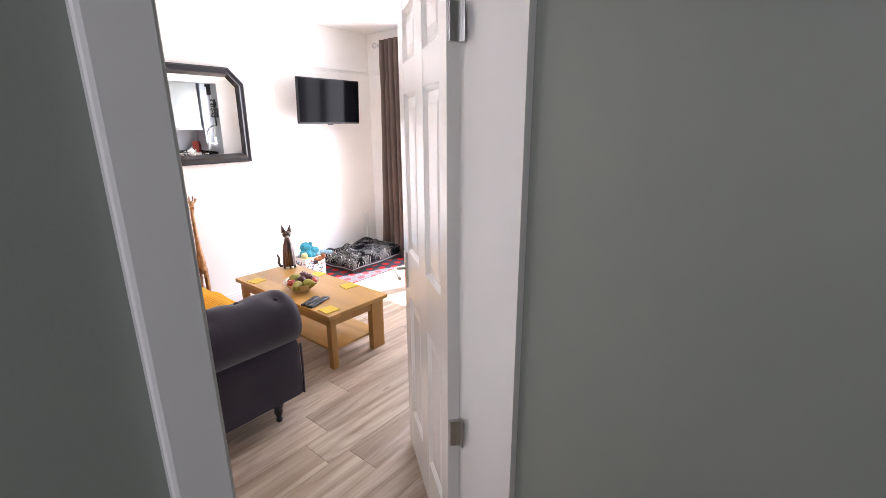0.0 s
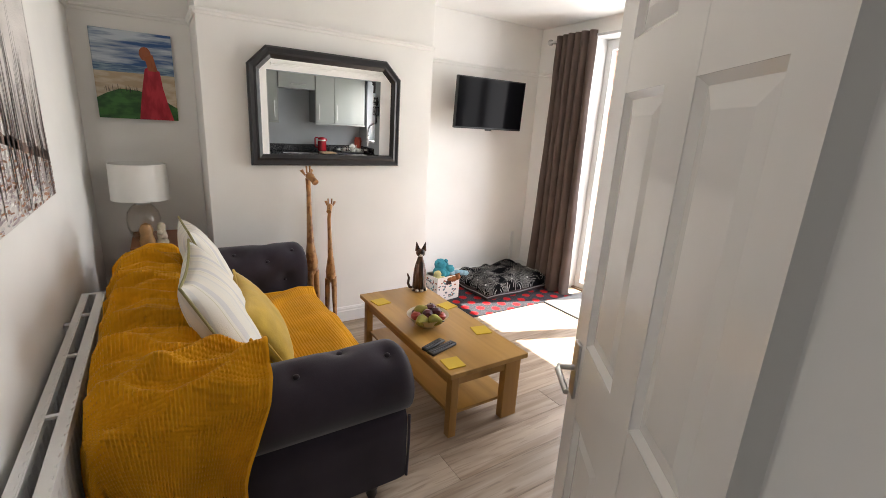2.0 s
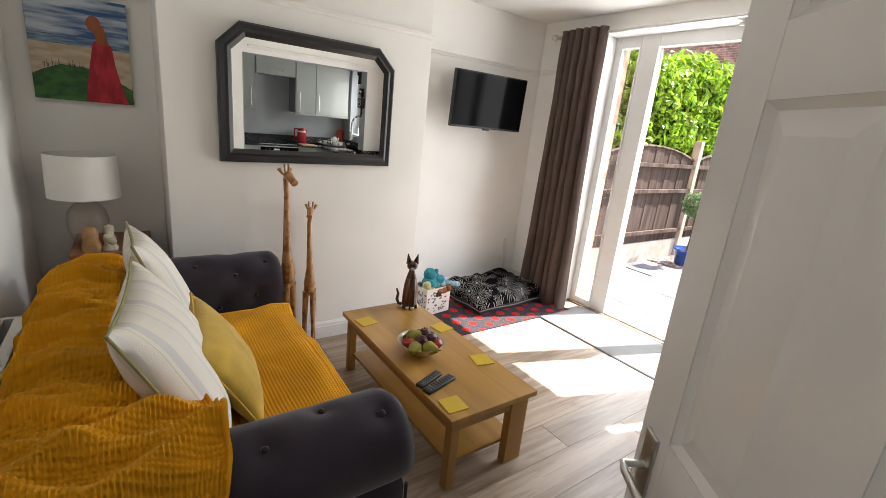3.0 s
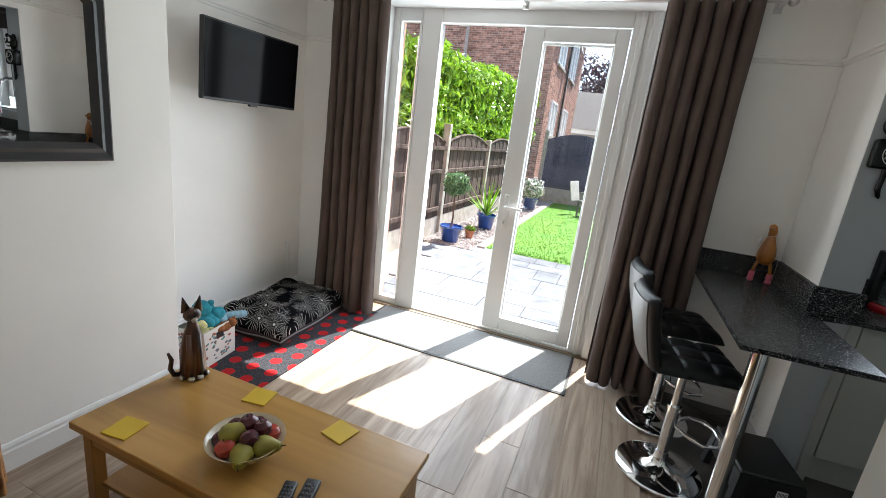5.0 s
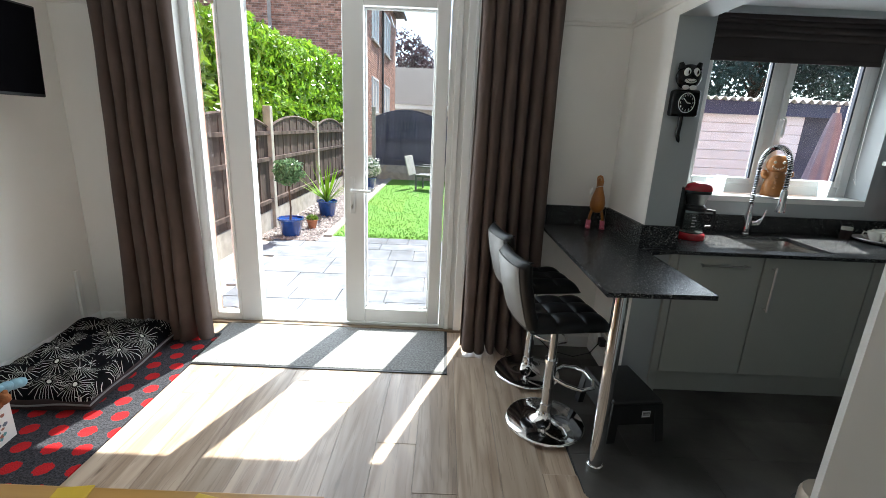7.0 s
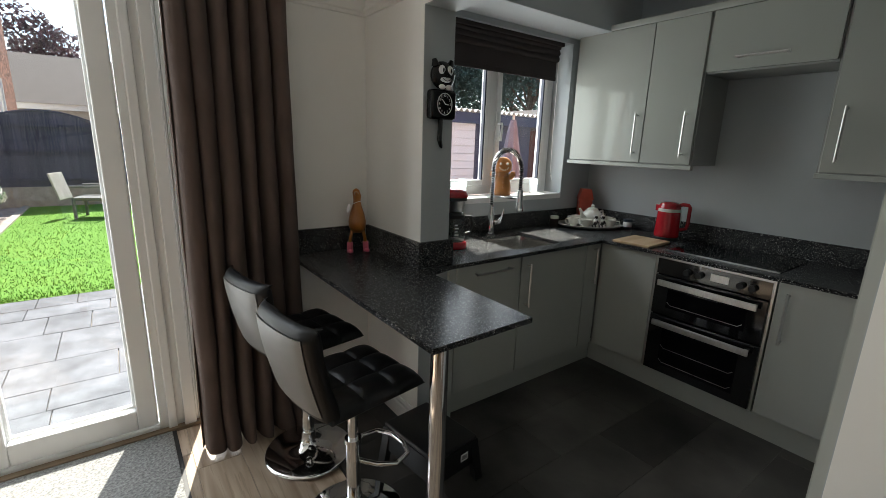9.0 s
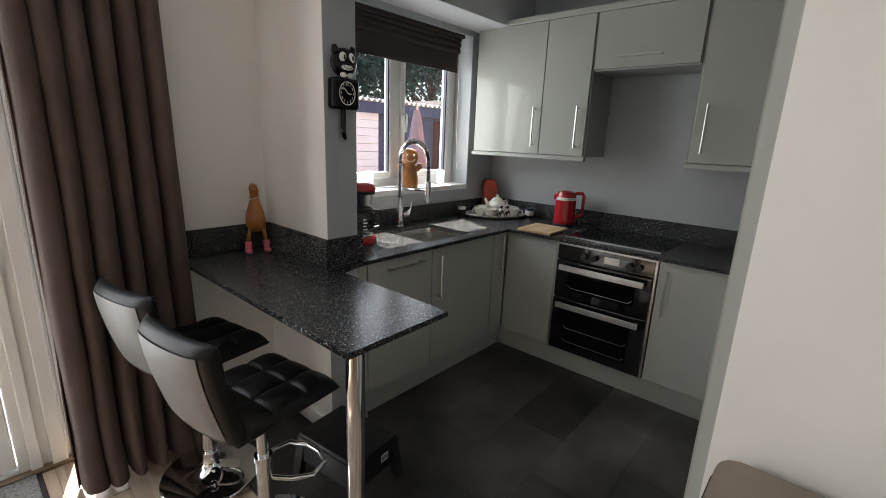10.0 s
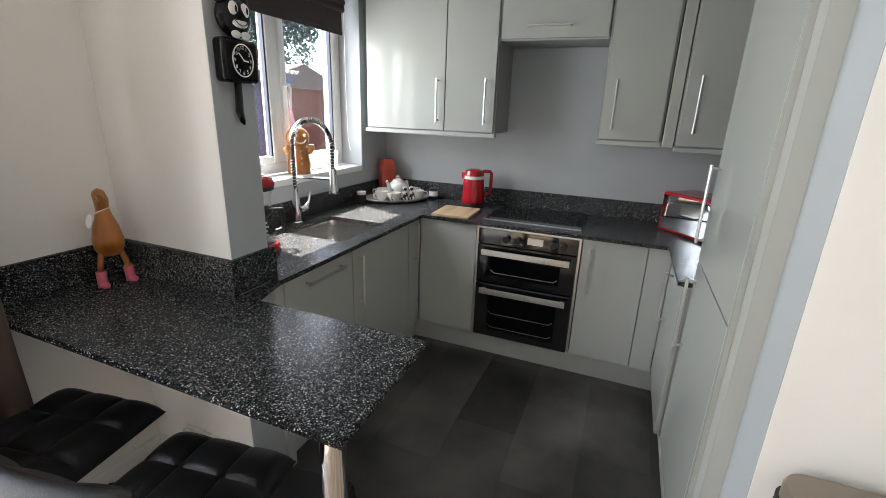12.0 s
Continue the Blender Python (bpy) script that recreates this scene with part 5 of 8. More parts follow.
def dog_bed():
    o = thing("dog_bed", "dog bed with black and white sunburst fleece cover", "pet bed", pose(-3.80, 3.50, 0.011, 0, 0, 3))

    def pad(w, d, h, z, wave, seed):
        def f(u, v):
            a, b = 2 * u - 1, 2 * v - 1
            e = max(0, 1 - max(abs(a), abs(b)) ** 10)
            p = Vector((a * 2.2, b * 2.2, seed))
            bulge = (1 - abs(a) ** 5) ** 0.5 * (1 - abs(b) ** 5) ** 0.5
            back = 0.05 * max(0, b - 0.45) + 0.03 * max(0, -a - 0.5)
            return (a * w / 2 * (1 + 0.02 * noise.noise(p)), b * d / 2 * (1 + 0.02 * noise.noise(p + Vector((5, 0, 0)))), z + h * bulge + wave * noise.noise(p * 1.5) * bulge + back * 1.2 * bulge)
        bm = sheet(f, 60, 60)
        g = bmesh.ops.extrude_face_region(bm, geom=bm.faces[:])
        for v in [q for q in g["geom"] if isinstance(q, bmesh.types.BMVert)]:
            v.co.z = z * 0.5 if z < 0.02 else z - 0.02
        bmesh.ops.recalc_face_normals(bm, faces=bm.faces[:])
        return bm
    part("mattress", pad(0.60, 0.86, 0.10, 0.012, 0.01, 3.0), "brown_bed", o, "dark brown mattress with grey piping", smooth=70)
    part("fleece_cover", pad(0.585, 0.83, 0.080, 0.068, 0.062, 8.0), "sunburst", o, smooth=70)
    ring = []
    for k in range(4):
        for q in range(10):
            t = -1 + 2 * q / 10
            a, b = [(t, -1), (1, t), (-t, 1), (-1, -t)][k]
            ring.append((a * 0.303, b * 0.433, 0.035 + 0.006 * math.sin(q)))
    part("piping", tube(ring + [ring[0]], 0.005, 6), mat("grey_piping", (0.16, 0.15, 0.15), 0.7), o, smooth=True)


dog_bed()
toy = thing("toy_box", "white cardboard box printed with small animals, full of toys", "box", pose(-3.76, 2.76, 0.011, 0, 0, 8))
M["card"] = mat("white_printed_card", (0.70, 0.66, 0.62), 0.6, var=0.05)
for d in ((-0.10, -0.13, 0, -0.094, 0.13, 0.225), (0.094, -0.13, 0, 0.10, 0.13, 0.225), (-0.094, -0.13, 0, 0.094, -0.124, 0.225), (-0.094, 0.124, 0, 0.094, 0.13, 0.225), (-0.094, -0.124, 0, 0.094, 0.124, 0.006)):
    part("panel", boxes(d), "card", toy)
rnd = random.Random(5)
for nm, c, cnt in (("print_rust", (0.30, 0.10, 0.06), 18), ("print_grey", (0.12, 0.13, 0.16), 18), ("print_teal", (0.10, 0.25, 0.25), 12)):
    bm = bmesh.new()
    for k in range(cnt):
        y, z = rnd.uniform(-0.11, 0.09), rnd.uniform(0.02, 0.20)
        ball(bm, (0.1, y, z), 0.012, 1, (0.08, rnd.uniform(0.7, 1.4), rnd.uniform(0.5, 0.9)))
        x = rnd.uniform(-0.08, 0.08)
        ball(bm, (x, -0.13, rnd.uniform(0.02, 0.20)), 0.012, 1, (rnd.uniform(0.7, 1.4), 0.08, rnd.uniform(0.5, 0.9)))
    part("print", bm, mat(nm, c, 0.6), toy, kind="stuff")
part("hand_hole", boxes((0.0985, -0.03, 0.15, 0.1015, 0.03, 0.19)), "brown_bed", toy, "dark hand hole", bevel=0.001)


def soft_toy(label, at, col, pts):
    bm = bmesh.new()
    for c, r, s in pts:
        ball(bm, c, r, 3, s)
    for v in bm.verts:
        v.co += v.co.normalized() * (0.006 * noise.noise(v.co * 40) + 0.003 * noise.noise(v.co * 120))
    o = part("soft_toy", bm, mat("plush", col, 0.95, var=0.2, scale=30, bump=0.6, bscale=200), None, smooth=True)
    o.matrix_world = at
    tagged(o, label, "soft toy", "toys in the box")


soft_toy("turquoise plush toy on top of the toy box", pose(-3.77, 2.78, 0.235), (0.045, 0.26, 0.33), [((0, -0.01, 0.01), 0.082, (1, 1.1, 0.85)), ((-0.01, -0.03, 0.085), 0.055, (1, 1.05, 0.95)), ((0.035, 0.035, 0.045), 0.045, (1, 1.2, 0.9)), ((0.055, -0.05, 0.02), 0.040, (1.1, 1.0, 0.9)), ((-0.045, 0.03, 0.05), 0.05, (1, 1, 1)), ((0.02, -0.07, 0.115), 0.018, (1, 1, 1.2)), ((0.02, 0.01, 0.122), 0.018, (1, 1, 1.2))])
soft_toy("pale blue plush animal draped over the toy box", pose(-3.72, 2.86, 0.245), (0.22, 0.36, 0.44), [((0, -0.02, 0.0), 0.036, (1, 1.3, 0.8)), ((0.012, 0.025, 0.004), 0.030, (1, 1.3, 0.8)), ((0.022, 0.06, 0.002), 0.028, (1, 1.2, 0.85)), ((0.03, 0.095, -0.004), 0.027, (1, 1.1, 0.9)), ((0.032, 0.12, -0.010), 0.024, (1, 1, 1))])
soft_toy("brown plush toy at the edge of the toy box", pose(-3.69, 2.83, 0.205), (0.25, 0.10, 0.04), [((0, 0, 0), 0.042, (0.9, 1.2, 0.8)), ((0.012, 0.045, 0.012), 0.03, (1, 1, 1)), ((0.012, -0.045, 0.004), 0.028, (1, 1.4, 0.8)), ((0.018, 0.055, 0.036), 0.012, (1, 1, 1))])
soft_toy("pale yellow plush toy in the toy box", pose(-3.71, 2.685, 0.215), (0.55, 0.52, 0.25), [((0, 0, 0), 0.048, (1, 1, 0.85)), ((0.012, -0.012, 0.045), 0.034, (1, 1, 1)), ((0.015, 0.035, 0.01), 0.026, (1, 1.2, 0.8))])

M["mat_grey"] = mat("grey_loop_doormat", (0.23, 0.23, 0.225), 0.95, var=0.45, scale=90, bump=0.9, bscale=260)
dm = thing("door_mat", "long grey loop-pile mat inside the garden doors", "door mat")
part("carpet", rounded(-3.27, 3.60, 0.0008, -1.69, 4.172, 0.010, 0.003), "mat_grey", dm)
part("border", boxes((-3.29, 3.585, 0.0006, -1.672, 3.60, 0.007), (-3.29, 3.60, 0.0006, -3.27, 4.172, 0.007), (-1.69, 3.60, 0.0006, -1.672, 4.172, 0.007)), "black_plastic", dm)

# pipe boxing scar and cable cover in the alcove corner
cc = part("cable_cover", rounded(-4.128, 3.87, 0.12, -4.106, 3.905, 0.47, 0.004), "skirting", None)
tagged(cc, "short painted cable cover in the alcove corner", "cable cover")


# ---- kitchen ----
WT = 0.89                                             # worktop's top
BF, NF, SF = 0.775, 3.47, 2.03                        # fronts of the three runs of base units


def bar_handle(parent, a, b, out):
    """A square bar handle on two short posts."""
    a, b, out = Vector(a), Vector(b), Vector(out)
    bm = bmesh.new()
    d = (b - a).normalized()
    tube([a + out * 0.03, b + out * 0.03], 0.006, 8, bm)
    for p in (a + d * 0.012, b - d * 0.012):
        cyl(bm, p, p + out * 0.03, 0.005, seg=8)
    return part("handle", bm, "brushed", parent, "brushed steel bar handle", smooth=True)


def unit(name, label, cat, dims, front, material, door_label="", group="", handle=None, doors=None, gap=0.002):
    """A carcass with door leaves on the side that front names; a door is (a0, a1, z0, z1, handle points)."""
    o = thing(name, label, cat, None, group)
    x0, y0, z0, x1, y1, z1 = dims
    part("body", boxes(dims), "carcass", o)
    for a0, a1, c0, c1, h in doors:
        if front == "-x":
            d = part("door", rounded(x0 - 0.019, a0 + gap, c0, x0 - 0.001, a1 - gap, c1, 0.0015, 1), material, o)
            n = (-1, 0, 0)
            pts = [(x0 - 0.019, p, q) for p, q in h] if h else None
        elif front == "+y":
            d = part("door", rounded(a0 + gap, y1 + 0.001, c0, a1 - gap, y1 + 0.019, c1, 0.0015, 1), material, o)
            n = (0, 1, 0)
            pts = [(p, y1 + 0.019, q) for p, q in h] if h else None
        else:
            d = part("door", rounded(a0 + gap, y0 - 0.019, c0, a1 - gap, y0 - 0.001, c1, 0.0015, 1), material, o)
            n = (0, -1, 0)
            pts = [(p, y0 - 0.019, q) for p, q in h] if h else None
        if pts:
            bar_handle(d, pts[0], pts[1], n)
    return o


G = "grey base units"
unit("base_cabinet", "grey integrated appliance front with a horizontal handle", "cabinet", (-0.445, NF + 0.019, 0.15, 0.02, YN, 0.868), "-y", "door_matt", group=G, doors=[(-0.445, 0.02, 0.155, 0.865, [(-0.33, 0.815), (-0.07, 0.815)])])
unit("base_cabinet", "grey sink base unit with vertical bar handle", "cabinet", (0.024, NF + 0.019, 0.15, 0.62, YN, 0.69), "-y", "door_matt", group=G, doors=[(0.024, 0.62, 0.155, 0.865, [(0.075, 0.82), (0.075, 0.56)])])
unit("base_cabinet", "narrow grey corner post unit with bar handle", "cabinet", (0.624, NF + 0.019, 0.15, 0.772, YN, 0.868), "-y", "door_matt", group=G, doors=[(0.624, 0.770, 0.155, 0.865, [(0.70, 0.84), (0.70, 0.60)])])
unit("base_cabinet", "plain grey corner base unit beside the oven", "cabinet", (BF + 0.019, 3.092, 0.15, XE, 3.485, 0.868), "-x", "door_matt", group=G, doors=[(3.092, 3.465, 0.155, 0.865, None)])
unit("base_cabinet", "grey base unit with a vertical bar handle beside the oven", "cabinet", (BF + 0.019, 2.145, 0.15, XE, 2.478, 0.868), "-x", "door_matt", group=G, doors=[(2.145, 2.478, 0.155, 0.865, [(2.425, 0.82), (2.425, 0.56)])])
fl = part("filler_panel", boxes((BF + 0.002, SF + 0.001, 0.15, XE, 2.143, 0.868)), "door_matt", None)
tagged(fl, "plain grey filler panel in the corner of the units", "panel")
unit("base_cabinet", "pale grey gloss base unit with a vertical bar handle", "cabinet", (0.225, YK + 0.001, 0.15, BF, SF - 0.02, 0.868), "+y", "door_gloss", group=G, doors=[(0.225, BF - 0.003, 0.155, 0.865, [(0.60, 0.80), (0.60, 0.54)])])
fridge = unit("tall_cabinet", "tall pale grey gloss fridge housing with two doors", "cabinet", (-0.40, YK + 0.001, 0.02, 0.218, SF - 0.045, 2.26), "+y", "door_gloss", doors=[(-0.40, 0.218, 0.155, 0.985, [(0.165, 0.93), (0.165, 0.63)]), (-0.40, 0.218, 0.992, 2.25, [(0.165, 1.36), (0.165, 1.07)])])
part("side_panel", boxes((-0.425, YK + 0.001, 0.0, -0.402, SF - 0.026, 2.28)), "door_gloss", fridge)
fp = part("filler_panel", boxes((XK + 0.001, YK + 0.2, 0, -0.427, PY0 + 0.045, 2.28)), "door_matt", None)
tagged(fp, "grey filler between the tall unit and the wall", "panel")
pl = thing("plinth", "grey plinth under the base units", "plinth")
part("board", boxes((-0.49, NF + 0.05, 0.004, BF + 0.05, NF + 0.066, 0.148)), "plinth", pl)
part("board", boxes((BF + 0.052, SF - 0.05, 0.004, BF + 0.068, NF + 0.05, 0.148)), "plinth", pl)
part("board", boxes((0.222, SF - 0.066, 0.004, BF + 0.052, SF - 0.05, 0.148)), "plinth", pl)
ep = part("end_panel", boxes((XK + 0.001, NF + 0.002, 0.004, -0.449, YN, 0.868)), "door_matt", None)
tagged(ep, "grey end panel beside the column", "panel")


wt = thing("worktop", "black speckled solid worktop around the kitchen", "worktop")
sx0, sx1, sy0, sy1, f_ = 0.03, 0.44, 3.53, 3.90, 0.025
for d in ((-0.49, NF - f_, WT - 0.02, sx0, YN, WT), (sx0, NF - f_, WT - 0.02, sx1, sy0, WT), (sx0, sy1, WT - 0.02, sx1, YN, WT), (sx1, NF - f_, WT - 0.02, XE, YN, WT), (BF - f_, SF + f_, WT - 0.02, XE, NF - f_, WT), (0.222, YK + 0.001, WT - 0.02, XE, SF + f_, WT)):
    part("slab", boxes(d), "granite", wt)
for d in ((-0.488, YN - 0.02, WT, XE - 0.02, YN, WT + 0.11), (XE - 0.02, YK + 0.3, WT, XE, YN, WT + 0.11), (XK, PY1 + 0.02, WT, XK + 0.018, YN - 0.02, WT + 0.11)):
    part("upstand", boxes(d), "granite", wt, bevel=0.002)
bar = thing("breakfast_bar", "black speckled breakfast bar on a chrome post", "worktop")
part("worktop", prism([(-1.095, 2.752), (-0.658, 2.766), (-0.655, 3.40), (-0.491, NF - 0.025), (-0.491, PY1 - 0.019), (XR - 0.001, PY1 - 0.019), (XR - 0.001, YN), (-1.095, YN)], 0.02, Matrix.Translation((0, 0, WT - 0.0205))), "granite", bar, bevel=0.002)
part("upstand", boxes((-1.095, YN - 0.02, WT, XR - 0.02, YN - 0.0005, WT + 0.125)), "granite", bar, bevel=0.002)
part("upstand", boxes((XR - 0.02, PY1 - 0.02, WT, XR - 0.0005, YN - 0.0205, WT + 0.125)), "granite", bar, bevel=0.002)
part("upstand", boxes((XR - 0.0005, PY1 - 0.02, WT, XK + 0.018, PY1 - 0.0005, WT + 0.125)), "granite", bar, bevel=0.002)
bm = bmesh.new()
cyl(bm, (-1.0, 2.845, 0.003), (-1.0, 2.845, WT - 0.02), 0.03, seg=32)
post = part("post", bm, "chrome", bar, "round chrome post", smooth=True)
part("foot_collar", lathe([(0.036, 0.003), (0.036, 0.03), (0.031, 0.034)], 32, (-1.0, 2.845, 0)), "chrome", post, smooth=True)
part("top_flange", lathe([(0.05, WT - 0.03), (0.05, WT - 0.021), (0.03, WT - 0.032)], 32, (-1.0, 2.845, 0)), "chrome", post, smooth=True)

# sink and tap
sk = thing("kitchen_sink", "undermounted stainless steel sink bowl", "sink")
sb = bmesh.new()
rings = []
for inset, z in ((-0.012, WT - 0.021), (0.0, WT - 0.021), (0.004, WT - 0.05), (0.012, WT - 0.17), (0.05, WT - 0.195)):
    x0, x1, y0, y1, r = 0.03 + inset, 0.44 - inset, 3.53 + inset, 3.90 - inset, 0.05
    ring = []
    for cx, cy, s in ((x1 - r, y1 - r, 0), (x0 + r, y1 - r, 90), (x0 + r, y0 + r, 180), (x1 - r, y0 + r, 270)):
        for k in range(6):
            a = radians(s + k * 18)
            ring.append(sb.verts.new((cx + r * math.cos(a), cy + r * math.sin(a), z)))
    rings.append(ring)
for a, b in zip(rings, rings[1:]):
    for i in range(len(a)):
        sb.faces.new((a[i], a[(i + 1) % len(a)], b[(i + 1) % len(a)], b[i]))
sb.faces.new(rings[-1])
part("bowl", sb, "steel", sk, smooth=50)
part("waste", lathe([(0.04, 0.0), (0.042, 0.004), (0.03, 0.005), (0, 0.003)], 24, (0.235, 3.715, WT - 0.196)), "chrome", sk, smooth=True)
part("overflow", boxes((0.10, 3.893, WT - 0.075, 0.117, 3.897, WT - 0.06), (0.123, 3.893, WT - 0.075, 0.14, 3.897, WT - 0.06)), "black_plastic", sk)


def spring_tap():
    o = thing("kitchen_tap", "chrome spring-neck kitchen tap", "tap", pose(0.215, 3.955, WT))
    part("body", lathe([(0.030, 0), (0.030, 0.008), (0.022, 0.012), (0.022, 0.13), (0.018, 0.14), (0.014, 0.15), (0.014, 0.20), (0.0, 0.202)], 24), "chrome", o, smooth=True)
    part("lever", tube([(0.02, -0.01, 0.075), (0.055, -0.02, 0.08), (0.075, -0.025, 0.115), (0.085, -0.028, 0.165)], 0.008, 10, taper=[0.017, 0.017, 0.007, 0.006]), "chrome", o, smooth=True)
    arc = [(0, 0, 0.15 + k * 0.03) for k in range(10)]
    arc += [(0, -0.125 + 0.125 * math.cos(radians(a)), 0.43 + 0.125 * math.sin(radians(a))) for a in range(10, 181, 10)]
    arc += [(0, -0.25, 0.43 - k * 0.03) for k in range(1, 5)]
    part("hose", tube(arc, 0.010, 10), "black_plastic", o, smooth=True)
    pts = []
    for i in range(len(arc) - 1):
        a, b = Vector(arc[i]), Vector(arc[i + 1])
        q = (b - a).to_track_quat("Z", "Y")
        for k in range(12):
            th = 2 * math.pi * k / 6
            pts.append(a.lerp(b, k / 12) + q @ Vector((0.0145 * math.cos(th), 0.0145 * math.sin(th), 0)))
    part("spring", tube([(p.x, p.y, p.z) for p in pts[24:]], 0.0028, 4), "chrome", o, smooth=True)
    part("spray_head", lathe([(0.014, 0.32), (0.018, 0.31), (0.019, 0.24), (0.026, 0.21), (0.026, 0.19), (0.0, 0.188)], 20, (0, -0.25, 0)), "chrome", o, smooth=True)
    part("holder_arm", tube([(0, 0, 0.255), (0, -0.25, 0.265)], 0.006, 8), "chrome", o, smooth=True)


spring_tap()

# wall cupboards
G = "grey wall cupboards"
unit("wall_cupboard", "pale grey gloss double wall cupboard beside the window", "cabinet", (1.039, 3.098, 1.385, XE, 4.0, 2.235), "-x", "door_gloss", group=G, doors=[(3.43, 3.995, 1.39, 2.235, [(3.475, 1.70), (3.475, 1.44)]), (3.105, 3.428, 1.39, 2.235, [(3.16, 1.70), (3.16, 1.44)])])
unit("wall_cupboard", "pale grey gloss lift-up cupboard over the hob", "cabinet", (1.039, 2.50, 1.905, XE, 3.094, 2.235), "-x", "door_gloss", group=G, doors=[(2.502, 3.092, 1.915, 2.235, [(2.94, 1.975), (2.69, 1.975)])])
unit("wall_cupboard", "pale grey gloss wall cupboard with bar handle", "cabinet", (1.039, 2.165, 1.385, XE, 2.496, 2.235), "-x", "door_gloss", group=G, doors=[(2.175, 2.485, 1.39, 2.235, [(2.425, 1.70), (2.425, 1.44)])])
unit("wall_cupboard", "pale grey gloss corner wall cupboard", "cabinet", (1.019, 1.70, 1.37, XE, 2.10, 2.235), "-x", "door_gloss", group=G, doors=[(1.75, 2.095, 1.375, 2.235, [(2.03, 1.72), (2.03, 1.44)])])
pt = part("pilaster", rounded(1.012, 2.105, 1.36, XE, 2.16, 2.25, 0.004), "door_gloss", None)
tagged(pt, "grey pilaster between wall cupboards", "panel")
for d in ((1.012, 3.09, 1.358, 1.045, 4.005, 1.384), (1.012, 2.165, 1.358, 1.045, 2.497, 1.384), (0.99, 1.70, 1.343, 1.025, 2.103, 1.368)):
    lp = part("light_pelmet", boxes(d), "door_gloss", None, bevel=0.003)
    tagged(lp, "grey pelmet strip under a wall cupboard", "pelmet", "cupboard pelmets")
cornice = part("cornice", boxes((1.008, 1.70, 2.237, 1.05, 4.01, 2.275)), "door_gloss", None, bevel=0.006)
tagged(cornice, "grey cornice strip on top of the wall cupboards", "cornice")


# oven and hob
def oven():
    o = thing("double_oven", "built-under black and steel double oven", "oven")
    x = BF - 0.004
    part("body", boxes((x + 0.02, 2.482, 0.152, XE - 0.05, 3.088, 0.866)), "black_plastic", o)
    part("trim", boxes((x - 0.002, 2.482, 0.152, x + 0.02, 2.495, 0.866), (x - 0.002, 3.075, 0.152, x + 0.02, 3.088, 0.866), (x - 0.002, 2.495, 0.855, x + 0.02, 3.075, 0.866)), "brushed", o)
    cp = part("control_panel", boxes((x - 0.004, 2.496, 0.765, x + 0.02, 3.074, 0.853)), "oven_glass", o)
    for y in (2.90, 2.835, 2.63, 2.575):
        bm = bmesh.new()
        cyl(bm, (x - 0.004, y, 0.805), (x - 0.03, y, 0.805), 0.019, 0.017, 20)
        part("knob", bm, "black_plastic", cp, "black control knob", smooth=True)
    part("display", boxes((x - 0.006, 2.69, 0.79, x - 0.003, 2.78, 0.83)), "brushed", cp)
    for z0, z1 in ((0.52, 0.758), (0.16, 0.512)):
        d = part("door", rounded(x - 0.014, 2.497, z0, x + 0.015, 3.073, z1, 0.003, 1), "oven_glass", o, "black glass oven door")
        part("window", boxes((x - 0.0155, 2.58, z0 + 0.05, x - 0.0135, 2.99, z1 - 0.075)), "screen", d)
        h = bmesh.new()
        box(h, x - 0.055, 2.53, z1 - 0.055, x - 0.043, 3.04, z1 - 0.02)
        box(h, x - 0.045, 2.54, z1 - 0.045, x - 0.012, 2.56, z1 - 0.03)
        box(h, x - 0.045, 3.01, z1 - 0.045, x - 0.012, 3.03, z1 - 0.03)
        part("handle", h, "brushed", d, "flat brushed steel handle", bevel=0.002)
        for k in range(1 if z0 > 0.4 else 2):
            part("rack_line", tube([(x - 0.0165, 2.985, z0 + 0.085 + k * 0.09), (x - 0.0165, 2.965, z0 + 0.068 + k * 0.09), (x - 0.0165, 2.61, z0 + 0.068 + k * 0.09), (x - 0.0165, 2.59, z0 + 0.085 + k * 0.09)], 0.002, 5), "brushed", d)


oven()
hob = thing("hob", "black glass induction hob on the worktop", "hob")
part("glass", rounded(0.845, 2.50, WT + 0.0005, 1.27, 3.075, WT + 0.006, 0.002, 1), "oven_glass", hob)
part("front_trim", boxes((0.838, 2.50, WT + 0.0005, 0.845, 3.075, WT + 0.0065)), "brushed", hob)

# roman blind
bl = thing("roman_blind", "dark taupe roman blind half raised over the window", "blind")
M["blind"] = mat("dark_taupe_blind", (0.058, 0.049, 0.049), 0.85, var=0.1, bump=0.25, bscale=400)
part("hem_panel", rounded(-0.16, 4.115, 1.945, 0.93, 4.121, 2.15, 0.002, 1), "blind", bl)
part("hem_bar", rounded(-0.158, 4.110, 1.945, 0.928, 4.1145, 1.972, 0.002, 1), "blind", bl)
for k, (z, d) in enumerate(((2.085, 0.016), (2.122, 0.024), (2.158, 0.030))):
    def fold(u, v, z=z, d=d):
        a = math.pi * v
        return (-0.160 + 1.090 * u, 4.113 - d * math.sin(a) ** 0.8 + 0.003 * math.sin(u * 7 + z * 50), z + 0.052 * (1 - v) - 0.012 * math.sin(a) - 0.006 + 0.003 * math.sin(u * 5 + k))
    part("fold", sheet(fold, 24, 12, 0.003), "blind", bl, smooth=True)
part("headrail", rounded(-0.165, 4.06, 2.175, 0.94, 4.125, 2.199, 0.003, 1), "blind", bl)
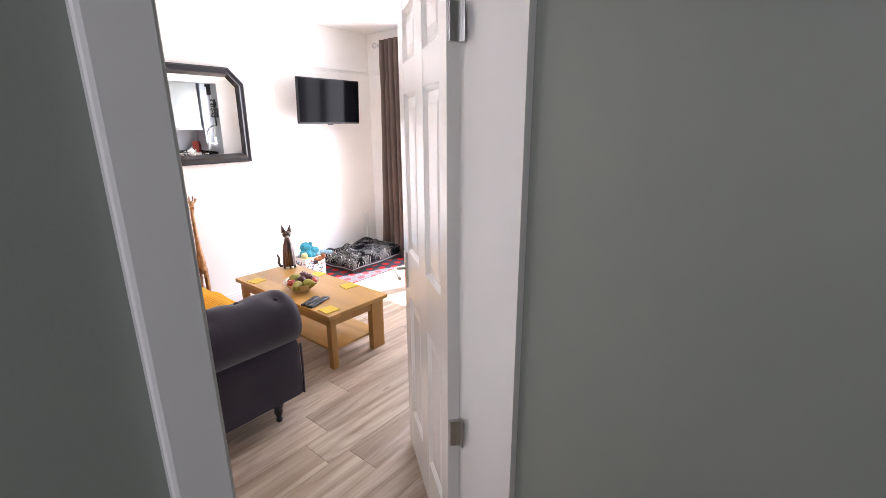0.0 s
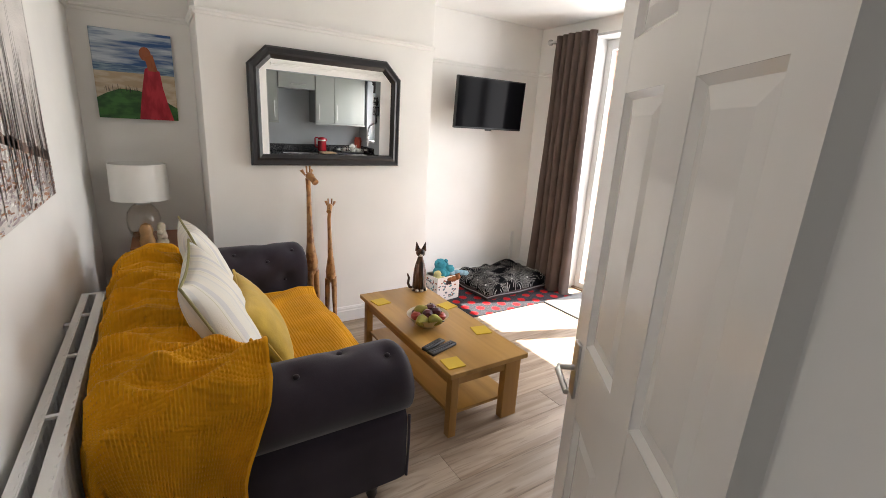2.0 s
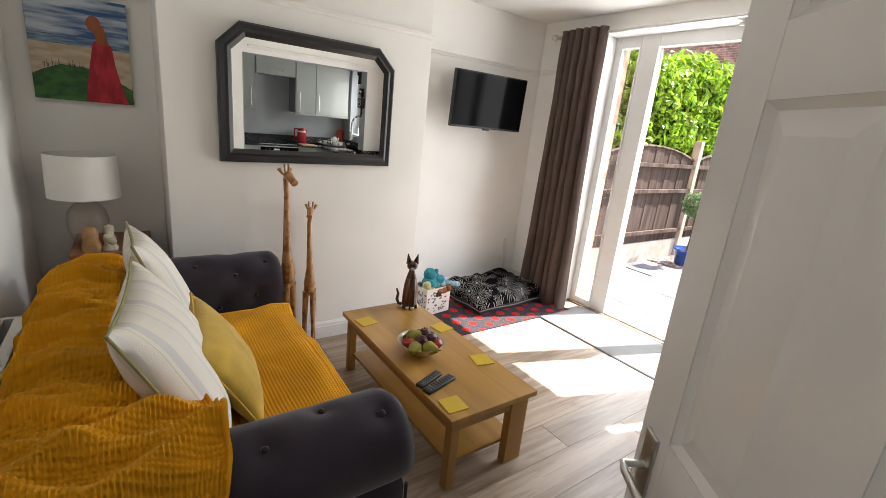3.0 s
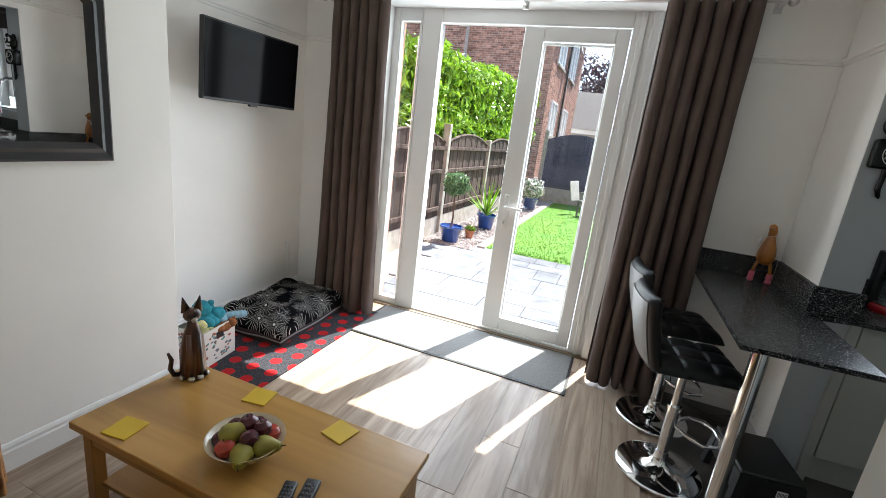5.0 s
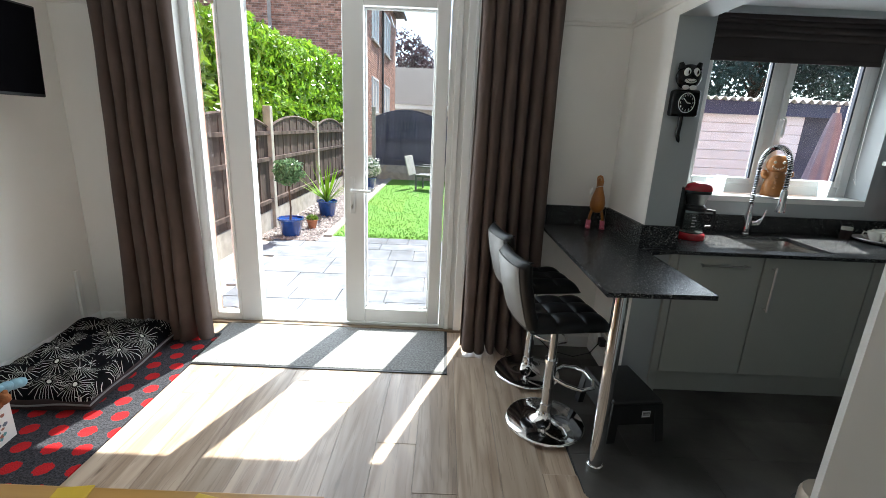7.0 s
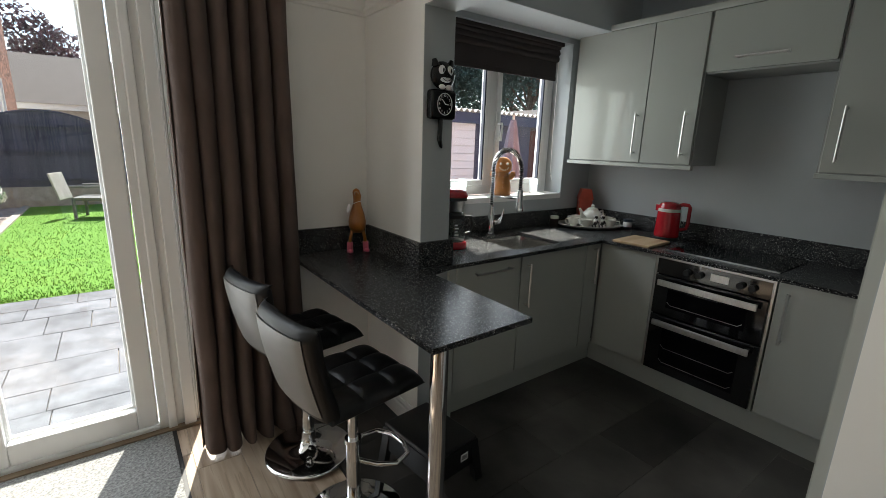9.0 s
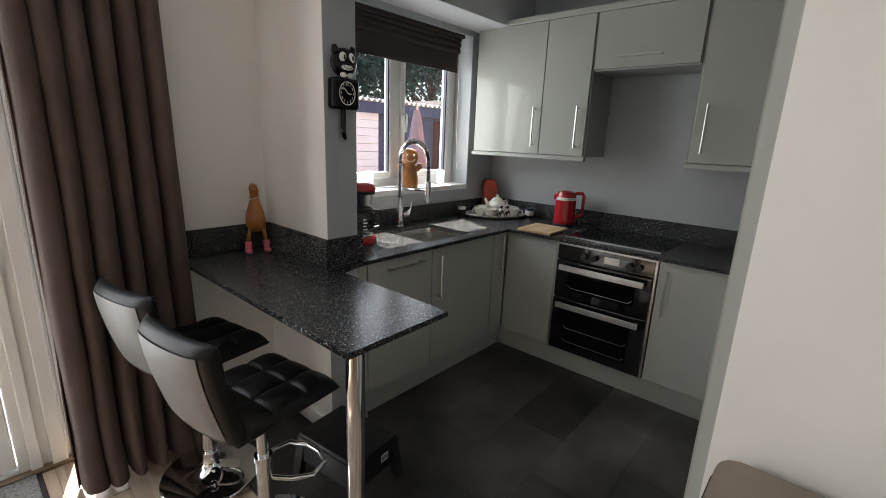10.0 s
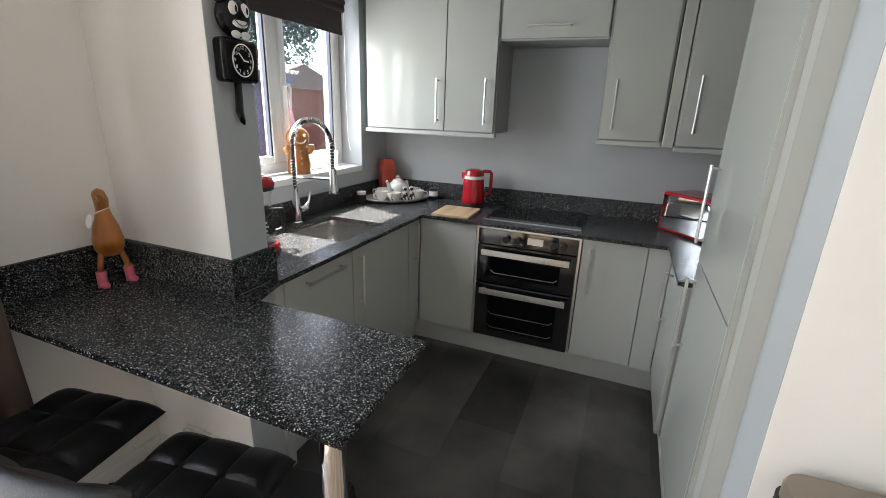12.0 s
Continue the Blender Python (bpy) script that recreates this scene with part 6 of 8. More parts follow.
part("pull_cord", tube([(0.945, 4.11, 2.18), (0.947, 4.112, 1.60), (0.955, 4.11, 1.30), (0.97, 4.10, 1.22), (0.952, 4.105, 1.26)], 0.002, 5), "white", bl)


# ---- things on the worktop and sill ----
def cat_clock():
    o = thing("wall_clock", "black cat-shaped wall clock with a white dial", "clock", Matrix(((1, 0, 0, -0.573), (0, 0, -1, PY1), (0, 1, 0, 1.575), (0, 0, 0, 1))))
    part("body", rounded(-0.068, 0, 0, 0.068, 0.125, 0.05, 0.014, 3), "gloss_black", o, smooth=True)
    bm = bmesh.new()
    ball(bm, (0, 0.185, 0.028), 0.062, 3, (1, 0.95, 0.5))
    for s in (-1, 1):
        cyl(bm, (s * 0.038, 0.222, 0.028), (s * 0.047, 0.250, 0.028), 0.020, 0.009, 10)
    part("head", bm, "gloss_black", o, smooth=True)
    for s in (-1, 1):
        bm = bmesh.new()
        ball(bm, (s * 0.021, 0.203, 0.053), 0.019, 2, (0.95, 1.1, 0.35))
        e = part("eye", bm, "white", o, smooth=True)
        bm = bmesh.new()
        ball(bm, (s * 0.021 + 0.004, 0.203, 0.0595), 0.007, 2, (0.6, 1.5, 0.3))
        part("pupil", bm, "gloss_black", e)
        bm = bmesh.new()
        ball(bm, (s * 0.018, 0.135, 0.052), 0.014, 2, (1.3, 0.8, 0.5))
        part("bow_tie", bm, "white", o)
    bm = bmesh.new()
    ball(bm, (0, 0.166, 0.053), 0.021, 2, (1.45, 0.62, 0.35))
    mz = part("muzzle", bm, "white", o, smooth=True)
    part("smile", tube([(-0.024, 0.171, 0.0605), (-0.012, 0.162, 0.0625), (0, 0.159, 0.063), (0.012, 0.162, 0.0625), (0.024, 0.171, 0.0605)], 0.0014, 5), "gloss_black", mz)
    bm = bmesh.new()
    ball(bm, (0, 0.178, 0.060), 0.006, 2)
    part("nose", bm, "gloss_black", mz)
    ringm = tube([(0.039 * math.cos(a), 0.064 + 0.046 * math.sin(a), 0.0515) for a in [k * math.pi / 12 for k in range(25)]], 0.002, 5)
    dial = part("dial_ring", ringm, "white", o)
    for k in range(12):
        a = radians(90 - 30 * (k + 1))
        cu = bpy.data.curves.new("numeral", "FONT")
        cu.body, cu.size, cu.align_x, cu.align_y, cu.extrude = str(k + 1), 0.0145, "CENTER", "CENTER", 0.0004
        t = new("numeral", cu)
        me = bpy.data.meshes.new_from_object(t)
        bpy.data.objects.remove(t)
        n = new("numeral", me)
        me.materials.append(M["white"])
        n.parent = dial
        n.matrix_local = Matrix.Translation((0.030 * math.cos(a), 0.064 + 0.036 * math.sin(a), 0.0506))
    part("hour_hand", tube([(0, 0.064, 0.054), (0.018, 0.062, 0.054)], 0.0022, 5), "white", o)
    part("minute_hand", tube([(0, 0.064, 0.055), (-0.018, 0.084, 0.055)], 0.0018, 5), "white", o)
    part("tail", tube([(0, 0.01, 0.02), (0.0, -0.04, 0.02), (-0.003, -0.085, 0.02), (0.006, -0.115, 0.02), (0.012, -0.125, 0.02)], 0.01, 8, taper=[0.011, 0.011, 0.012, 0.009, 0.003]), "gloss_black", o, smooth=True)


cat_clock()


def duck():
    bm = lathe([(0.0, 0.100), (0.025, 0.106), (0.044, 0.132), (0.046, 0.165), (0.038, 0.205), (0.025, 0.245), (0.017, 0.28), (0.0, 0.285)], 20)
    tube([(0, 0, 0.27), (0.0, -0.004, 0.30), (-0.006, -0.006, 0.325), (-0.012, -0.006, 0.335)], 0.018, 12, bm, taper=[0.020, 0.0215, 0.019, 0.010])
    tube([(-0.005, -0.008, 0.318), (-0.012, -0.04, 0.312), (-0.014, -0.055, 0.31)], 0.01, 8, bm, taper=[0.014, 0.010, 0.007])
    for s in (-1, 1):
        tube([(s * 0.028, 0, 0.12), (s * 0.038, -0.004, 0.08), (s * 0.042, -0.006, 0.05)], 0.009, 8, bm)
        tube([(s * 0.042, -0.006, 0.055), (s * 0.043, -0.008, 0.02), (s * 0.043, -0.012, 0.0)], 0.015, 10, bm, taper=[0.016, 0.015, 0.018])
        ball(bm, (s * 0.044, -0.028, 0.010), 0.018, 2, (0.8, 1.3, 0.6))
    w = wood("duck_wood", (0.24, 0.075, 0.010), (0.42, 0.155, 0.024), 0.35, "Z", 10, coat=0.3, rand=0)
    pink = mat("pink_painted_boots", (0.55, 0.10, 0.16), 0.4)
    two_tone("duck_figurine", bm, [w, pink], lambda c: 1 if c.z < 0.053 else 0, pose(-0.765, 3.935, WT, 0, 0, -12), "wooden duck figure in pink boots on the breakfast bar", "figurine")


duck()
tg = thing("swing_tag", "white oval paper tag hung on the wooden duck", "tag", pose(-0.765, 3.935, WT, 0, 0, -12))
part("string", tube([(0.026 * math.cos(a), 0.026 * math.sin(a) - 0.002 , 0.262 - 0.012 * math.sin(a - 0.6)) for a in [k * math.pi / 8 for k in range(17)]], 0.0015, 5), "white", tg)
part("card", lathe([(0.0, 0), (0.016, 0), (0.016, 0.0012), (0.0, 0.0012)], 20), "white", tg, m=pose(-0.050, -0.026, 0.238, 74, 0, -65) @ Matrix.Diagonal((0.8, 1.45, 1, 1)))


def gingerbread():
    bm = bmesh.new()
    ball(bm, (0, 0, 0.205), 0.068, 3, (1, 0.75, 0.95))
    b2 = lathe([(0.062, 0), (0.07, 0.01), (0.066, 0.06), (0.055, 0.12), (0.045, 0.16), (0, 0.17)], 24, bm=bm)
    for v in bm.verts:
        v.co.y *= 0.85
    for s in (-1, 1):
        tube([(s * 0.040, 0, 0.125), (s * 0.060, -0.012, 0.13), (s * 0.072, -0.022, 0.15), (s * 0.072, -0.022, 0.168)], 0.02, 10, bm, taper=[0.022, 0.023, 0.022, 0.015])
    cream = mat("cream_icing", (0.75, 0.68, 0.55), 0.5)
    brown = mat("gingerbread_glaze", (0.42, 0.17, 0.045), 0.4, var=0.25, scale=10, coat=0.3)
    for s in (-1, 1):
        ball(bm, (s * 0.024, -0.049, 0.222), 0.010, 2)
    for k in range(7):
        a = radians(200 + k * 23)
        ball(bm, (0.032 * math.cos(a), -0.052, 0.205 + 0.026 * math.sin(a)), 0.005, 1)
    for z in (0.06, 0.095, 0.13):
        ball(bm, (0, -0.058 + 0.06 * (z - 0.06), z), 0.009, 1)
    two_tone("biscuit_jar", bm, [brown, cream], lambda c: 1 if (c.y < -0.047 and (c.z > 0.17 and (abs(c.x) < 0.04))) and ((c.x ** 2 + (c.z - 0.205) ** 2) ** 0.5 < 0.040) and c.y < -0.0515 else 0, pose(0.445, 4.112, WZ0 + 0.02, 0, 0, -32), "gingerbread-man shaped brown ceramic biscuit jar on the sill", "jar")


gingerbread()


def cut_glass():
    """Pressed glass whose facets scatter the daylight behind them."""
    m = glass_mat("pressed_glass", (0.96, 0.99, 1.0), 0.12, 0.95)
    n, l = m.node_tree.nodes, m.node_tree.links
    d, mx, tr = n.new("ShaderNodeBsdfDiffuse"), n.new("ShaderNodeMixShader"), n.new("ShaderNodeBsdfTranslucent")
    d2 = n.new("ShaderNodeMixShader")
    for k in (d, tr):
        k.inputs["Color"].default_value = (0.85, 0.9, 0.92, 1)
    l.new(d.outputs[0], d2.inputs[1])
    l.new(tr.outputs[0], d2.inputs[2])
    mx.inputs[0].default_value = 0.24
    l.new(n["Mix Shader"].outputs[0], mx.inputs[1])
    l.new(d2.outputs[0], mx.inputs[2])
    l.new(mx.outputs[0], n["Material Output"].inputs["Surface"])
    return m


M["cut_glass"] = cut_glass()


def tumbler(x, y, z, r, h, label):
    bm = lathe([(r * 0.8, 0), (r * 0.82, 0.004), (r, h), (r - 0.003, h), (r * 0.78, 0.012), (0, 0.012)], 20)
    o = part("glass", bm, "cut_glass", None, smooth=True)
    o.matrix_world = pose(x, y, z)
    o.visible_shadow = False
    tagged(o, label, "glass", "glasses on the sill")


tumbler(0.785, 4.12, WZ0 + 0.02, 0.035, 0.11, "clear glass tumbler on the kitchen sill")
tumbler(0.02, 4.10, WZ0 + 0.02, 0.035, 0.10, "clear glass tumbler on the kitchen sill")
tumbler(0.10, 4.13, WZ0 + 0.02, 0.032, 0.12, "clear glass tumbler on the kitchen sill")

cf = thing("coffee_maker", "red and black filter coffee maker with glass jug", "coffee maker", pose(-0.235, 3.80, WT, 0, 0, -10))
part("base", lathe([(0.078, 0), (0.080, 0.006), (0.078, 0.030), (0.070, 0.038), (0.0, 0.039)], 32, (0, -0.03, 0)), "red_plastic", cf, smooth=50)
part("hot_plate", lathe([(0.062, 0.0385), (0.062, 0.044), (0.0, 0.044)], 28, (0, -0.03, 0)), "black_plastic", cf, smooth=50)
part("column", rounded(-0.085, -0.005, 0.0, -0.035, 0.075, 0.30, 0.012, 3), "black_plastic", cf, smooth=True)
part("filter_holder", lathe([(0.042, 0.205), (0.046, 0.212), (0.062, 0.268), (0.066, 0.272), (0.0, 0.274)], 32, (0, -0.03, 0)), "brushed", cf, "steel filter holder", smooth=50)
part("collar", lathe([(0.070, 0.272), (0.072, 0.278), (0.071, 0.290), (0.0, 0.291)], 32, (0, -0.03, 0)), "black_plastic", cf, smooth=50)
part("lid", lathe([(0.074, 0.290), (0.075, 0.300), (0.066, 0.322), (0.040, 0.336), (0.0, 0.339)], 32, (0, -0.03, 0)), "red_plastic", cf, smooth=50)
jug = part("jug", lathe([(0.055, 0.045), (0.064, 0.055), (0.066, 0.10), (0.060, 0.15), (0.056, 0.175), (0.054, 0.175), (0.058, 0.15), (0.0635, 0.10), (0.061, 0.058), (0, 0.050)], 28, (0, -0.03, 0)), "clear_glass", cf, smooth=True)
part("jug_handle", tube([(0.052, -0.045, 0.178), (0.098, -0.055, 0.176), (0.108, -0.056, 0.13), (0.098, -0.055, 0.085), (0.066, -0.048, 0.078)], 0.009, 8), "black_plastic", jug, smooth=True)
part("jug_lid", lathe([(0.060, 0.172), (0.061, 0.190), (0.05, 0.202), (0, 0.204)], 28, (0, -0.03, 0)), "black_plastic", jug, smooth=True)
for k in range(4):
    part("printed_mark", boxes((-0.028, -0.0965, 0.080 + k * 0.018, -0.004 - 0.006 * (k % 2), -0.0955, 0.087 + k * 0.018)), "white", jug)

kt = thing("kettle", "red jug kettle with a pale printed band on the worktop", "kettle", pose(1.19, 3.265, WT, 0, 0, -62) @ Matrix.Diagonal((0.9, 0.9, 0.94, 1)))
part("base", lathe([(0.088, 0), (0.09, 0.006), (0.086, 0.018), (0.0, 0.018)], 32), "black_plastic", kt, smooth=True)
part("body", lathe([(0.084, 0.019), (0.088, 0.028), (0.085, 0.06), (0.078, 0.20), (0.074, 0.238), (0.070, 0.244)], 36), "red_plastic", kt, smooth=True)
part("lid", lathe([(0.071, 0.243), (0.066, 0.256), (0.04, 0.266), (0.0, 0.268)], 32), "red_plastic", kt, smooth=True)
part("band", lathe([(0.0776, 0.198), (0.0785, 0.199), (0.0768, 0.219), (0.0758, 0.220)], 32), "china", kt, "pale printed band", smooth=True)
part("handle", tube([(0.055, 0, 0.243), (0.085, 0, 0.252), (0.122, 0, 0.250), (0.133, 0, 0.235), (0.132, 0, 0.12), (0.125, 0, 0.085), (0.085, 0, 0.072)], 0.013, 10), "red_plastic", kt, smooth=True)
part("water_gauge", rounded(0.080, -0.007, 0.09, 0.0845, 0.007, 0.20, 0.003), "china", kt)
part("spout", prism([(-0.062, -0.03), (-0.062, 0.03), (-0.096, 0.0)], 0.045, Matrix.Translation((0, 0, 0.198))), "red_plastic", kt, bevel=0.004)

cbd = part("chopping_board", rounded(-0.14, -0.12, 0, 0.14, 0.12, 0.016, 0.004), wood("pale_board_wood", (0.46, 0.30, 0.16), (0.62, 0.46, 0.28), 0.5, "X", 12, rand=0), None)
cbd.matrix_world = pose(0.905, 3.275, WT, 0, 0, 3)
tagged(cbd, "pale wooden chopping board lying on the worktop", "chopping board")

tray = thing("tea_tray", "oval pewter tray holding a tea set", "tray", pose(1.085, 3.80, WT, 0, 0, -38) @ Matrix.Diagonal((1.22, 1.22, 1.22, 1)))
tb = lathe([(0.17, 0.004), (0.19, 0.012), (0.20, 0.02), (0.198, 0.022), (0.186, 0.014), (0.165, 0.008), (0.0, 0.008)], 36)
tb.transform(Matrix.Diagonal((1.0, 0.68, 1, 1)))
part("dish", tb, mat("pale_pewter", (0.58, 0.57, 0.55), 0.32, 0.35, var=0.1, scale=30), tray, smooth=True)
TR = pose(1.085, 3.80, WT + 0.0105, 0, 0, -38) @ Matrix.Diagonal((1.25, 1.25, 1.25, 1))
tp = thing("teapot", "white china teapot on the tray", "teapot", TR @ pose(0.02, 0.03, 0, 0, 0, 30))
part("body", lathe([(0.035, 0), (0.05, 0.01), (0.062, 0.04), (0.055, 0.075), (0.035, 0.092), (0.0, 0.094)], 28), "china", tp, smooth=True)
part("lid", lathe([(0.036, 0.091), (0.03, 0.102), (0.008, 0.11), (0.012, 0.12), (0, 0.128)], 20), "china", tp, smooth=True)
part("spout", tube([(-0.05, 0, 0.035), (-0.08, 0, 0.055), (-0.095, 0, 0.09), (-0.108, 0, 0.105)], 0.012, 10, taper=[0.018, 0.012, 0.009, 0.007]), "china", tp, smooth=True)
part("handle", tube([(0.05, 0, 0.075), (0.085, 0, 0.085), (0.098, 0, 0.055), (0.08, 0, 0.03), (0.057, 0, 0.028)], 0.006, 8), "china", tp, smooth=True)
for px_, py_, a in ((-0.10, -0.02, 200), (-0.06, 0.06, 150), (0.11, 0.03, 10), (0.10, -0.055, -30), (-0.05, -0.075, 230)):
    cup = thing("tea_cup", "white china tea cup on the tray", "cup", TR @ pose(px_, py_, 0, 0, 0, a), "tea cups on the tray")
    part("bowl", lathe([(0.02, 0), (0.022, 0.006), (0.036, 0.03), (0.040, 0.05), (0.038, 0.05), (0.034, 0.03), (0.018, 0.01), (0, 0.009)], 22), "china", cup, smooth=True)
    part("handle", tube([(0.037, 0, 0.043), (0.056, 0, 0.044), (0.06, 0, 0.028), (0.048, 0, 0.015), (0.032, 0, 0.016)], 0.0035, 6), "china", cup, smooth=True)
M["spot"] = mat("black_and_white_glaze", (0.5, 0.5, 0.48), 0.25, scale=45)
r_ = M["spot"].node_tree.nodes["Color Ramp"].color_ramp
r_.elements[0].color, r_.elements[1].color, r_.elements[0].position, r_.elements[1].position = (0.02, 0.02, 0.02, 1), (0.72, 0.70, 0.66, 1), 0.46, 0.50
for dx in (0.015, 0.055):
    ck = part("cruet", lathe([(0.018, 0), (0.022, 0.015), (0.018, 0.04), (0.010, 0.05), (0.015, 0.062), (0.012, 0.075), (0, 0.08)], 18), "spot", None, smooth=True)
    ck.matrix_world = TR @ pose(dx, -0.07, 0)
    tagged(ck, "small black and white china cruet on the tray", "cruet", "cruet pair")
M["red_tin"] = mat("red_house_tin", (0.45, 0.07, 0.04), 0.45, var=0.15, scale=20)
tin = thing("house_tin", "red house-shaped tin standing in the corner", "tin", pose(1.215, 3.955, WT, 0, 0, -40) @ Matrix.Diagonal((1.15, 1.1, 1.45, 1)))
part("walls", rounded(-0.045, -0.035, 0, 0.045, 0.035, 0.13, 0.003, 1), "red_tin", tin)
part("roof", prism([(-0.05, 0.13), (0.05, 0.13), (0.03, 0.185), (-0.03, 0.185)], 0.08, pose(0, 0.04, 0, 90, 0, 0)), "red_tin", tin)
part("door", boxes((-0.012, -0.037, 0.0, 0.012, -0.034, 0.05)), "brown_bed", tin)
part("round_window", lathe([(0.010, 0), (0.010, 0.003), (0, 0.003)], 16), "brown_bed", tin, m=pose(0, -0.034, 0.15, 90, 0, 0))
jr = thing("storage_jar", "small dark jar with a pale lid by the tray", "jar", pose(0.865, 3.955, WT))
part("body", lathe([(0.03, 0), (0.032, 0.005), (0.032, 0.05), (0.028, 0.058), (0, 0.058)], 20), "brown_bed", jr, smooth=True)
part("lid", lathe([(0.031, 0.058), (0.031, 0.078), (0, 0.08)], 20), "china", jr, smooth=True)
jr = thing("storage_jar", "dark blue jar with a pale label", "jar", pose(1.27, 3.60, WT))
part("body", lathe([(0.03, 0), (0.032, 0.004), (0.032, 0.075), (0, 0.077)], 20), mat("navy_jar", (0.02, 0.03, 0.05), 0.35), jr, smooth=True)
part("label", lathe([(0.0325, 0.02), (0.0328, 0.021), (0.0328, 0.055), (0.0325, 0.056)], 20), "white", jr, smooth=True)
bb = thing("bread_bin", "red-edged bread bin with mirrored front in the corner", "bread bin", pose(0.985, 1.965, WT, 0, 0, 42))
part("box", rounded(-0.20, -0.24, 0.004, 0.20, 0, 0.225, 0.012), "red_plastic", bb)
part("mirror_front", boxes((-0.185, 0.0005, 0.02, 0.185, 0.004, 0.21)), "mirror", bb, "mirrored front panel")
part("handle", boxes((-0.05, 0.004, 0.11, 0.05, 0.02, 0.12)), "black_plastic", bb)


# ---- bar stools ----
def bar_stool(at):
    s = thing("bar_stool", "black leatherette bar stool on a chrome pedestal", "stool", at, "stools at the breakfast bar")
    part("base_disc", lathe([(0.205, 0.0), (0.205, 0.006), (0.195, 0.012), (0.12, 0.026), (0.05, 0.042), (0.034, 0.07), (0.031, 0.11), (0.0, 0.11)], 48), "chrome", s, "domed chrome base", smooth=60)
    bm = bmesh.new()
    cyl(bm, (0, 0, 0.10), (0, 0, 0.36), 0.028, seg=28)
    cyl(bm, (0, 0, 0.36), (0, 0, 0.585), 0.020, seg=28)
    cyl(bm, (0, 0, 0.345), (0, 0, 0.365), 0.032, seg=28)
    part("gas_lift", bm, "chrome", s, smooth=True)
    part("footrest", tube([(0.02, 0.012, 0.26), (0.06, 0.07, 0.255), (0.12, 0.115, 0.25), (0.19, 0.10, 0.25), (0.22, 0.04, 0.25), (0.22, -0.04, 0.25), (0.19, -0.10, 0.25), (0.12, -0.115, 0.25), (0.06, -0.07, 0.255), (0.02, -0.012, 0.26)], 0.010, 10), "chrome", s, "chrome footrest hoop", smooth=True)
    part("lever", tube([(0, 0.02, 0.575), (0.02, 0.12, 0.57), (0.05, 0.19, 0.535)], 0.005, 8), "chrome", s, smooth=True)
    part("under_plate", boxes((-0.10, -0.10, 0.58, 0.10, 0.10, 0.592)), "black_plastic", s)
    n = 48

    def seat(u, v):
        a, b = 2 * u - 1, 2 * v - 1
        e = (1 - abs(a) ** 8) ** 0.5 * (1 - abs(b) ** 8) ** 0.5
        q = 0.017 * abs(math.sin(3 * math.pi * u)) ** 0.4 * abs(math.sin(3 * math.pi * v)) ** 0.4
        return (a * 0.198, b * 0.185, 0.60 + (0.040 + q) * e)
    bm = sheet(seat, n, n)
    g = bmesh.ops.extrude_face_region(bm, geom=bm.faces[:])
    for v in [w for w in g["geom"] if isinstance(w, bmesh.types.BMVert)]:
        v.co.z = 0.592
        v.co.x *= 0.96
        v.co.y *= 0.96
    bmesh.ops.recalc_face_normals(bm, faces=bm.faces[:])
    part("seat", bm, "leatherette", s, "quilted black leatherette seat", smooth=60)

    def back(off):
        def f(u, v):
            b = 2 * v - 1
            e = (1 - abs(b) ** 8) ** 0.5
            t = u
            x = -0.185 - 0.05 * math.sin(t * math.pi / 2) - 0.018 * t
            z = 0.60 + 0.33 * t
            q = 0.011 * abs(math.sin(3 * math.pi * t)) ** 0.45 * abs(math.sin(3 * math.pi * v)) ** 0.45
            return (x + (off + q) * e * min(1, (1 - t) * 12 + 0.15) - 0.02 * b * b * -1.0, b * 0.182, z)
        return f
    bm = sheet(back(0.022), n, n)
    g = bmesh.ops.extrude_face_region(bm, geom=bm.faces[:])
    for v in [w for w in g["geom"] if isinstance(w, bmesh.types.BMVert)]:
        t = (v.co.z - 0.60) / 0.33
        v.co.x = -0.185 - 0.05 * math.sin(t * math.pi / 2) - 0.018 * t - 0.036 * min(1.0, max(0.0, 1 - t) * 10) ** 0.5 + 0.02 * (v.co.y / 0.182) ** 2 + 0.02 * (abs(v.co.y) / 0.182) ** 10
    bmesh.ops.recalc_face_normals(bm, faces=bm.faces[:])
    part("backrest", bm, "leatherette", s, "quilted black leatherette backrest", smooth=60)

    def rear(u, v):
        t, b = 0.05 + 0.85 * u, (2 * v - 1) * 0.84
        return (-0.185 - 0.05 * math.sin(t * math.pi / 2) - 0.018 * t - 0.040 + 0.02 * b * b + 0.02 * abs(b) ** 10 - 0.003 * (1 - abs(2 * v - 1) ** 6) * (1 - abs(2 * u - 1) ** 6), b * 0.182, 0.60 + 0.33 * t)
    part("back_panel", sheet(rear, 16, 16, 0.002), "grey_leatherette", s, "smooth grey rear panel", smooth=60)
    return s


M["grey_leatherette"] = mat("grey_leatherette", (0.135, 0.13, 0.125), 0.42, var=0.1, scale=9, bump=0.1, bscale=260)
st = bar_stool(pose(-1.158, 3.17, 0.004, 0, 0, 9))
copy_thing(st, pose(-1.166, 3.66, 0.004, 0, 0, 10))


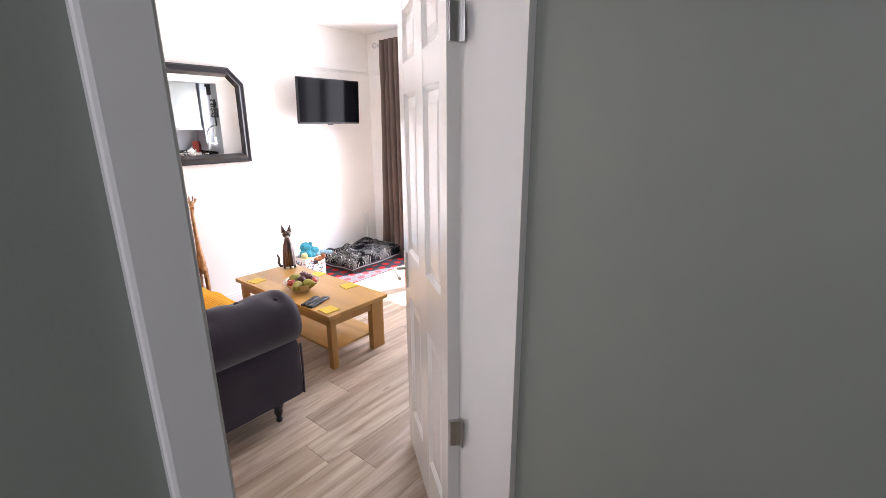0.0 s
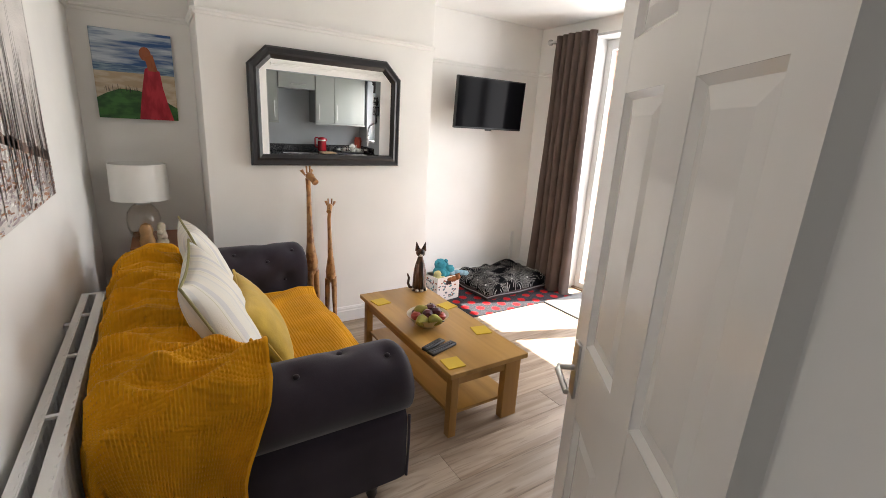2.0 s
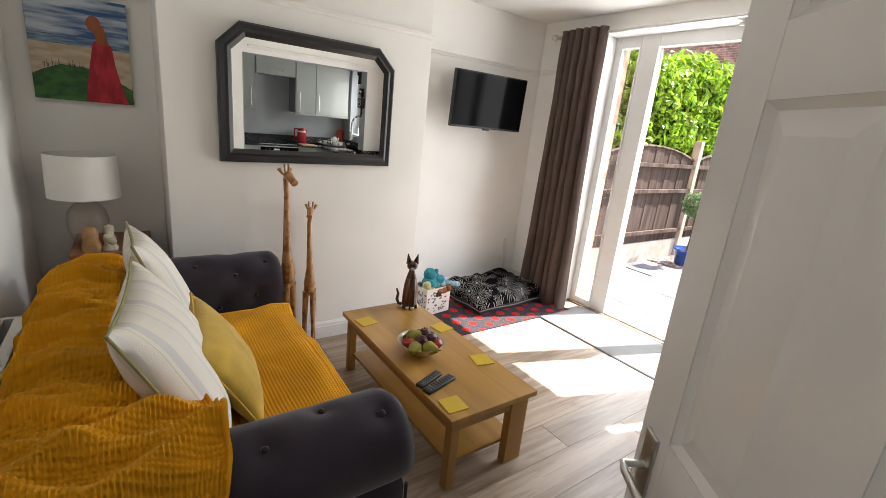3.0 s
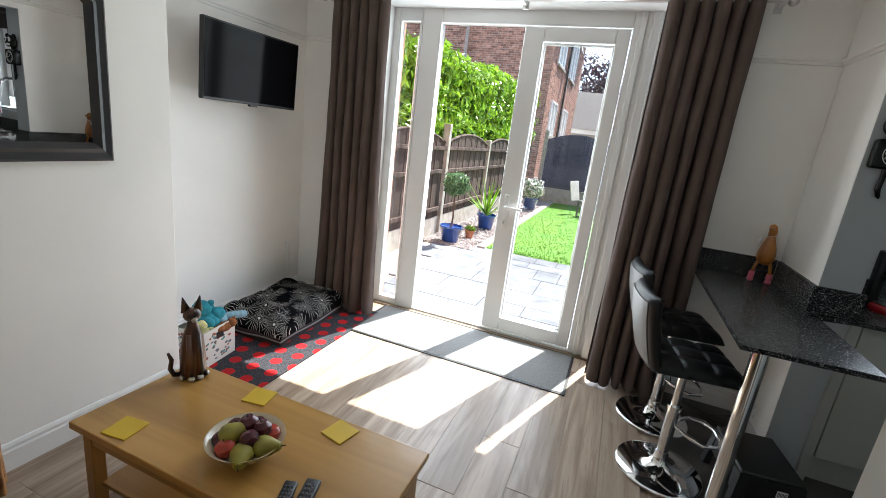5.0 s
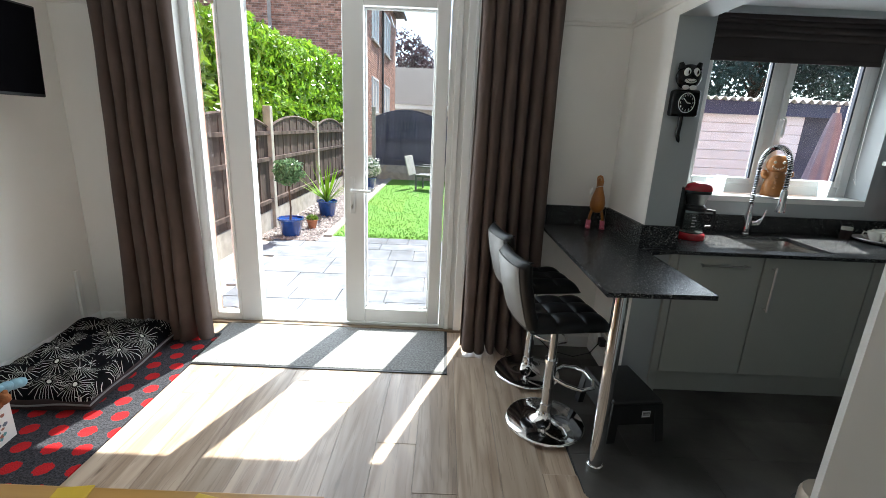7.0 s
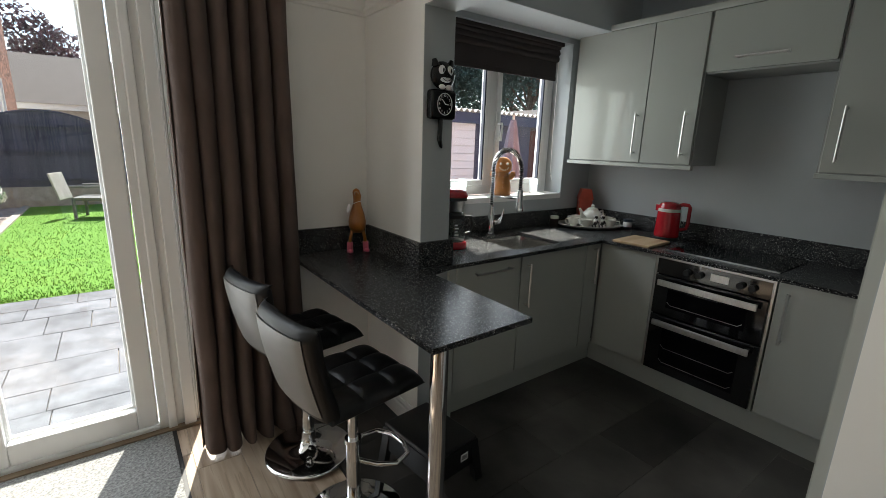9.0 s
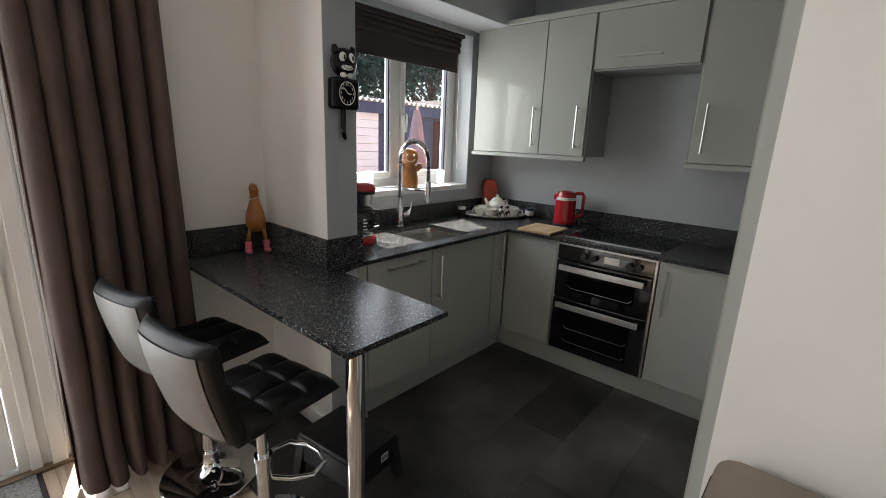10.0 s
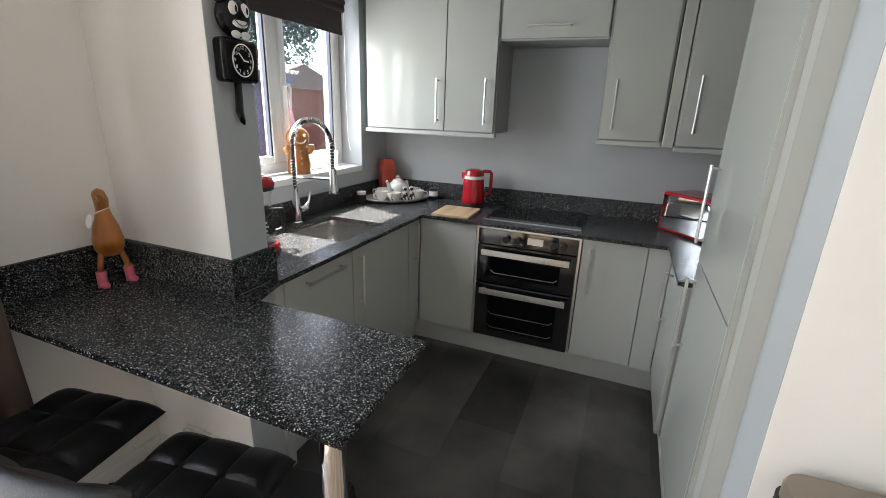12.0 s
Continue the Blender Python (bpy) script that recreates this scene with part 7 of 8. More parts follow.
def step_stool():
    o = thing("step_stool", "black plastic step stool under the breakfast bar", "stool", pose(-0.762, 3.22, 0.004, 0, 0, 7) @ Matrix.Diagonal((0.86, 0.9, 1, 1)))
    part("top", rounded(-0.15, -0.19, 0.195, 0.15, 0.19, 0.22, 0.012, 3), "black_plastic", o, smooth=True)
    for sx in (-1, 1):
        for sy in (-1, 1):
            part("leg", prism([(0, 0), (0.05, 0), (0.035, 0.05), (0, 0.05)], 0.2, Matrix(((sx * -1, 0, sx * -0.12, sx * 0.175), (0, sy * -1, sy * -0.12, sy * 0.215), (0, 0, 1, 0), (0, 0, 0, 1)))), "black_plastic", o)
    for sx in (-1, 1):
        part("side_panel", boxes((sx * 0.148 - 0.004, -0.15, 0.09, sx * 0.148 + 0.004, 0.15, 0.2)), "black_plastic", o)
    for sy in (-1, 1):
        part("side_panel", boxes((-0.12, sy * 0.188 - 0.004, 0.09, 0.12, sy * 0.188 + 0.004, 0.2)), "black_plastic", o)
    lab = part("sticker", boxes((0.03, -0.1935, 0.13, 0.08, -0.1915, 0.165)), "white", o, "white barcode sticker")
    for k in range(7):
        part("printed_bar", boxes((0.035 + k * 0.006, -0.1942, 0.138, 0.038 + k * 0.006, -0.1934, 0.158)), "black_plastic", lab)


step_stool()


def pedal_bin():
    o = thing("pedal_bin", "taupe pedal bin with rounded lid against the wall", "bin", pose(-0.845, 1.735, 0) @ Matrix.Diagonal((1, 1, 1.03, 1)))
    M["taupe_metal"] = mat("champagne_taupe_metal", (0.26, 0.215, 0.175), 0.35, 0.3, var=0.06)
    w, d, r = 0.33, 0.38, 0.05

    def ring(k, z):
        out = []
        for cx, cy, s in ((w / 2 - r, d / 2 - r, 0), (-w / 2 + r, d / 2 - r, 90), (-w / 2 + r, -d / 2 + r, 180), (w / 2 - r, -d / 2 + r, 270)):
            for q in range(7):
                a = radians(s + q * 15)
                out.append(((cx + r * math.cos(a)) * k, (cy + r * math.sin(a)) * k, z))
        return out

    def solid(levels):
        bm = bmesh.new()
        rs = [[bm.verts.new(p) for p in ring(k, z)] for k, z in levels]
        for a, b in zip(rs, rs[1:]):
            for i in range(len(a)):
                bm.faces.new((a[i], a[(i + 1) % len(a)], b[(i + 1) % len(a)], b[i]))
        bm.faces.new(rs[0][::-1])
        bm.faces.new(rs[-1])
        return bm
    part("body", solid([(0.96, 0.0), (0.97, 0.02), (0.99, 0.70)]), "taupe_metal", o, smooth=50)
    part("rim", solid([(1.0, 0.705), (1.0, 0.745)]), "black_plastic", o, smooth=50)
    part("lid", solid([(0.97, 0.746), (0.97, 0.775), (0.95, 0.785)]), "taupe_metal", o, smooth=50)
    part("pedal", boxes((-w / 2 - 0.05, -0.05, 0.015, -w / 2 + 0.02, 0.05, 0.027)), "brushed", o, bevel=0.003)


pedal_bin()
soc = thing("wall_socket", "white double plug socket low on the wall with black cable", "socket")
part("face_plate", rounded(XR - 0.012, 3.70, 0.15, XR - 0.001, 3.846, 0.236, 0.003), "white", soc)
part("plug", rounded(XR - 0.05, 3.715, 0.165, XR - 0.012, 3.765, 0.215, 0.006), "black_plastic", soc, "black plug")
part("freshener", lathe([(0.022, 0), (0.026, 0.01), (0.026, 0.06), (0.016, 0.085), (0.010, 0.10), (0, 0.102)], 18, (XR - 0.040, 3.81, 0.15)), "white", soc, "white plug-in freshener", smooth=True)
part("cable", tube([(XR - 0.05, 3.74, 0.18), (XR - 0.09, 3.76, 0.10), (-0.82, 3.85, 0.02), (-0.95, 3.93, 0.015), (-1.05, 3.96, 0.10), (-1.09, 3.97, 0.25)], 0.004, 6), "black_plastic", soc, smooth=True)


# ---- garden ----
GZ = -0.10                                            # patio's level
M["soil"] = mat("dry_soil", (0.12, 0.09, 0.065), 0.95, var=0.3, scale=3, bump=0.5, bscale=40)
M["slab"] = mat("pale_grey_stamped_paving", (0.165, 0.175, 0.195), 0.8, var=0.3, scale=5, bump=0.7, bscale=28, rand=0.10)
M["turf"] = mat("artificial_turf", (0.113, 0.242, 0.040), 0.85, var=0.18, scale=12, bump=0.8, bscale=200, rand=0.15)
M["fence"] = wood("weathered_fence_wood", (0.045, 0.032, 0.028), (0.11, 0.08, 0.068), 0.85, "Z", 9, rand=0.2)
M["fence_grey"] = wood("blue_grey_fence_wood", (0.05, 0.055, 0.095), (0.09, 0.094, 0.145), 0.8, "Z", 9, rand=0.15)
M["concrete"] = mat("fence_post_concrete", (0.36, 0.33, 0.29), 0.9, var=0.2, scale=8, bump=0.4, bscale=60)
M["brick"] = mat("red_brown_brick", (0.43, 0.235, 0.17), 0.85, var=0.35, scale=10, bump=0.4, bscale=60, rand=0.65)
M["mortar"] = mat("brick_mortar", (0.55, 0.51, 0.46), 0.95, var=0.15, bump=0.3)
M["leaf"] = mat("laurel_leaf", (0.17, 0.29, 0.022), 0.32, var=0.5, scale=4, rand=0.8)
M["leaf2"] = mat("grey_green_leaf", (0.14, 0.25, 0.11), 0.5, var=0.3, scale=5, rand=0.4)
# far trees' leaf colour, also on the hedge core painted as shade
M["dark_leaf"] = mat("far_leaf_and_hedge_shade", (0.038, 0.078, 0.066), 0.6, var=0.4, scale=3, rand=0.5)
M["copper_leaf"] = mat("copper_beech_leaf", (0.075, 0.035, 0.045), 0.6, var=0.4, scale=3, rand=0.4)
M["bark"] = mat("tree_bark", (0.10, 0.07, 0.05), 0.9, var=0.3, bump=0.6, bscale=30, stretch=(1, 1, 0.3))
M["blue_pot"] = mat("cobalt_glazed_pot", (0.015, 0.05, 0.21), 0.15, var=0.25, scale=8, coat=0.5)
M["roof_tile"] = mat("grey_brown_roof_tile", (0.095, 0.083, 0.078), 0.85, var=0.2, scale=5, rand=0.15, bump=0.3)
for k_ in ("leaf", "leaf2", "dark_leaf", "copper_leaf"):
    n_, l_ = M[k_].node_tree.nodes, M[k_].node_tree.links
    tr_, mx_ = n_.new("ShaderNodeBsdfTranslucent"), n_.new("ShaderNodeMixShader")
    mx_.inputs[0].default_value = 0.32
    src_ = bsdf(M[k_]).inputs["Base Color"].links[0].from_socket
    l_.new(src_, tr_.inputs["Color"])
    l_.new(bsdf(M[k_]).outputs[0], mx_.inputs[1])
    l_.new(tr_.outputs[0], mx_.inputs[2])
    l_.new(mx_.outputs[0], n_["Material Output"].inputs["Surface"])
M["gravel"] = mat("slate_chips", (0.22, 0.19, 0.18), 0.85, var=0.3, rand=0.5)

setting("ground", boxes((-400, YO, -0.6, 400, 800, GZ - 0.045)), "soil", "bare earth that runs off into the distance", "ground")
setting("ground_slope", boxes((-400, -400, -0.6, 400, YO, -0.31)), "soil", "bare earth under and behind the house", "ground")
setting("house_wall_outside", boxes((-9, YO, -0.4, DX0, YO + 0.11, 5.2), (DX1, YO, -0.4, WX0 - 0.1, YO + 0.11, 5.2), (WX1 + 0.16, YO, -0.4, 6, YO + 0.11, 5.2), (DX0, YO, DTOP, DX1, YO + 0.11, 5.2), (WX0 - 0.1, YO, WZ1, WX1 + 0.16, YO + 0.11, 5.2), (WX0 - 0.1, YO, -0.4, WX1 + 0.16, YO + 0.11, WZ0)), "brick", "red-brown brick outside wall of the house", "wall")
setting("door_step", boxes((DX0 - 0.1, FY1, -0.4, DX1 + 0.1, YO + 0.16, -0.012)), "concrete", "concrete step outside the garden doors", "step", bevel=0.006)
lawn = setting("lawn", boxes((-3.30, 7.32, GZ - 0.045, 1.2, 14.45, GZ + 0.002)), "turf", "bright green artificial turf", "lawn")
setting("lawn_edging", boxes((-3.42, 7.26, GZ - 0.045, -3.30, 14.45, GZ + 0.03)), "concrete", "pale edging along the turf", "edging", bevel=0.006)
patio = setting("patio", boxes((-5.2, YO + 0.16, GZ - 0.045, 6.5, 7.32, GZ - 0.022)), "mortar", "pale grey stamped paving of the patio", "patio")


def blades():
    """Short turf tufts over the near part of the lawn."""
    rnd = random.Random(21)
    v, f = [], []
    for k in range(16000):
        x, y = rnd.uniform(-3.28, 0.2), 7.33 + rnd.random() ** 1.6 * 6.9
        a, h, w = rnd.uniform(0, math.pi), rnd.uniform(0.015, 0.03), rnd.uniform(0.004, 0.008)
        dx, dy = math.cos(a) * w, math.sin(a) * w
        i = len(v)
        v += [(x - dx, y - dy, GZ), (x + dx, y + dy, GZ), (x + rnd.uniform(-0.01, 0.01), y + rnd.uniform(-0.01, 0.01), GZ + h)]
        f.append((i, i + 1, i + 2))
    me = bpy.data.meshes.new("turf_pile")
    me.from_pydata(v, [], f)
    me.materials.append(M["turf"])
    o = new("turf_pile", me)
    o.parent = lawn
    tagged(o, kind="stuff")


blades()


def leaf_cloud(name, blobs, count, size, material, parent, seed, kind="", aspect=0.5):
    """Many small folded leaves scattered near the skins of several lumps."""
    rnd = random.Random(seed)
    v, f = [], []
    tot = sum(b[1] ** 2 for b in blobs)
    for c, r, s in blobs:
        for k in range(int(count * r * r / tot)):
            d = Vector((rnd.gauss(0, 1), rnd.gauss(0, 1), rnd.gauss(0, 1))).normalized()
            rr = r * rnd.uniform(0.72, 1.08) * (1 + 0.22 * noise.noise(d * 2.5 + Vector(c)))
            p = Vector(c) + Vector((d.x * s[0], d.y * s[1], d.z * s[2])) * rr
            n = (d + Vector((rnd.gauss(0, 0.5), rnd.gauss(0, 0.5), rnd.gauss(0, 0.5)))).normalized()
            q = n.to_track_quat("Z", "Y")
            L = size * rnd.uniform(0.6, 1.25)
            a = rnd.uniform(0, 6.28)
            ux, uy = q @ Vector((math.cos(a), math.sin(a), 0)), q @ Vector((-math.sin(a), math.cos(a), 0))
            i = len(v)
            v += [tuple(p - ux * L), tuple(p + uy * L * aspect + n * L * 0.18), tuple(p + ux * L - n * L * 0.15), tuple(p - uy * L * aspect + n * L * 0.18)]
            f += [(i, i + 1, i + 2), (i, i + 2, i + 3)]
    me = bpy.data.meshes.new(name)
    me.from_pydata(v, [], f)
    me.materials.append(M[material])
    o = new(name, me)
    o.parent = parent
    if kind:
        tagged(o, kind=kind)
    return o


# hedge behind the fence: close laurel lumps from fence height to an uneven clipped top
hd = thing("laurel_hedge", "tall laurel hedge in bright yellow-green leaf", "hedge")
rnd = random.Random(31)
lumps = []
for k in range(33):
    y = 6.3 + k * 0.29
    top = 2.88 + 0.052 * (y - 9.0) + 0.05 * math.sin(y * 1.7) + 0.04 * math.sin(y * 4.1)
    for z in (1.25, 1.7, 2.15, top - 0.36):
        lumps.append(((-4.92 + rnd.uniform(-0.06, 0.06), y + rnd.uniform(-0.08, 0.08), z + rnd.uniform(-0.06, 0.06)), 0.44, (1.0, 0.8, 0.9)))
leaf_cloud("crown", lumps, 62000, 0.074, "leaf", hd, 3)
# dark balls inside the hedge paint the shade seen between its leaves
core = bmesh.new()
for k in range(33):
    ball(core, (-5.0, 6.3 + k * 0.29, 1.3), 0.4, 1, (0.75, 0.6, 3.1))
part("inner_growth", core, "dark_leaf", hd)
for k in range(6):
    bm = bmesh.new()
    cyl(bm, (-5.0, 6.8 + k * 1.6, -0.2), (-5.0, 6.8 + k * 1.6, 1.2), 0.05, 0.03, 8)
    part("trunk", bm, "bark", hd)


# side fence: arched panels between concrete posts on gravel boards
def fence_panel(fence, y0, y1, x, ztop, material, axis="y", arch=0.16, base=0.28):
    bm = bmesh.new()
    for z in (GZ + base + 0.12, GZ + base + 0.72, ztop - 0.10):
        box(bm, *((x + 0.012, y0, z, x + 0.05, y1, z + 0.05) if axis == "y" else (y0, x - 0.05, z, y1, x - 0.012, z + 0.05)))
    o = part("fence_panel", bm, material, fence)
    n = 13
    w = (y1 - y0) / n
    for k in range(n):
        t = (k + 0.5) / n
        top = ztop + arch * (1 - (2 * t - 1) ** 2)
        a = y0 + k * w
        off = 0.008 * (k % 2)
        d = (x - 0.012 + off, a - 0.006, GZ + base, x + off, a + w + 0.006, top) if axis == "y" else (a - 0.006, x + off, GZ + base, a + w + 0.006, x + 0.012 + off, top)
        part("board", boxes(d), material, o)
    d = (x - 0.02, y0, GZ - 0.03, x + 0.02, y1, GZ + base) if axis == "y" else (y0, x - 0.02, GZ - 0.03, y1, x + 0.02, GZ + base)
    part("gravel_board", boxes(d), "concrete", o, bevel=0.006)
    capn = 12
    pts = []
    for k in range(capn + 1):
        t = k / capn
        zz = ztop + arch * (1 - (2 * t - 1) ** 2) + 0.012
        yy = y0 + (y1 - y0) * t
        pts.append((x, yy, zz) if axis == "y" else (yy, x, zz))
    part("arched_cap", tube(pts, 0.022, 6), material, o)


FX = -4.30
fn = thing("garden_fence", "dark weathered timber fence with arched panels and concrete posts", "fence")
for k in range(4):
    y0 = 5.37 + k * 2.36
    fence_panel(fn, y0 + 0.06, y0 + 2.30, FX, 1.36, "fence")
    part("post", rounded(FX - 0.05, y0 - 0.05, GZ - 0.05, FX + 0.06, y0 + 0.05, 1.66 if k == 1 else 1.48, 0.008), "concrete", fn, "pale concrete fence post")
fn = thing("garden_fence", "blue-grey timber fence at the end of the lawn", "fence")
for k in range(3):
    x0 = -3.85 + k * 1.9
    fence_panel(fn, x0 + 0.06, x0 + 1.84, 14.5, 1.66, "fence_grey", "x", 0.22, 0.42)
    part("post", rounded(x0 - 0.05, 14.44, GZ - 0.05, x0 + 0.06, 14.55, 1.95, 0.008), "concrete", fn, "pale concrete fence post")

# gravel strip with plants
setting("gravel_bed", boxes((FX + 0.02, 7.0, GZ - 0.045, -3.42, 14.4, GZ - 0.004)), "gravel", "bed of slate chips beside the fence", "gravel bed")
rnd = random.Random(41)
v, f = [], []
for k in range(2600):
    x, y, s = rnd.uniform(FX + 0.05, -3.45), 7.0 + rnd.random() ** 1.5 * 6, rnd.uniform(0.012, 0.035)
    a = rnd.uniform(0, 6.28)
    i = len(v)
    c, sn = math.cos(a) * s, math.sin(a) * s
    z = GZ - 0.004 + rnd.uniform(0, 0.012)
    v += [(x + c, y + sn, z), (x - sn, y + c, z + s * 0.3), (x - c, y - sn, z), (x + sn, y - c, z + s * 0.2), (x, y, z + s * 0.7)]
    f += [(i, i + 1, i + 4), (i + 1, i + 2, i + 4), (i + 2, i + 3, i + 4), (i + 3, i, i + 4)]
me = bpy.data.meshes.new("slate_chips")
me.from_pydata(v, [], f)
me.materials.append(M["gravel"])
tagged(new("slate_chips", me), "loose grey slate chips beside the fence", "gravel", kind="stuff")


def pot_tree(x, y, s, pot_r, stem, crown_r, label, seed):
    o = thing("potted_plant", label, "plant", pose(x, y, GZ))
    part("pot", lathe([(pot_r * 0.68, 0), (pot_r * 0.72, 0.01), (pot_r * 0.98, pot_r * 1.35), (pot_r * 1.06, pot_r * 1.4), (pot_r * 1.06, pot_r * 1.52), (pot_r * 0.95, pot_r * 1.52), (pot_r * 0.9, pot_r * 1.38), (0, pot_r * 1.36)], 28), "blue_pot", o, "cobalt blue glazed pot", smooth=50)
    if stem:
        part("trunk", tube([(0, 0, pot_r * 1.3), (0.01, 0.005, stem * 0.5), (-0.005, 0, stem)], 0.013, 8, taper=[0.016, 0.013, 0.011]), "bark", o, smooth=True)
    leaf_cloud("crown", [((0, 0, stem + crown_r * 0.6), crown_r, (1, 1, 0.9)), ((0.03, 0.02, stem + crown_r * 0.8), crown_r * 0.7, (1, 1, 1))], 1500, 0.028, "leaf2", o, seed)
    return o


pot_tree(-3.87, 7.24, 1, 0.17, 0.78, 0.19, "clipped bay tree in a cobalt blue pot", 51)
pot_tree(-3.62, 12.2, 1, 0.20, 0.35, 0.27, "pale flowering shrub in a blue pot by the turf", 52)
M["petal"] = mat("white_petal", (0.75, 0.72, 0.70), 0.6, var=0.1, rand=0.15)
shrub = bpy.context.scene.objects["potted_plant.001"]
leaf_cloud("blossom", [((0, 0, 0.53), 0.285, (1, 1, 0.9))], 420, 0.05, "petal", shrub, 57)


def spiky(x, y):
    o = thing("potted_plant", "spiky sword-leaved plant in a blue pot", "plant", pose(x, y, GZ))
    r = 0.17
    part("pot", lathe([(r * 0.7, 0), (r * 0.75, 0.01), (r * 0.98, r * 1.4), (r * 1.05, r * 1.45), (r * 1.05, r * 1.58), (r * 0.92, r * 1.58), (r * 0.88, r * 1.4), (0, r * 1.38)], 28), "blue_pot", o, "cobalt blue glazed pot", smooth=50)
    rnd = random.Random(61)
    for k in range(34):
        a, up, L = rnd.uniform(0, 6.28), rnd.uniform(0.35, 1.45), rnd.uniform(0.5, 0.85)
        dx, dy = math.cos(a), math.sin(a)
        pts = []
        for t in (0, 0.3, 0.6, 0.85, 1.0):
            d = L * t
            pts.append((dx * d * math.cos(up), dy * d * math.cos(up), r * 1.4 + d * math.sin(up) - 0.10 * t * t * (1.5 - up)))
        bm = bmesh.new()
        row = []
        for (px2, py2, pz), w in zip(pts, (0.012, 0.017, 0.014, 0.008, 0.001)):
            row.append((bm.verts.new((px2 - dy * w, py2 + dx * w, pz)), bm.verts.new((px2 + dy * w, py2 - dx * w, pz))))
        for p, q in zip(row, row[1:]):
            bm.faces.new((p[0], p[1], q[1], q[0]))
        bmesh.ops.solidify(bm, geom=bm.faces[:], thickness=0.002)
        part("leaf", bm, "leaf", o)


spiky(-3.75, 8.75)
sp = thing("potted_plant", "small terracotta pot with a low plant", "plant", pose(-3.72, 7.75, GZ))
part("pot", lathe([(0.05, 0), (0.075, 0.11), (0.082, 0.115), (0.082, 0.135), (0.07, 0.135), (0.065, 0.11), (0, 0.11)], 20), mat("terracotta", (0.33, 0.14, 0.08), 0.85, var=0.2), sp, smooth=50)
leaf_cloud("foliage", [((0, 0, 0.16), 0.08, (1, 1, 0.6))], 260, 0.02, "leaf", sp, 62)


def garden_chair(x, y, rz):
    o = thing("garden_chair", "grey rattan garden armchair with pale cushion", "chair", pose(x, y, GZ, 0, 0, rz))
    m = mat("grey_rattan", (0.12, 0.125, 0.13), 0.7, var=0.3, scale=60, bump=0.8, bscale=90)
    part("seat", rounded(-0.26, -0.26, 0.34, 0.26, 0.26, 0.40, 0.012), m, o)
    part("backrest", rounded(-0.25, 0.22, 0.40, 0.25, 0.25, 0.90, 0.012), mat("pale_outdoor_cloth", (0.42, 0.40, 0.37), 0.9, bump=0.3), o, "pale woven backrest", m=pose(0, 0.12, 0.02, -14, 0, 0))
    for s in (-1, 1):
        part("armrest", rounded(s * 0.27 - 0.03, -0.26, 0.58, s * 0.27 + 0.03, 0.26, 0.62, 0.01), m, o)
        for q in (-1, 1):
            part("leg", rounded(s * 0.25 - 0.022, q * 0.24 - 0.022, 0.0, s * 0.25 + 0.022, q * 0.24 + 0.022, 0.58 if q < 0 else 0.4, 0.004), m, o)


garden_chair(-2.14, 12.5, 72)


# ---- neighbouring houses ----
def brick_field(origin, ux, width, height, holes, parent, lift=0.012):
    """Courses of single bricks, each proud of its bed, joined into one part; holes are left free."""
    o, ux = Vector(origin), Vector(ux)
    n = Vector((ux.y, -ux.x, 0))
    v, f = [], []
    bw, bh, g = 0.225, 0.075, 0.010
    rows = int(height / bh)
    for r in range(rows):
        k = -0.5 if r % 2 else 0.0
        while k * bw < width:
            a, b = max(0, k * bw + g / 2), min(width, (k + 1) * bw - g / 2)
            z0, z1 = r * bh + g / 2, (r + 1) * bh - g / 2
            k += 1
            if b - a < 0.03 or any(a < h[1] and b > h[0] and z0 < h[3] and z1 > h[2] for h in holes):
                continue
            i = len(v)
            for d in (-0.004, lift):
                for s, z in ((a, z0), (b, z0), (b, z1), (a, z1)):
                    p = o + ux * s + n * d
                    v.append((p.x, p.y, p.z + z))
            f += [(i + 4, i + 5, i + 6, i + 7), (i, i + 1, i + 5, i + 4), (i + 1, i + 2, i + 6, i + 5), (i + 2, i + 3, i + 7, i + 6), (i + 3, i, i + 4, i + 7)]
    me = bpy.data.meshes.new("brickwork")
    me.from_pydata(v, [], f)
    me.materials.append(M["brick"])
    ob = new("brickwork", me)
    ob.parent = parent
    tagged(ob, kind="stuff")


def house_window(parent, x, y0, y1, z0, z1):
    """A white window in a wall that faces +x."""
    w = part("window", boxes((x - 0.05, y0, z0, x + 0.03, y0 + 0.07, z1), (x - 0.05, y1 - 0.07, z0, x + 0.03, y1, z1), (x - 0.05, y0 + 0.07, z0, x + 0.03, y1 - 0.07, z0 + 0.07), (x - 0.05, y0 + 0.07, z1 - 0.07, x + 0.03, y1 - 0.07, z1), (x - 0.05, (y0 + y1) / 2 - 0.04, z0 + 0.07, x + 0.03, (y0 + y1) / 2 + 0.04, z1 - 0.07)), "upvc", parent, "white framed window")
    part("pane", boxes((x - 0.03, y0 + 0.05, z0 + 0.05, x - 0.02, y1 - 0.05, z1 - 0.05)), "screen", w)
    part("sill", boxes((x - 0.02, y0 - 0.08, z0 - 0.08, x + 0.08, y1 + 0.08, z0)), "concrete", w)


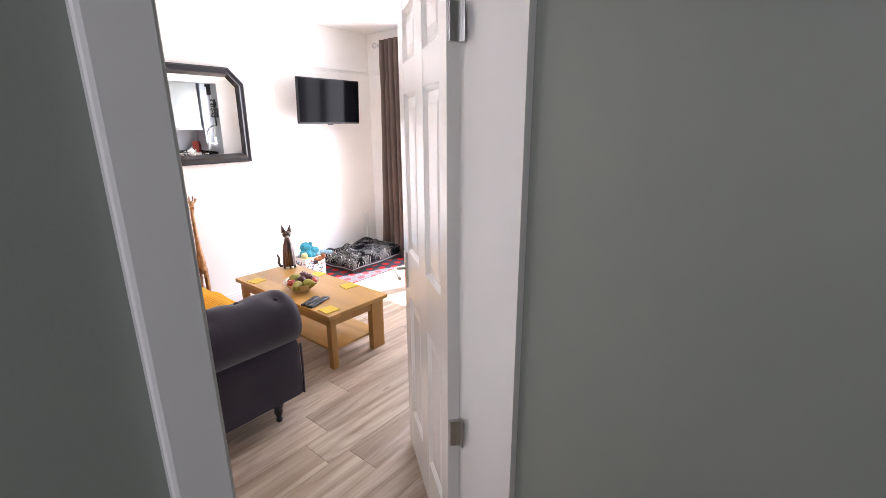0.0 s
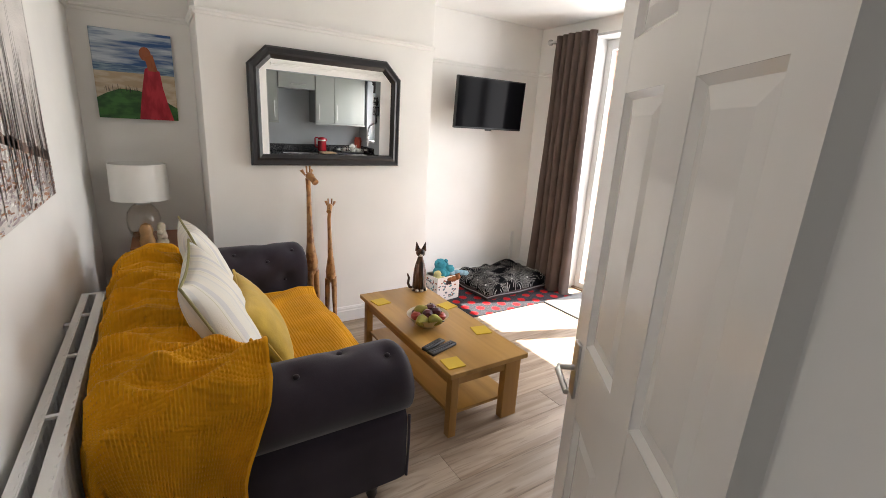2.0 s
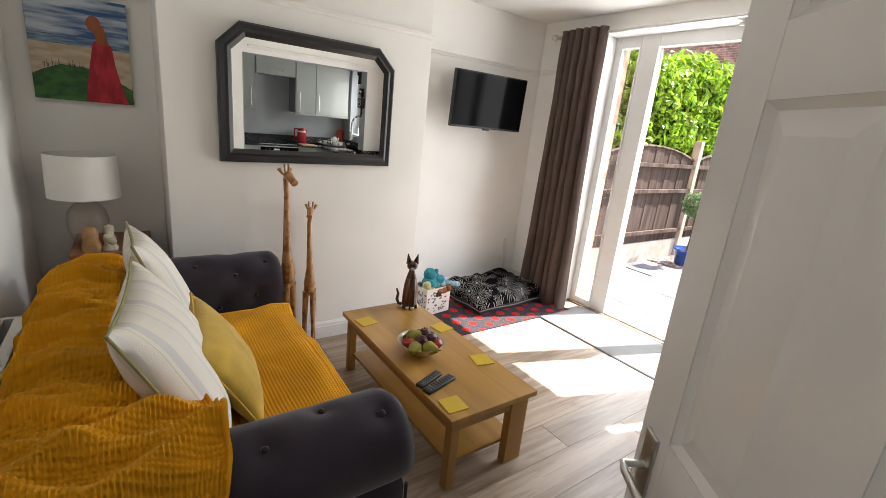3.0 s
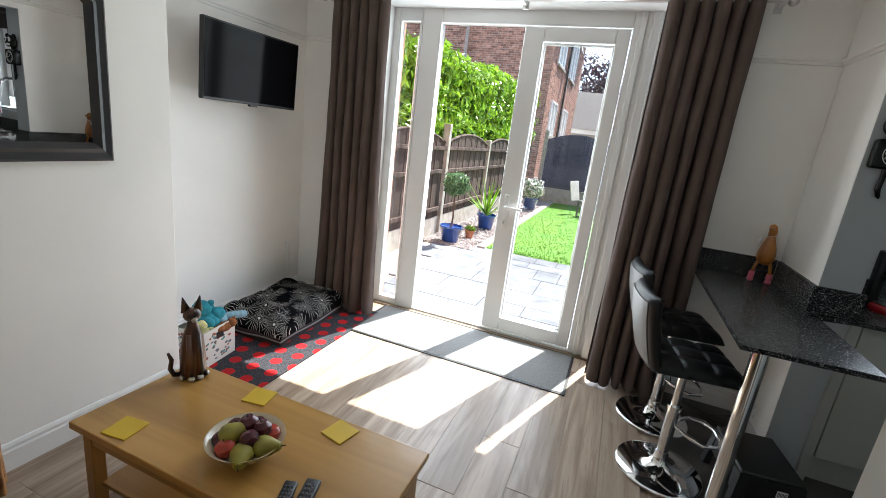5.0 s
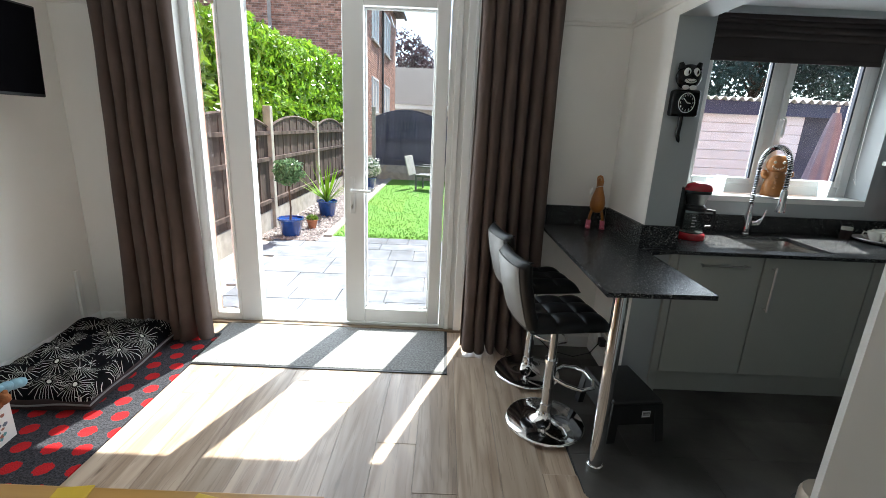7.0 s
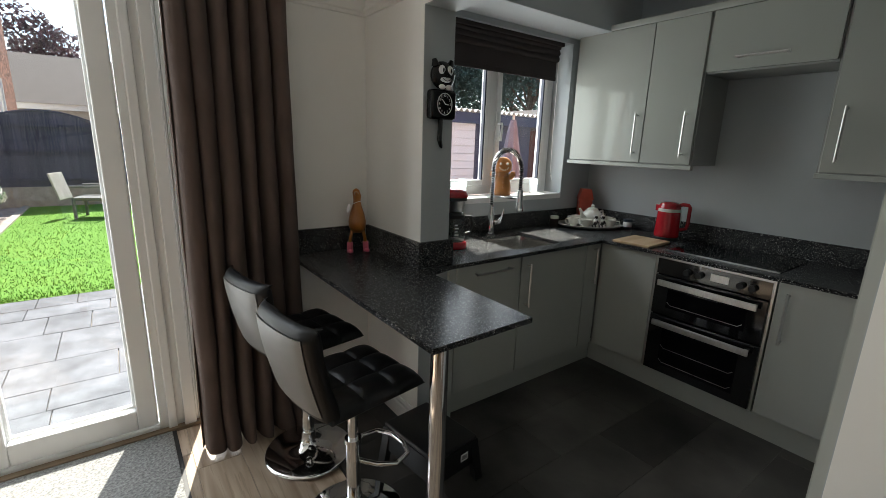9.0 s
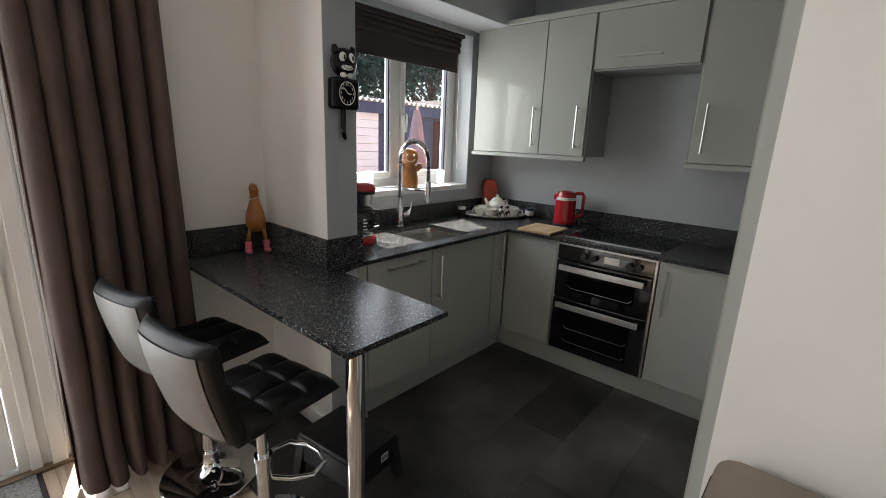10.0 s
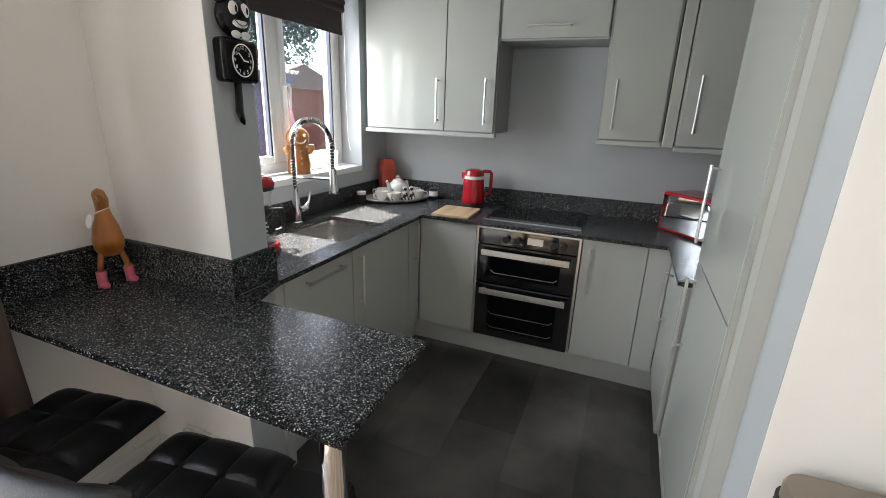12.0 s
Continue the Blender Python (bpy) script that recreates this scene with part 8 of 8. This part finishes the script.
hs = thing("brick_house", "red-brown brick house with white windows beyond the hedge", "house")
HX, HY0, HY1, HT = -4.6, 17.6, 26.5, 6.9
part("wall", boxes((HX - 10, HY0, -0.4, HX, HY1, HT)), "mortar", hs)
part("projecting_bay", boxes((HX - 10, HY0 - 0.35, -0.4, HX - 3.2, HY0, HT)), "mortar", hs)
holes = [(1.2, 2.7, 2.0, 3.3), (1.2, 2.7, 4.6, 6.2), (4.6, 6.3, 2.0, 3.3), (4.6, 6.3, 4.6, 6.2)]
brick_field((HX, HY0, -0.1), (0, 1, 0), HY1 - HY0, HT, holes, hs)
brick_field((HX - 3.2, HY0, -0.1), (1, 0, 0), 3.2, HT, [], hs)
brick_field((HX - 8.2, HY0 - 0.35, -0.1), (1, 0, 0), 5.0, HT, [], hs)
for a, b, c, e in holes:
    house_window(hs, HX + 0.012, HY0 + a, HY0 + b, c - 0.1, e - 0.1)
rb = prism([(HX - 10.5, HT - 0.05), (HX + 0.5, HT - 0.05), (HX + 0.5, HT + 0.1), (HX - 5, HT + 3.2), (HX - 10.5, HT + 0.1)], HY1 - HY0 + 0.6, Matrix(((1, 0, 0, 0), (0, 0, 1, HY0 - 0.3), (0, 1, 0, 0), (0, 0, 0, 1))))
part("roof", rb, "roof_tile", hs)
part("gutter", boxes((HX + 0.45, HY0 - 0.3, HT - 0.15, HX + 0.57, HY1 + 0.3, HT - 0.05)), "black_plastic", hs)
part("drainpipe", boxes((HX + 0.03, HY0 + 3.6, -0.2, HX + 0.11, HY0 + 3.68, HT - 0.1)), "black_plastic", hs)
part("satellite_dish", lathe([(0.0, 0.0), (0.12, 0.02), (0.24, 0.09), (0.25, 0.09), (0.12, 0.01), (0.0, -0.01)], 20), "upvc", hs, smooth=True, m=pose(HX + 0.35, HY0 + 3.9, 5.6, 0, 70, 0))

bg = thing("bungalow", "low house with a grey-brown tiled roof beyond the fence", "house")
part("wall", boxes((-6.0, 30.0, -0.4, 9.0, 40.0, 2.5)), "mortar", bg)
part("fascia", boxes((-6.4, 29.6, 2.45, 9.4, 29.72, 2.72)), "upvc", bg)
part("roof", prism([(29.5, 2.72), (35, 5.45), (40.5, 2.72)], 15.8, Matrix(((0, 0, 1, -6.4), (1, 0, 0, 0), (0, 1, 0, 0), (0, 0, 0, 1)))), "roof_tile", bg)

# ---- garage, parasol and trees seen from the kitchen window ----
M["cladding"] = mat("bluish_white_cladding", (0.76, 0.80, 0.87), 0.5, var=0.04, scale=3)
gz = thing("garage", "white clad garage with corrugated roof edge", "garage")
part("wall", boxes((1.6, 9.2, -0.3, 4.45, 13.0, 1.90)), "upvc", gz)
for k in range(13):
    part("cladding_board", boxes((1.6, 9.17, GZ + k * 0.155, 4.45, 9.2, GZ + k * 0.155 + 0.147)), "cladding", gz, bevel=0.004)
M["navy"] = mat("navy_fascia", (0.035, 0.045, 0.11), 0.5, var=0.1)
part("fascia", boxes((1.5, 9.08, 1.90, 6.3, 9.16, 2.12)), "navy", gz)


def corr(u, v):
    return (1.4 + 5.0 * u, 9.0 + 4.2 * v, 2.14 + 0.03 * math.sin(u * 5.0 * 2 * math.pi / 0.146) - 0.1 * v)


part("corrugated_roof", sheet(corr, 300, 2, 0.01), mat("pale_corrugated_sheet", (0.60, 0.60, 0.58), 0.6, var=0.1), gz, smooth=True)
part("side_wall", boxes((4.45, 9.25, -0.3, 6.2, 9.32, 1.92)), mat("dark_blue_boards", (0.05, 0.055, 0.10), 0.7, var=0.2), gz)
st2 = thing("shed", "red-brown timber shed behind the parasol", "shed")
part("wall", boxes((5.9, 9.6, -0.3, 8.6, 12.0, 1.85)), mat("red_brown_timber", (0.10, 0.04, 0.03), 0.8, var=0.2, stretch=(8, 1, 1)), st2)
part("roof", prism([(5.7, 1.85), (8.8, 1.85), (8.8, 1.92), (7.2, 2.4), (5.7, 1.92)], 2.6, Matrix(((1, 0, 0, 0), (0, 0, 1, 9.5), (0, 1, 0, 0), (0, 0, 0, 1)))), "roof_tile", st2)
pr = thing("parasol", "folded mauve garden parasol", "parasol", pose(1.9, 5.5, GZ) @ Matrix.Diagonal((0.62, 0.62, 0.78, 1)))
bm = bmesh.new()
cyl(bm, (0, 0, 0), (0, 0, 2.45), 0.025)
part("pole", bm, "brushed", pr, smooth=True)


def cloth(u, v):
    a = 2 * math.pi * u
    r = 0.05 + 0.22 * v ** 0.8
    r *= 1 + 0.22 * math.sin(a * 8) * v
    return (r * math.cos(a), r * math.sin(a), 2.38 - 1.25 * v)


part("canopy", sheet(cloth, 96, 12, 0.004), mat("mauve_canvas", (0.23, 0.205, 0.27), 0.8, var=0.1), pr, smooth=True)
part("base", lathe([(0.24, 0), (0.24, 0.05), (0.05, 0.09), (0.04, 0.2), (0, 0.2)], 28), "concrete", pr, smooth=True)


def tree(x, y, h, r, label, material, seed, count=9000, leaf=0.16):
    o = thing("tree", label, "tree", pose(x, y, -0.3), "trees beyond the gardens")
    rnd = random.Random(seed)
    bm = tube([(0, 0, 0), (0.1, 0, h * 0.25), (0.0, 0.1, h * 0.5), (0.1, 0, h * 0.75)], 0.2, 10, taper=[0.24, 0.18, 0.12, 0.05])
    lumps = []
    for k in range(11):
        a = rnd.uniform(0, 6.28)
        z = h * rnd.uniform(0.45, 0.9)
        d = r * rnd.uniform(0.3, 0.75)
        tip = (math.cos(a) * d, math.sin(a) * d, z)
        tube([(0.05, 0, z * 0.6), (tip[0] * 0.5, tip[1] * 0.5, z * 0.85), tip], 0.05, 6, bm, taper=[0.08, 0.05, 0.02])
        lumps.append((tip, r * rnd.uniform(0.35, 0.6), (1, 1, 0.85)))
    part("trunk", bm, "bark", o, smooth=True)
    leaf_cloud("crown", lumps, count, leaf, material, o, seed)


for x, y, h, r, s in ((2.5, 22, 7.5, 3.0, 71), (7.5, 20, 8.5, 3.2, 72), (13, 24, 10, 4.0, 73), (17.5, 20, 9, 3.6, 74), (5.0, 27, 9, 3.5, 75), (22, 26, 11, 4.2, 76)):
    tree(x, y, h, r, "dark green tree beyond the garage roofs", "dark_leaf", s)
tree(-4.0, 46, 9.5, 3.6, "copper-leaved tree over the far roof", "copper_leaf", 81, 5200, 0.2)


# ---- pieces: floor planks, vinyl tiles, paving slabs ----
def clip(poly, a, b, c):
    """Keeps the part of a polygon where a x + b y >= c."""
    out = []
    for (x0, y0), (x1, y1) in zip(poly, poly[1:] + poly[:1]):
        d0, d1 = a * x0 + b * y0 - c, a * x1 + b * y1 - c
        if d0 >= 0:
            out.append((x0, y0))
        if (d0 < 0) != (d1 < 0):
            t = d0 / (d0 - d1)
            out.append((x0 + t * (x1 - x0), y0 + t * (y1 - y0)))
    return out


def slab_mesh(name, poly, z0, z1, material, ch):
    """A thin plate with a small chamfer round its top."""
    cx, cy = sum(p[0] for p in poly) / len(poly), sum(p[1] for p in poly) / len(poly)
    k = len(poly)
    ins = []
    for x, y in poly:
        d = math.hypot(x - cx, y - cy)
        ins.append((x + (cx - x) / d * ch * 1.4, y + (cy - y) / d * ch * 1.4))
    v = [(x, y, z0) for x, y in poly] + [(x, y, z1 - ch * 0.7) for x, y in poly] + [(x, y, z1) for x, y in ins]
    f = [tuple(range(2 * k, 3 * k))]
    for i in range(k):
        j = (i + 1) % k
        f += [(i, j, k + j, k + i), (k + i, k + j, 2 * k + j, 2 * k + i)]
    me = bpy.data.meshes.new(name)
    me.from_pydata(v, [], f)
    me.materials.append(M[material])
    return me


rnd = random.Random(101)
PW, PL = 0.192, 1.285
x = XL + 0.005
row = 0
while x < -0.50:
    y = YS - 0.0 - rnd.uniform(0.1, 1.2)
    while y < 4.172:
        y0, y1 = max(y, YS + 0.002), min(y + PL, 4.172)
        y += PL
        x1 = min(x + PW, XR - 0.002)
        if x > XR - 0.01:
            y0, y1 = max(y0, OY0 - 0.5), min(y1, OY1)
            x1 = x + PW
        if y1 - y0 < 0.03 or x1 - x < 0.01:
            continue
        poly = [(x + 0.0006, y0 + 0.0006), (x1 - 0.0006, y0 + 0.0006), (x1 - 0.0006, y1 - 0.0006), (x + 0.0006, y1 - 0.0006)]
        if x1 > -1.08 and y1 > 2.8:
            poly = [(px2, min(py2, 2.8)) for px2, py2 in poly]
            if y0 >= 2.79:
                continue
        piece("plank", slab_mesh("plank", poly, -0.0115, 0.0, "laminate", 0.0019), floor, Matrix())
    x += PW
    row += 1
# hall boards beyond the threshold
for k in range(9):
    x0 = XK + 0.0 + k * PW
    piece("plank", slab_mesh("plank", [(x0 + 0.0006, -2.19), (x0 + PW - 0.0006, -2.19), (x0 + PW - 0.0006, 1.30), (x0 + 0.0006, 1.30)], -0.0115, 0.0, "laminate", 0.0012), floor, Matrix()) if x0 + PW < 1.2 else None

TW, TH = 0.61, 0.305
for j in range(10):
    y0 = 1.41 + j * TH
    for i in range(-1, 5):
        x0 = -1.09 + i * TW + (TW / 2 if j % 2 else 0)
        poly = [(x0 + 0.0006, y0 + 0.0006), (x0 + TW - 0.0006, y0 + 0.0006), (x0 + TW - 0.0006, y0 + TH - 0.0006), (x0 + 0.0006, y0 + TH - 0.0006)]
        for a, b, c in ((1, 0, -1.085), (0, -1, -(YN - 0.002)), (-1, 0, -(XE - 0.002)), (1, 1.0, 1.60)):
            poly = clip(poly, a, b, c) if poly else poly
        if poly and y0 < PY0:
            poly = clip(poly, 1, 0, XK + 0.004)
        if poly and y0 > PY1 - 0.1 and x0 < XK and x0 + TW > XR and False:
            continue
        if poly and len(poly) > 2 and max(p[0] for p in poly) - min(p[0] for p in poly) > 0.01 and max(p[1] for p in poly) - min(p[1] for p in poly) > 0.01:
            piece("tile", slab_mesh("tile", poly, 0.001, 0.0045, "vinyl", 0.0010), kf, Matrix())

# stamped paving in a broken pattern
y = YO + 0.165
r = 0
while y < 7.28:
    h = (0.44, 0.30, 0.44, 0.58)[r % 4]
    y1 = min(y + h, 7.315)
    x = -5.2 + rnd.uniform(-0.4, 0)
    while x < 3.2:
        w = rnd.choice((0.44, 0.60, 0.74, 0.30))
        if w == 0.30 and h > 0.5:
            ys = [(y, y + h / 2), (y + h / 2, y1)]
        else:
            ys = [(y, y1)]
        for a, b in ys:
            if b - a > 0.05 and not (x < FX + 0.02):
                t = rnd.uniform(-0.002, 0.002)
                piece("paving_slab", slab_mesh("paving_slab", [(x + 0.003, a + 0.003), (x + w - 0.003, a + 0.003), (x + w - 0.003, b - 0.003), (x + 0.003, b - 0.003)], GZ - 0.03, GZ + t, "slab", 0.004), patio, Matrix())
        x += w
    y = y1
    r += 1
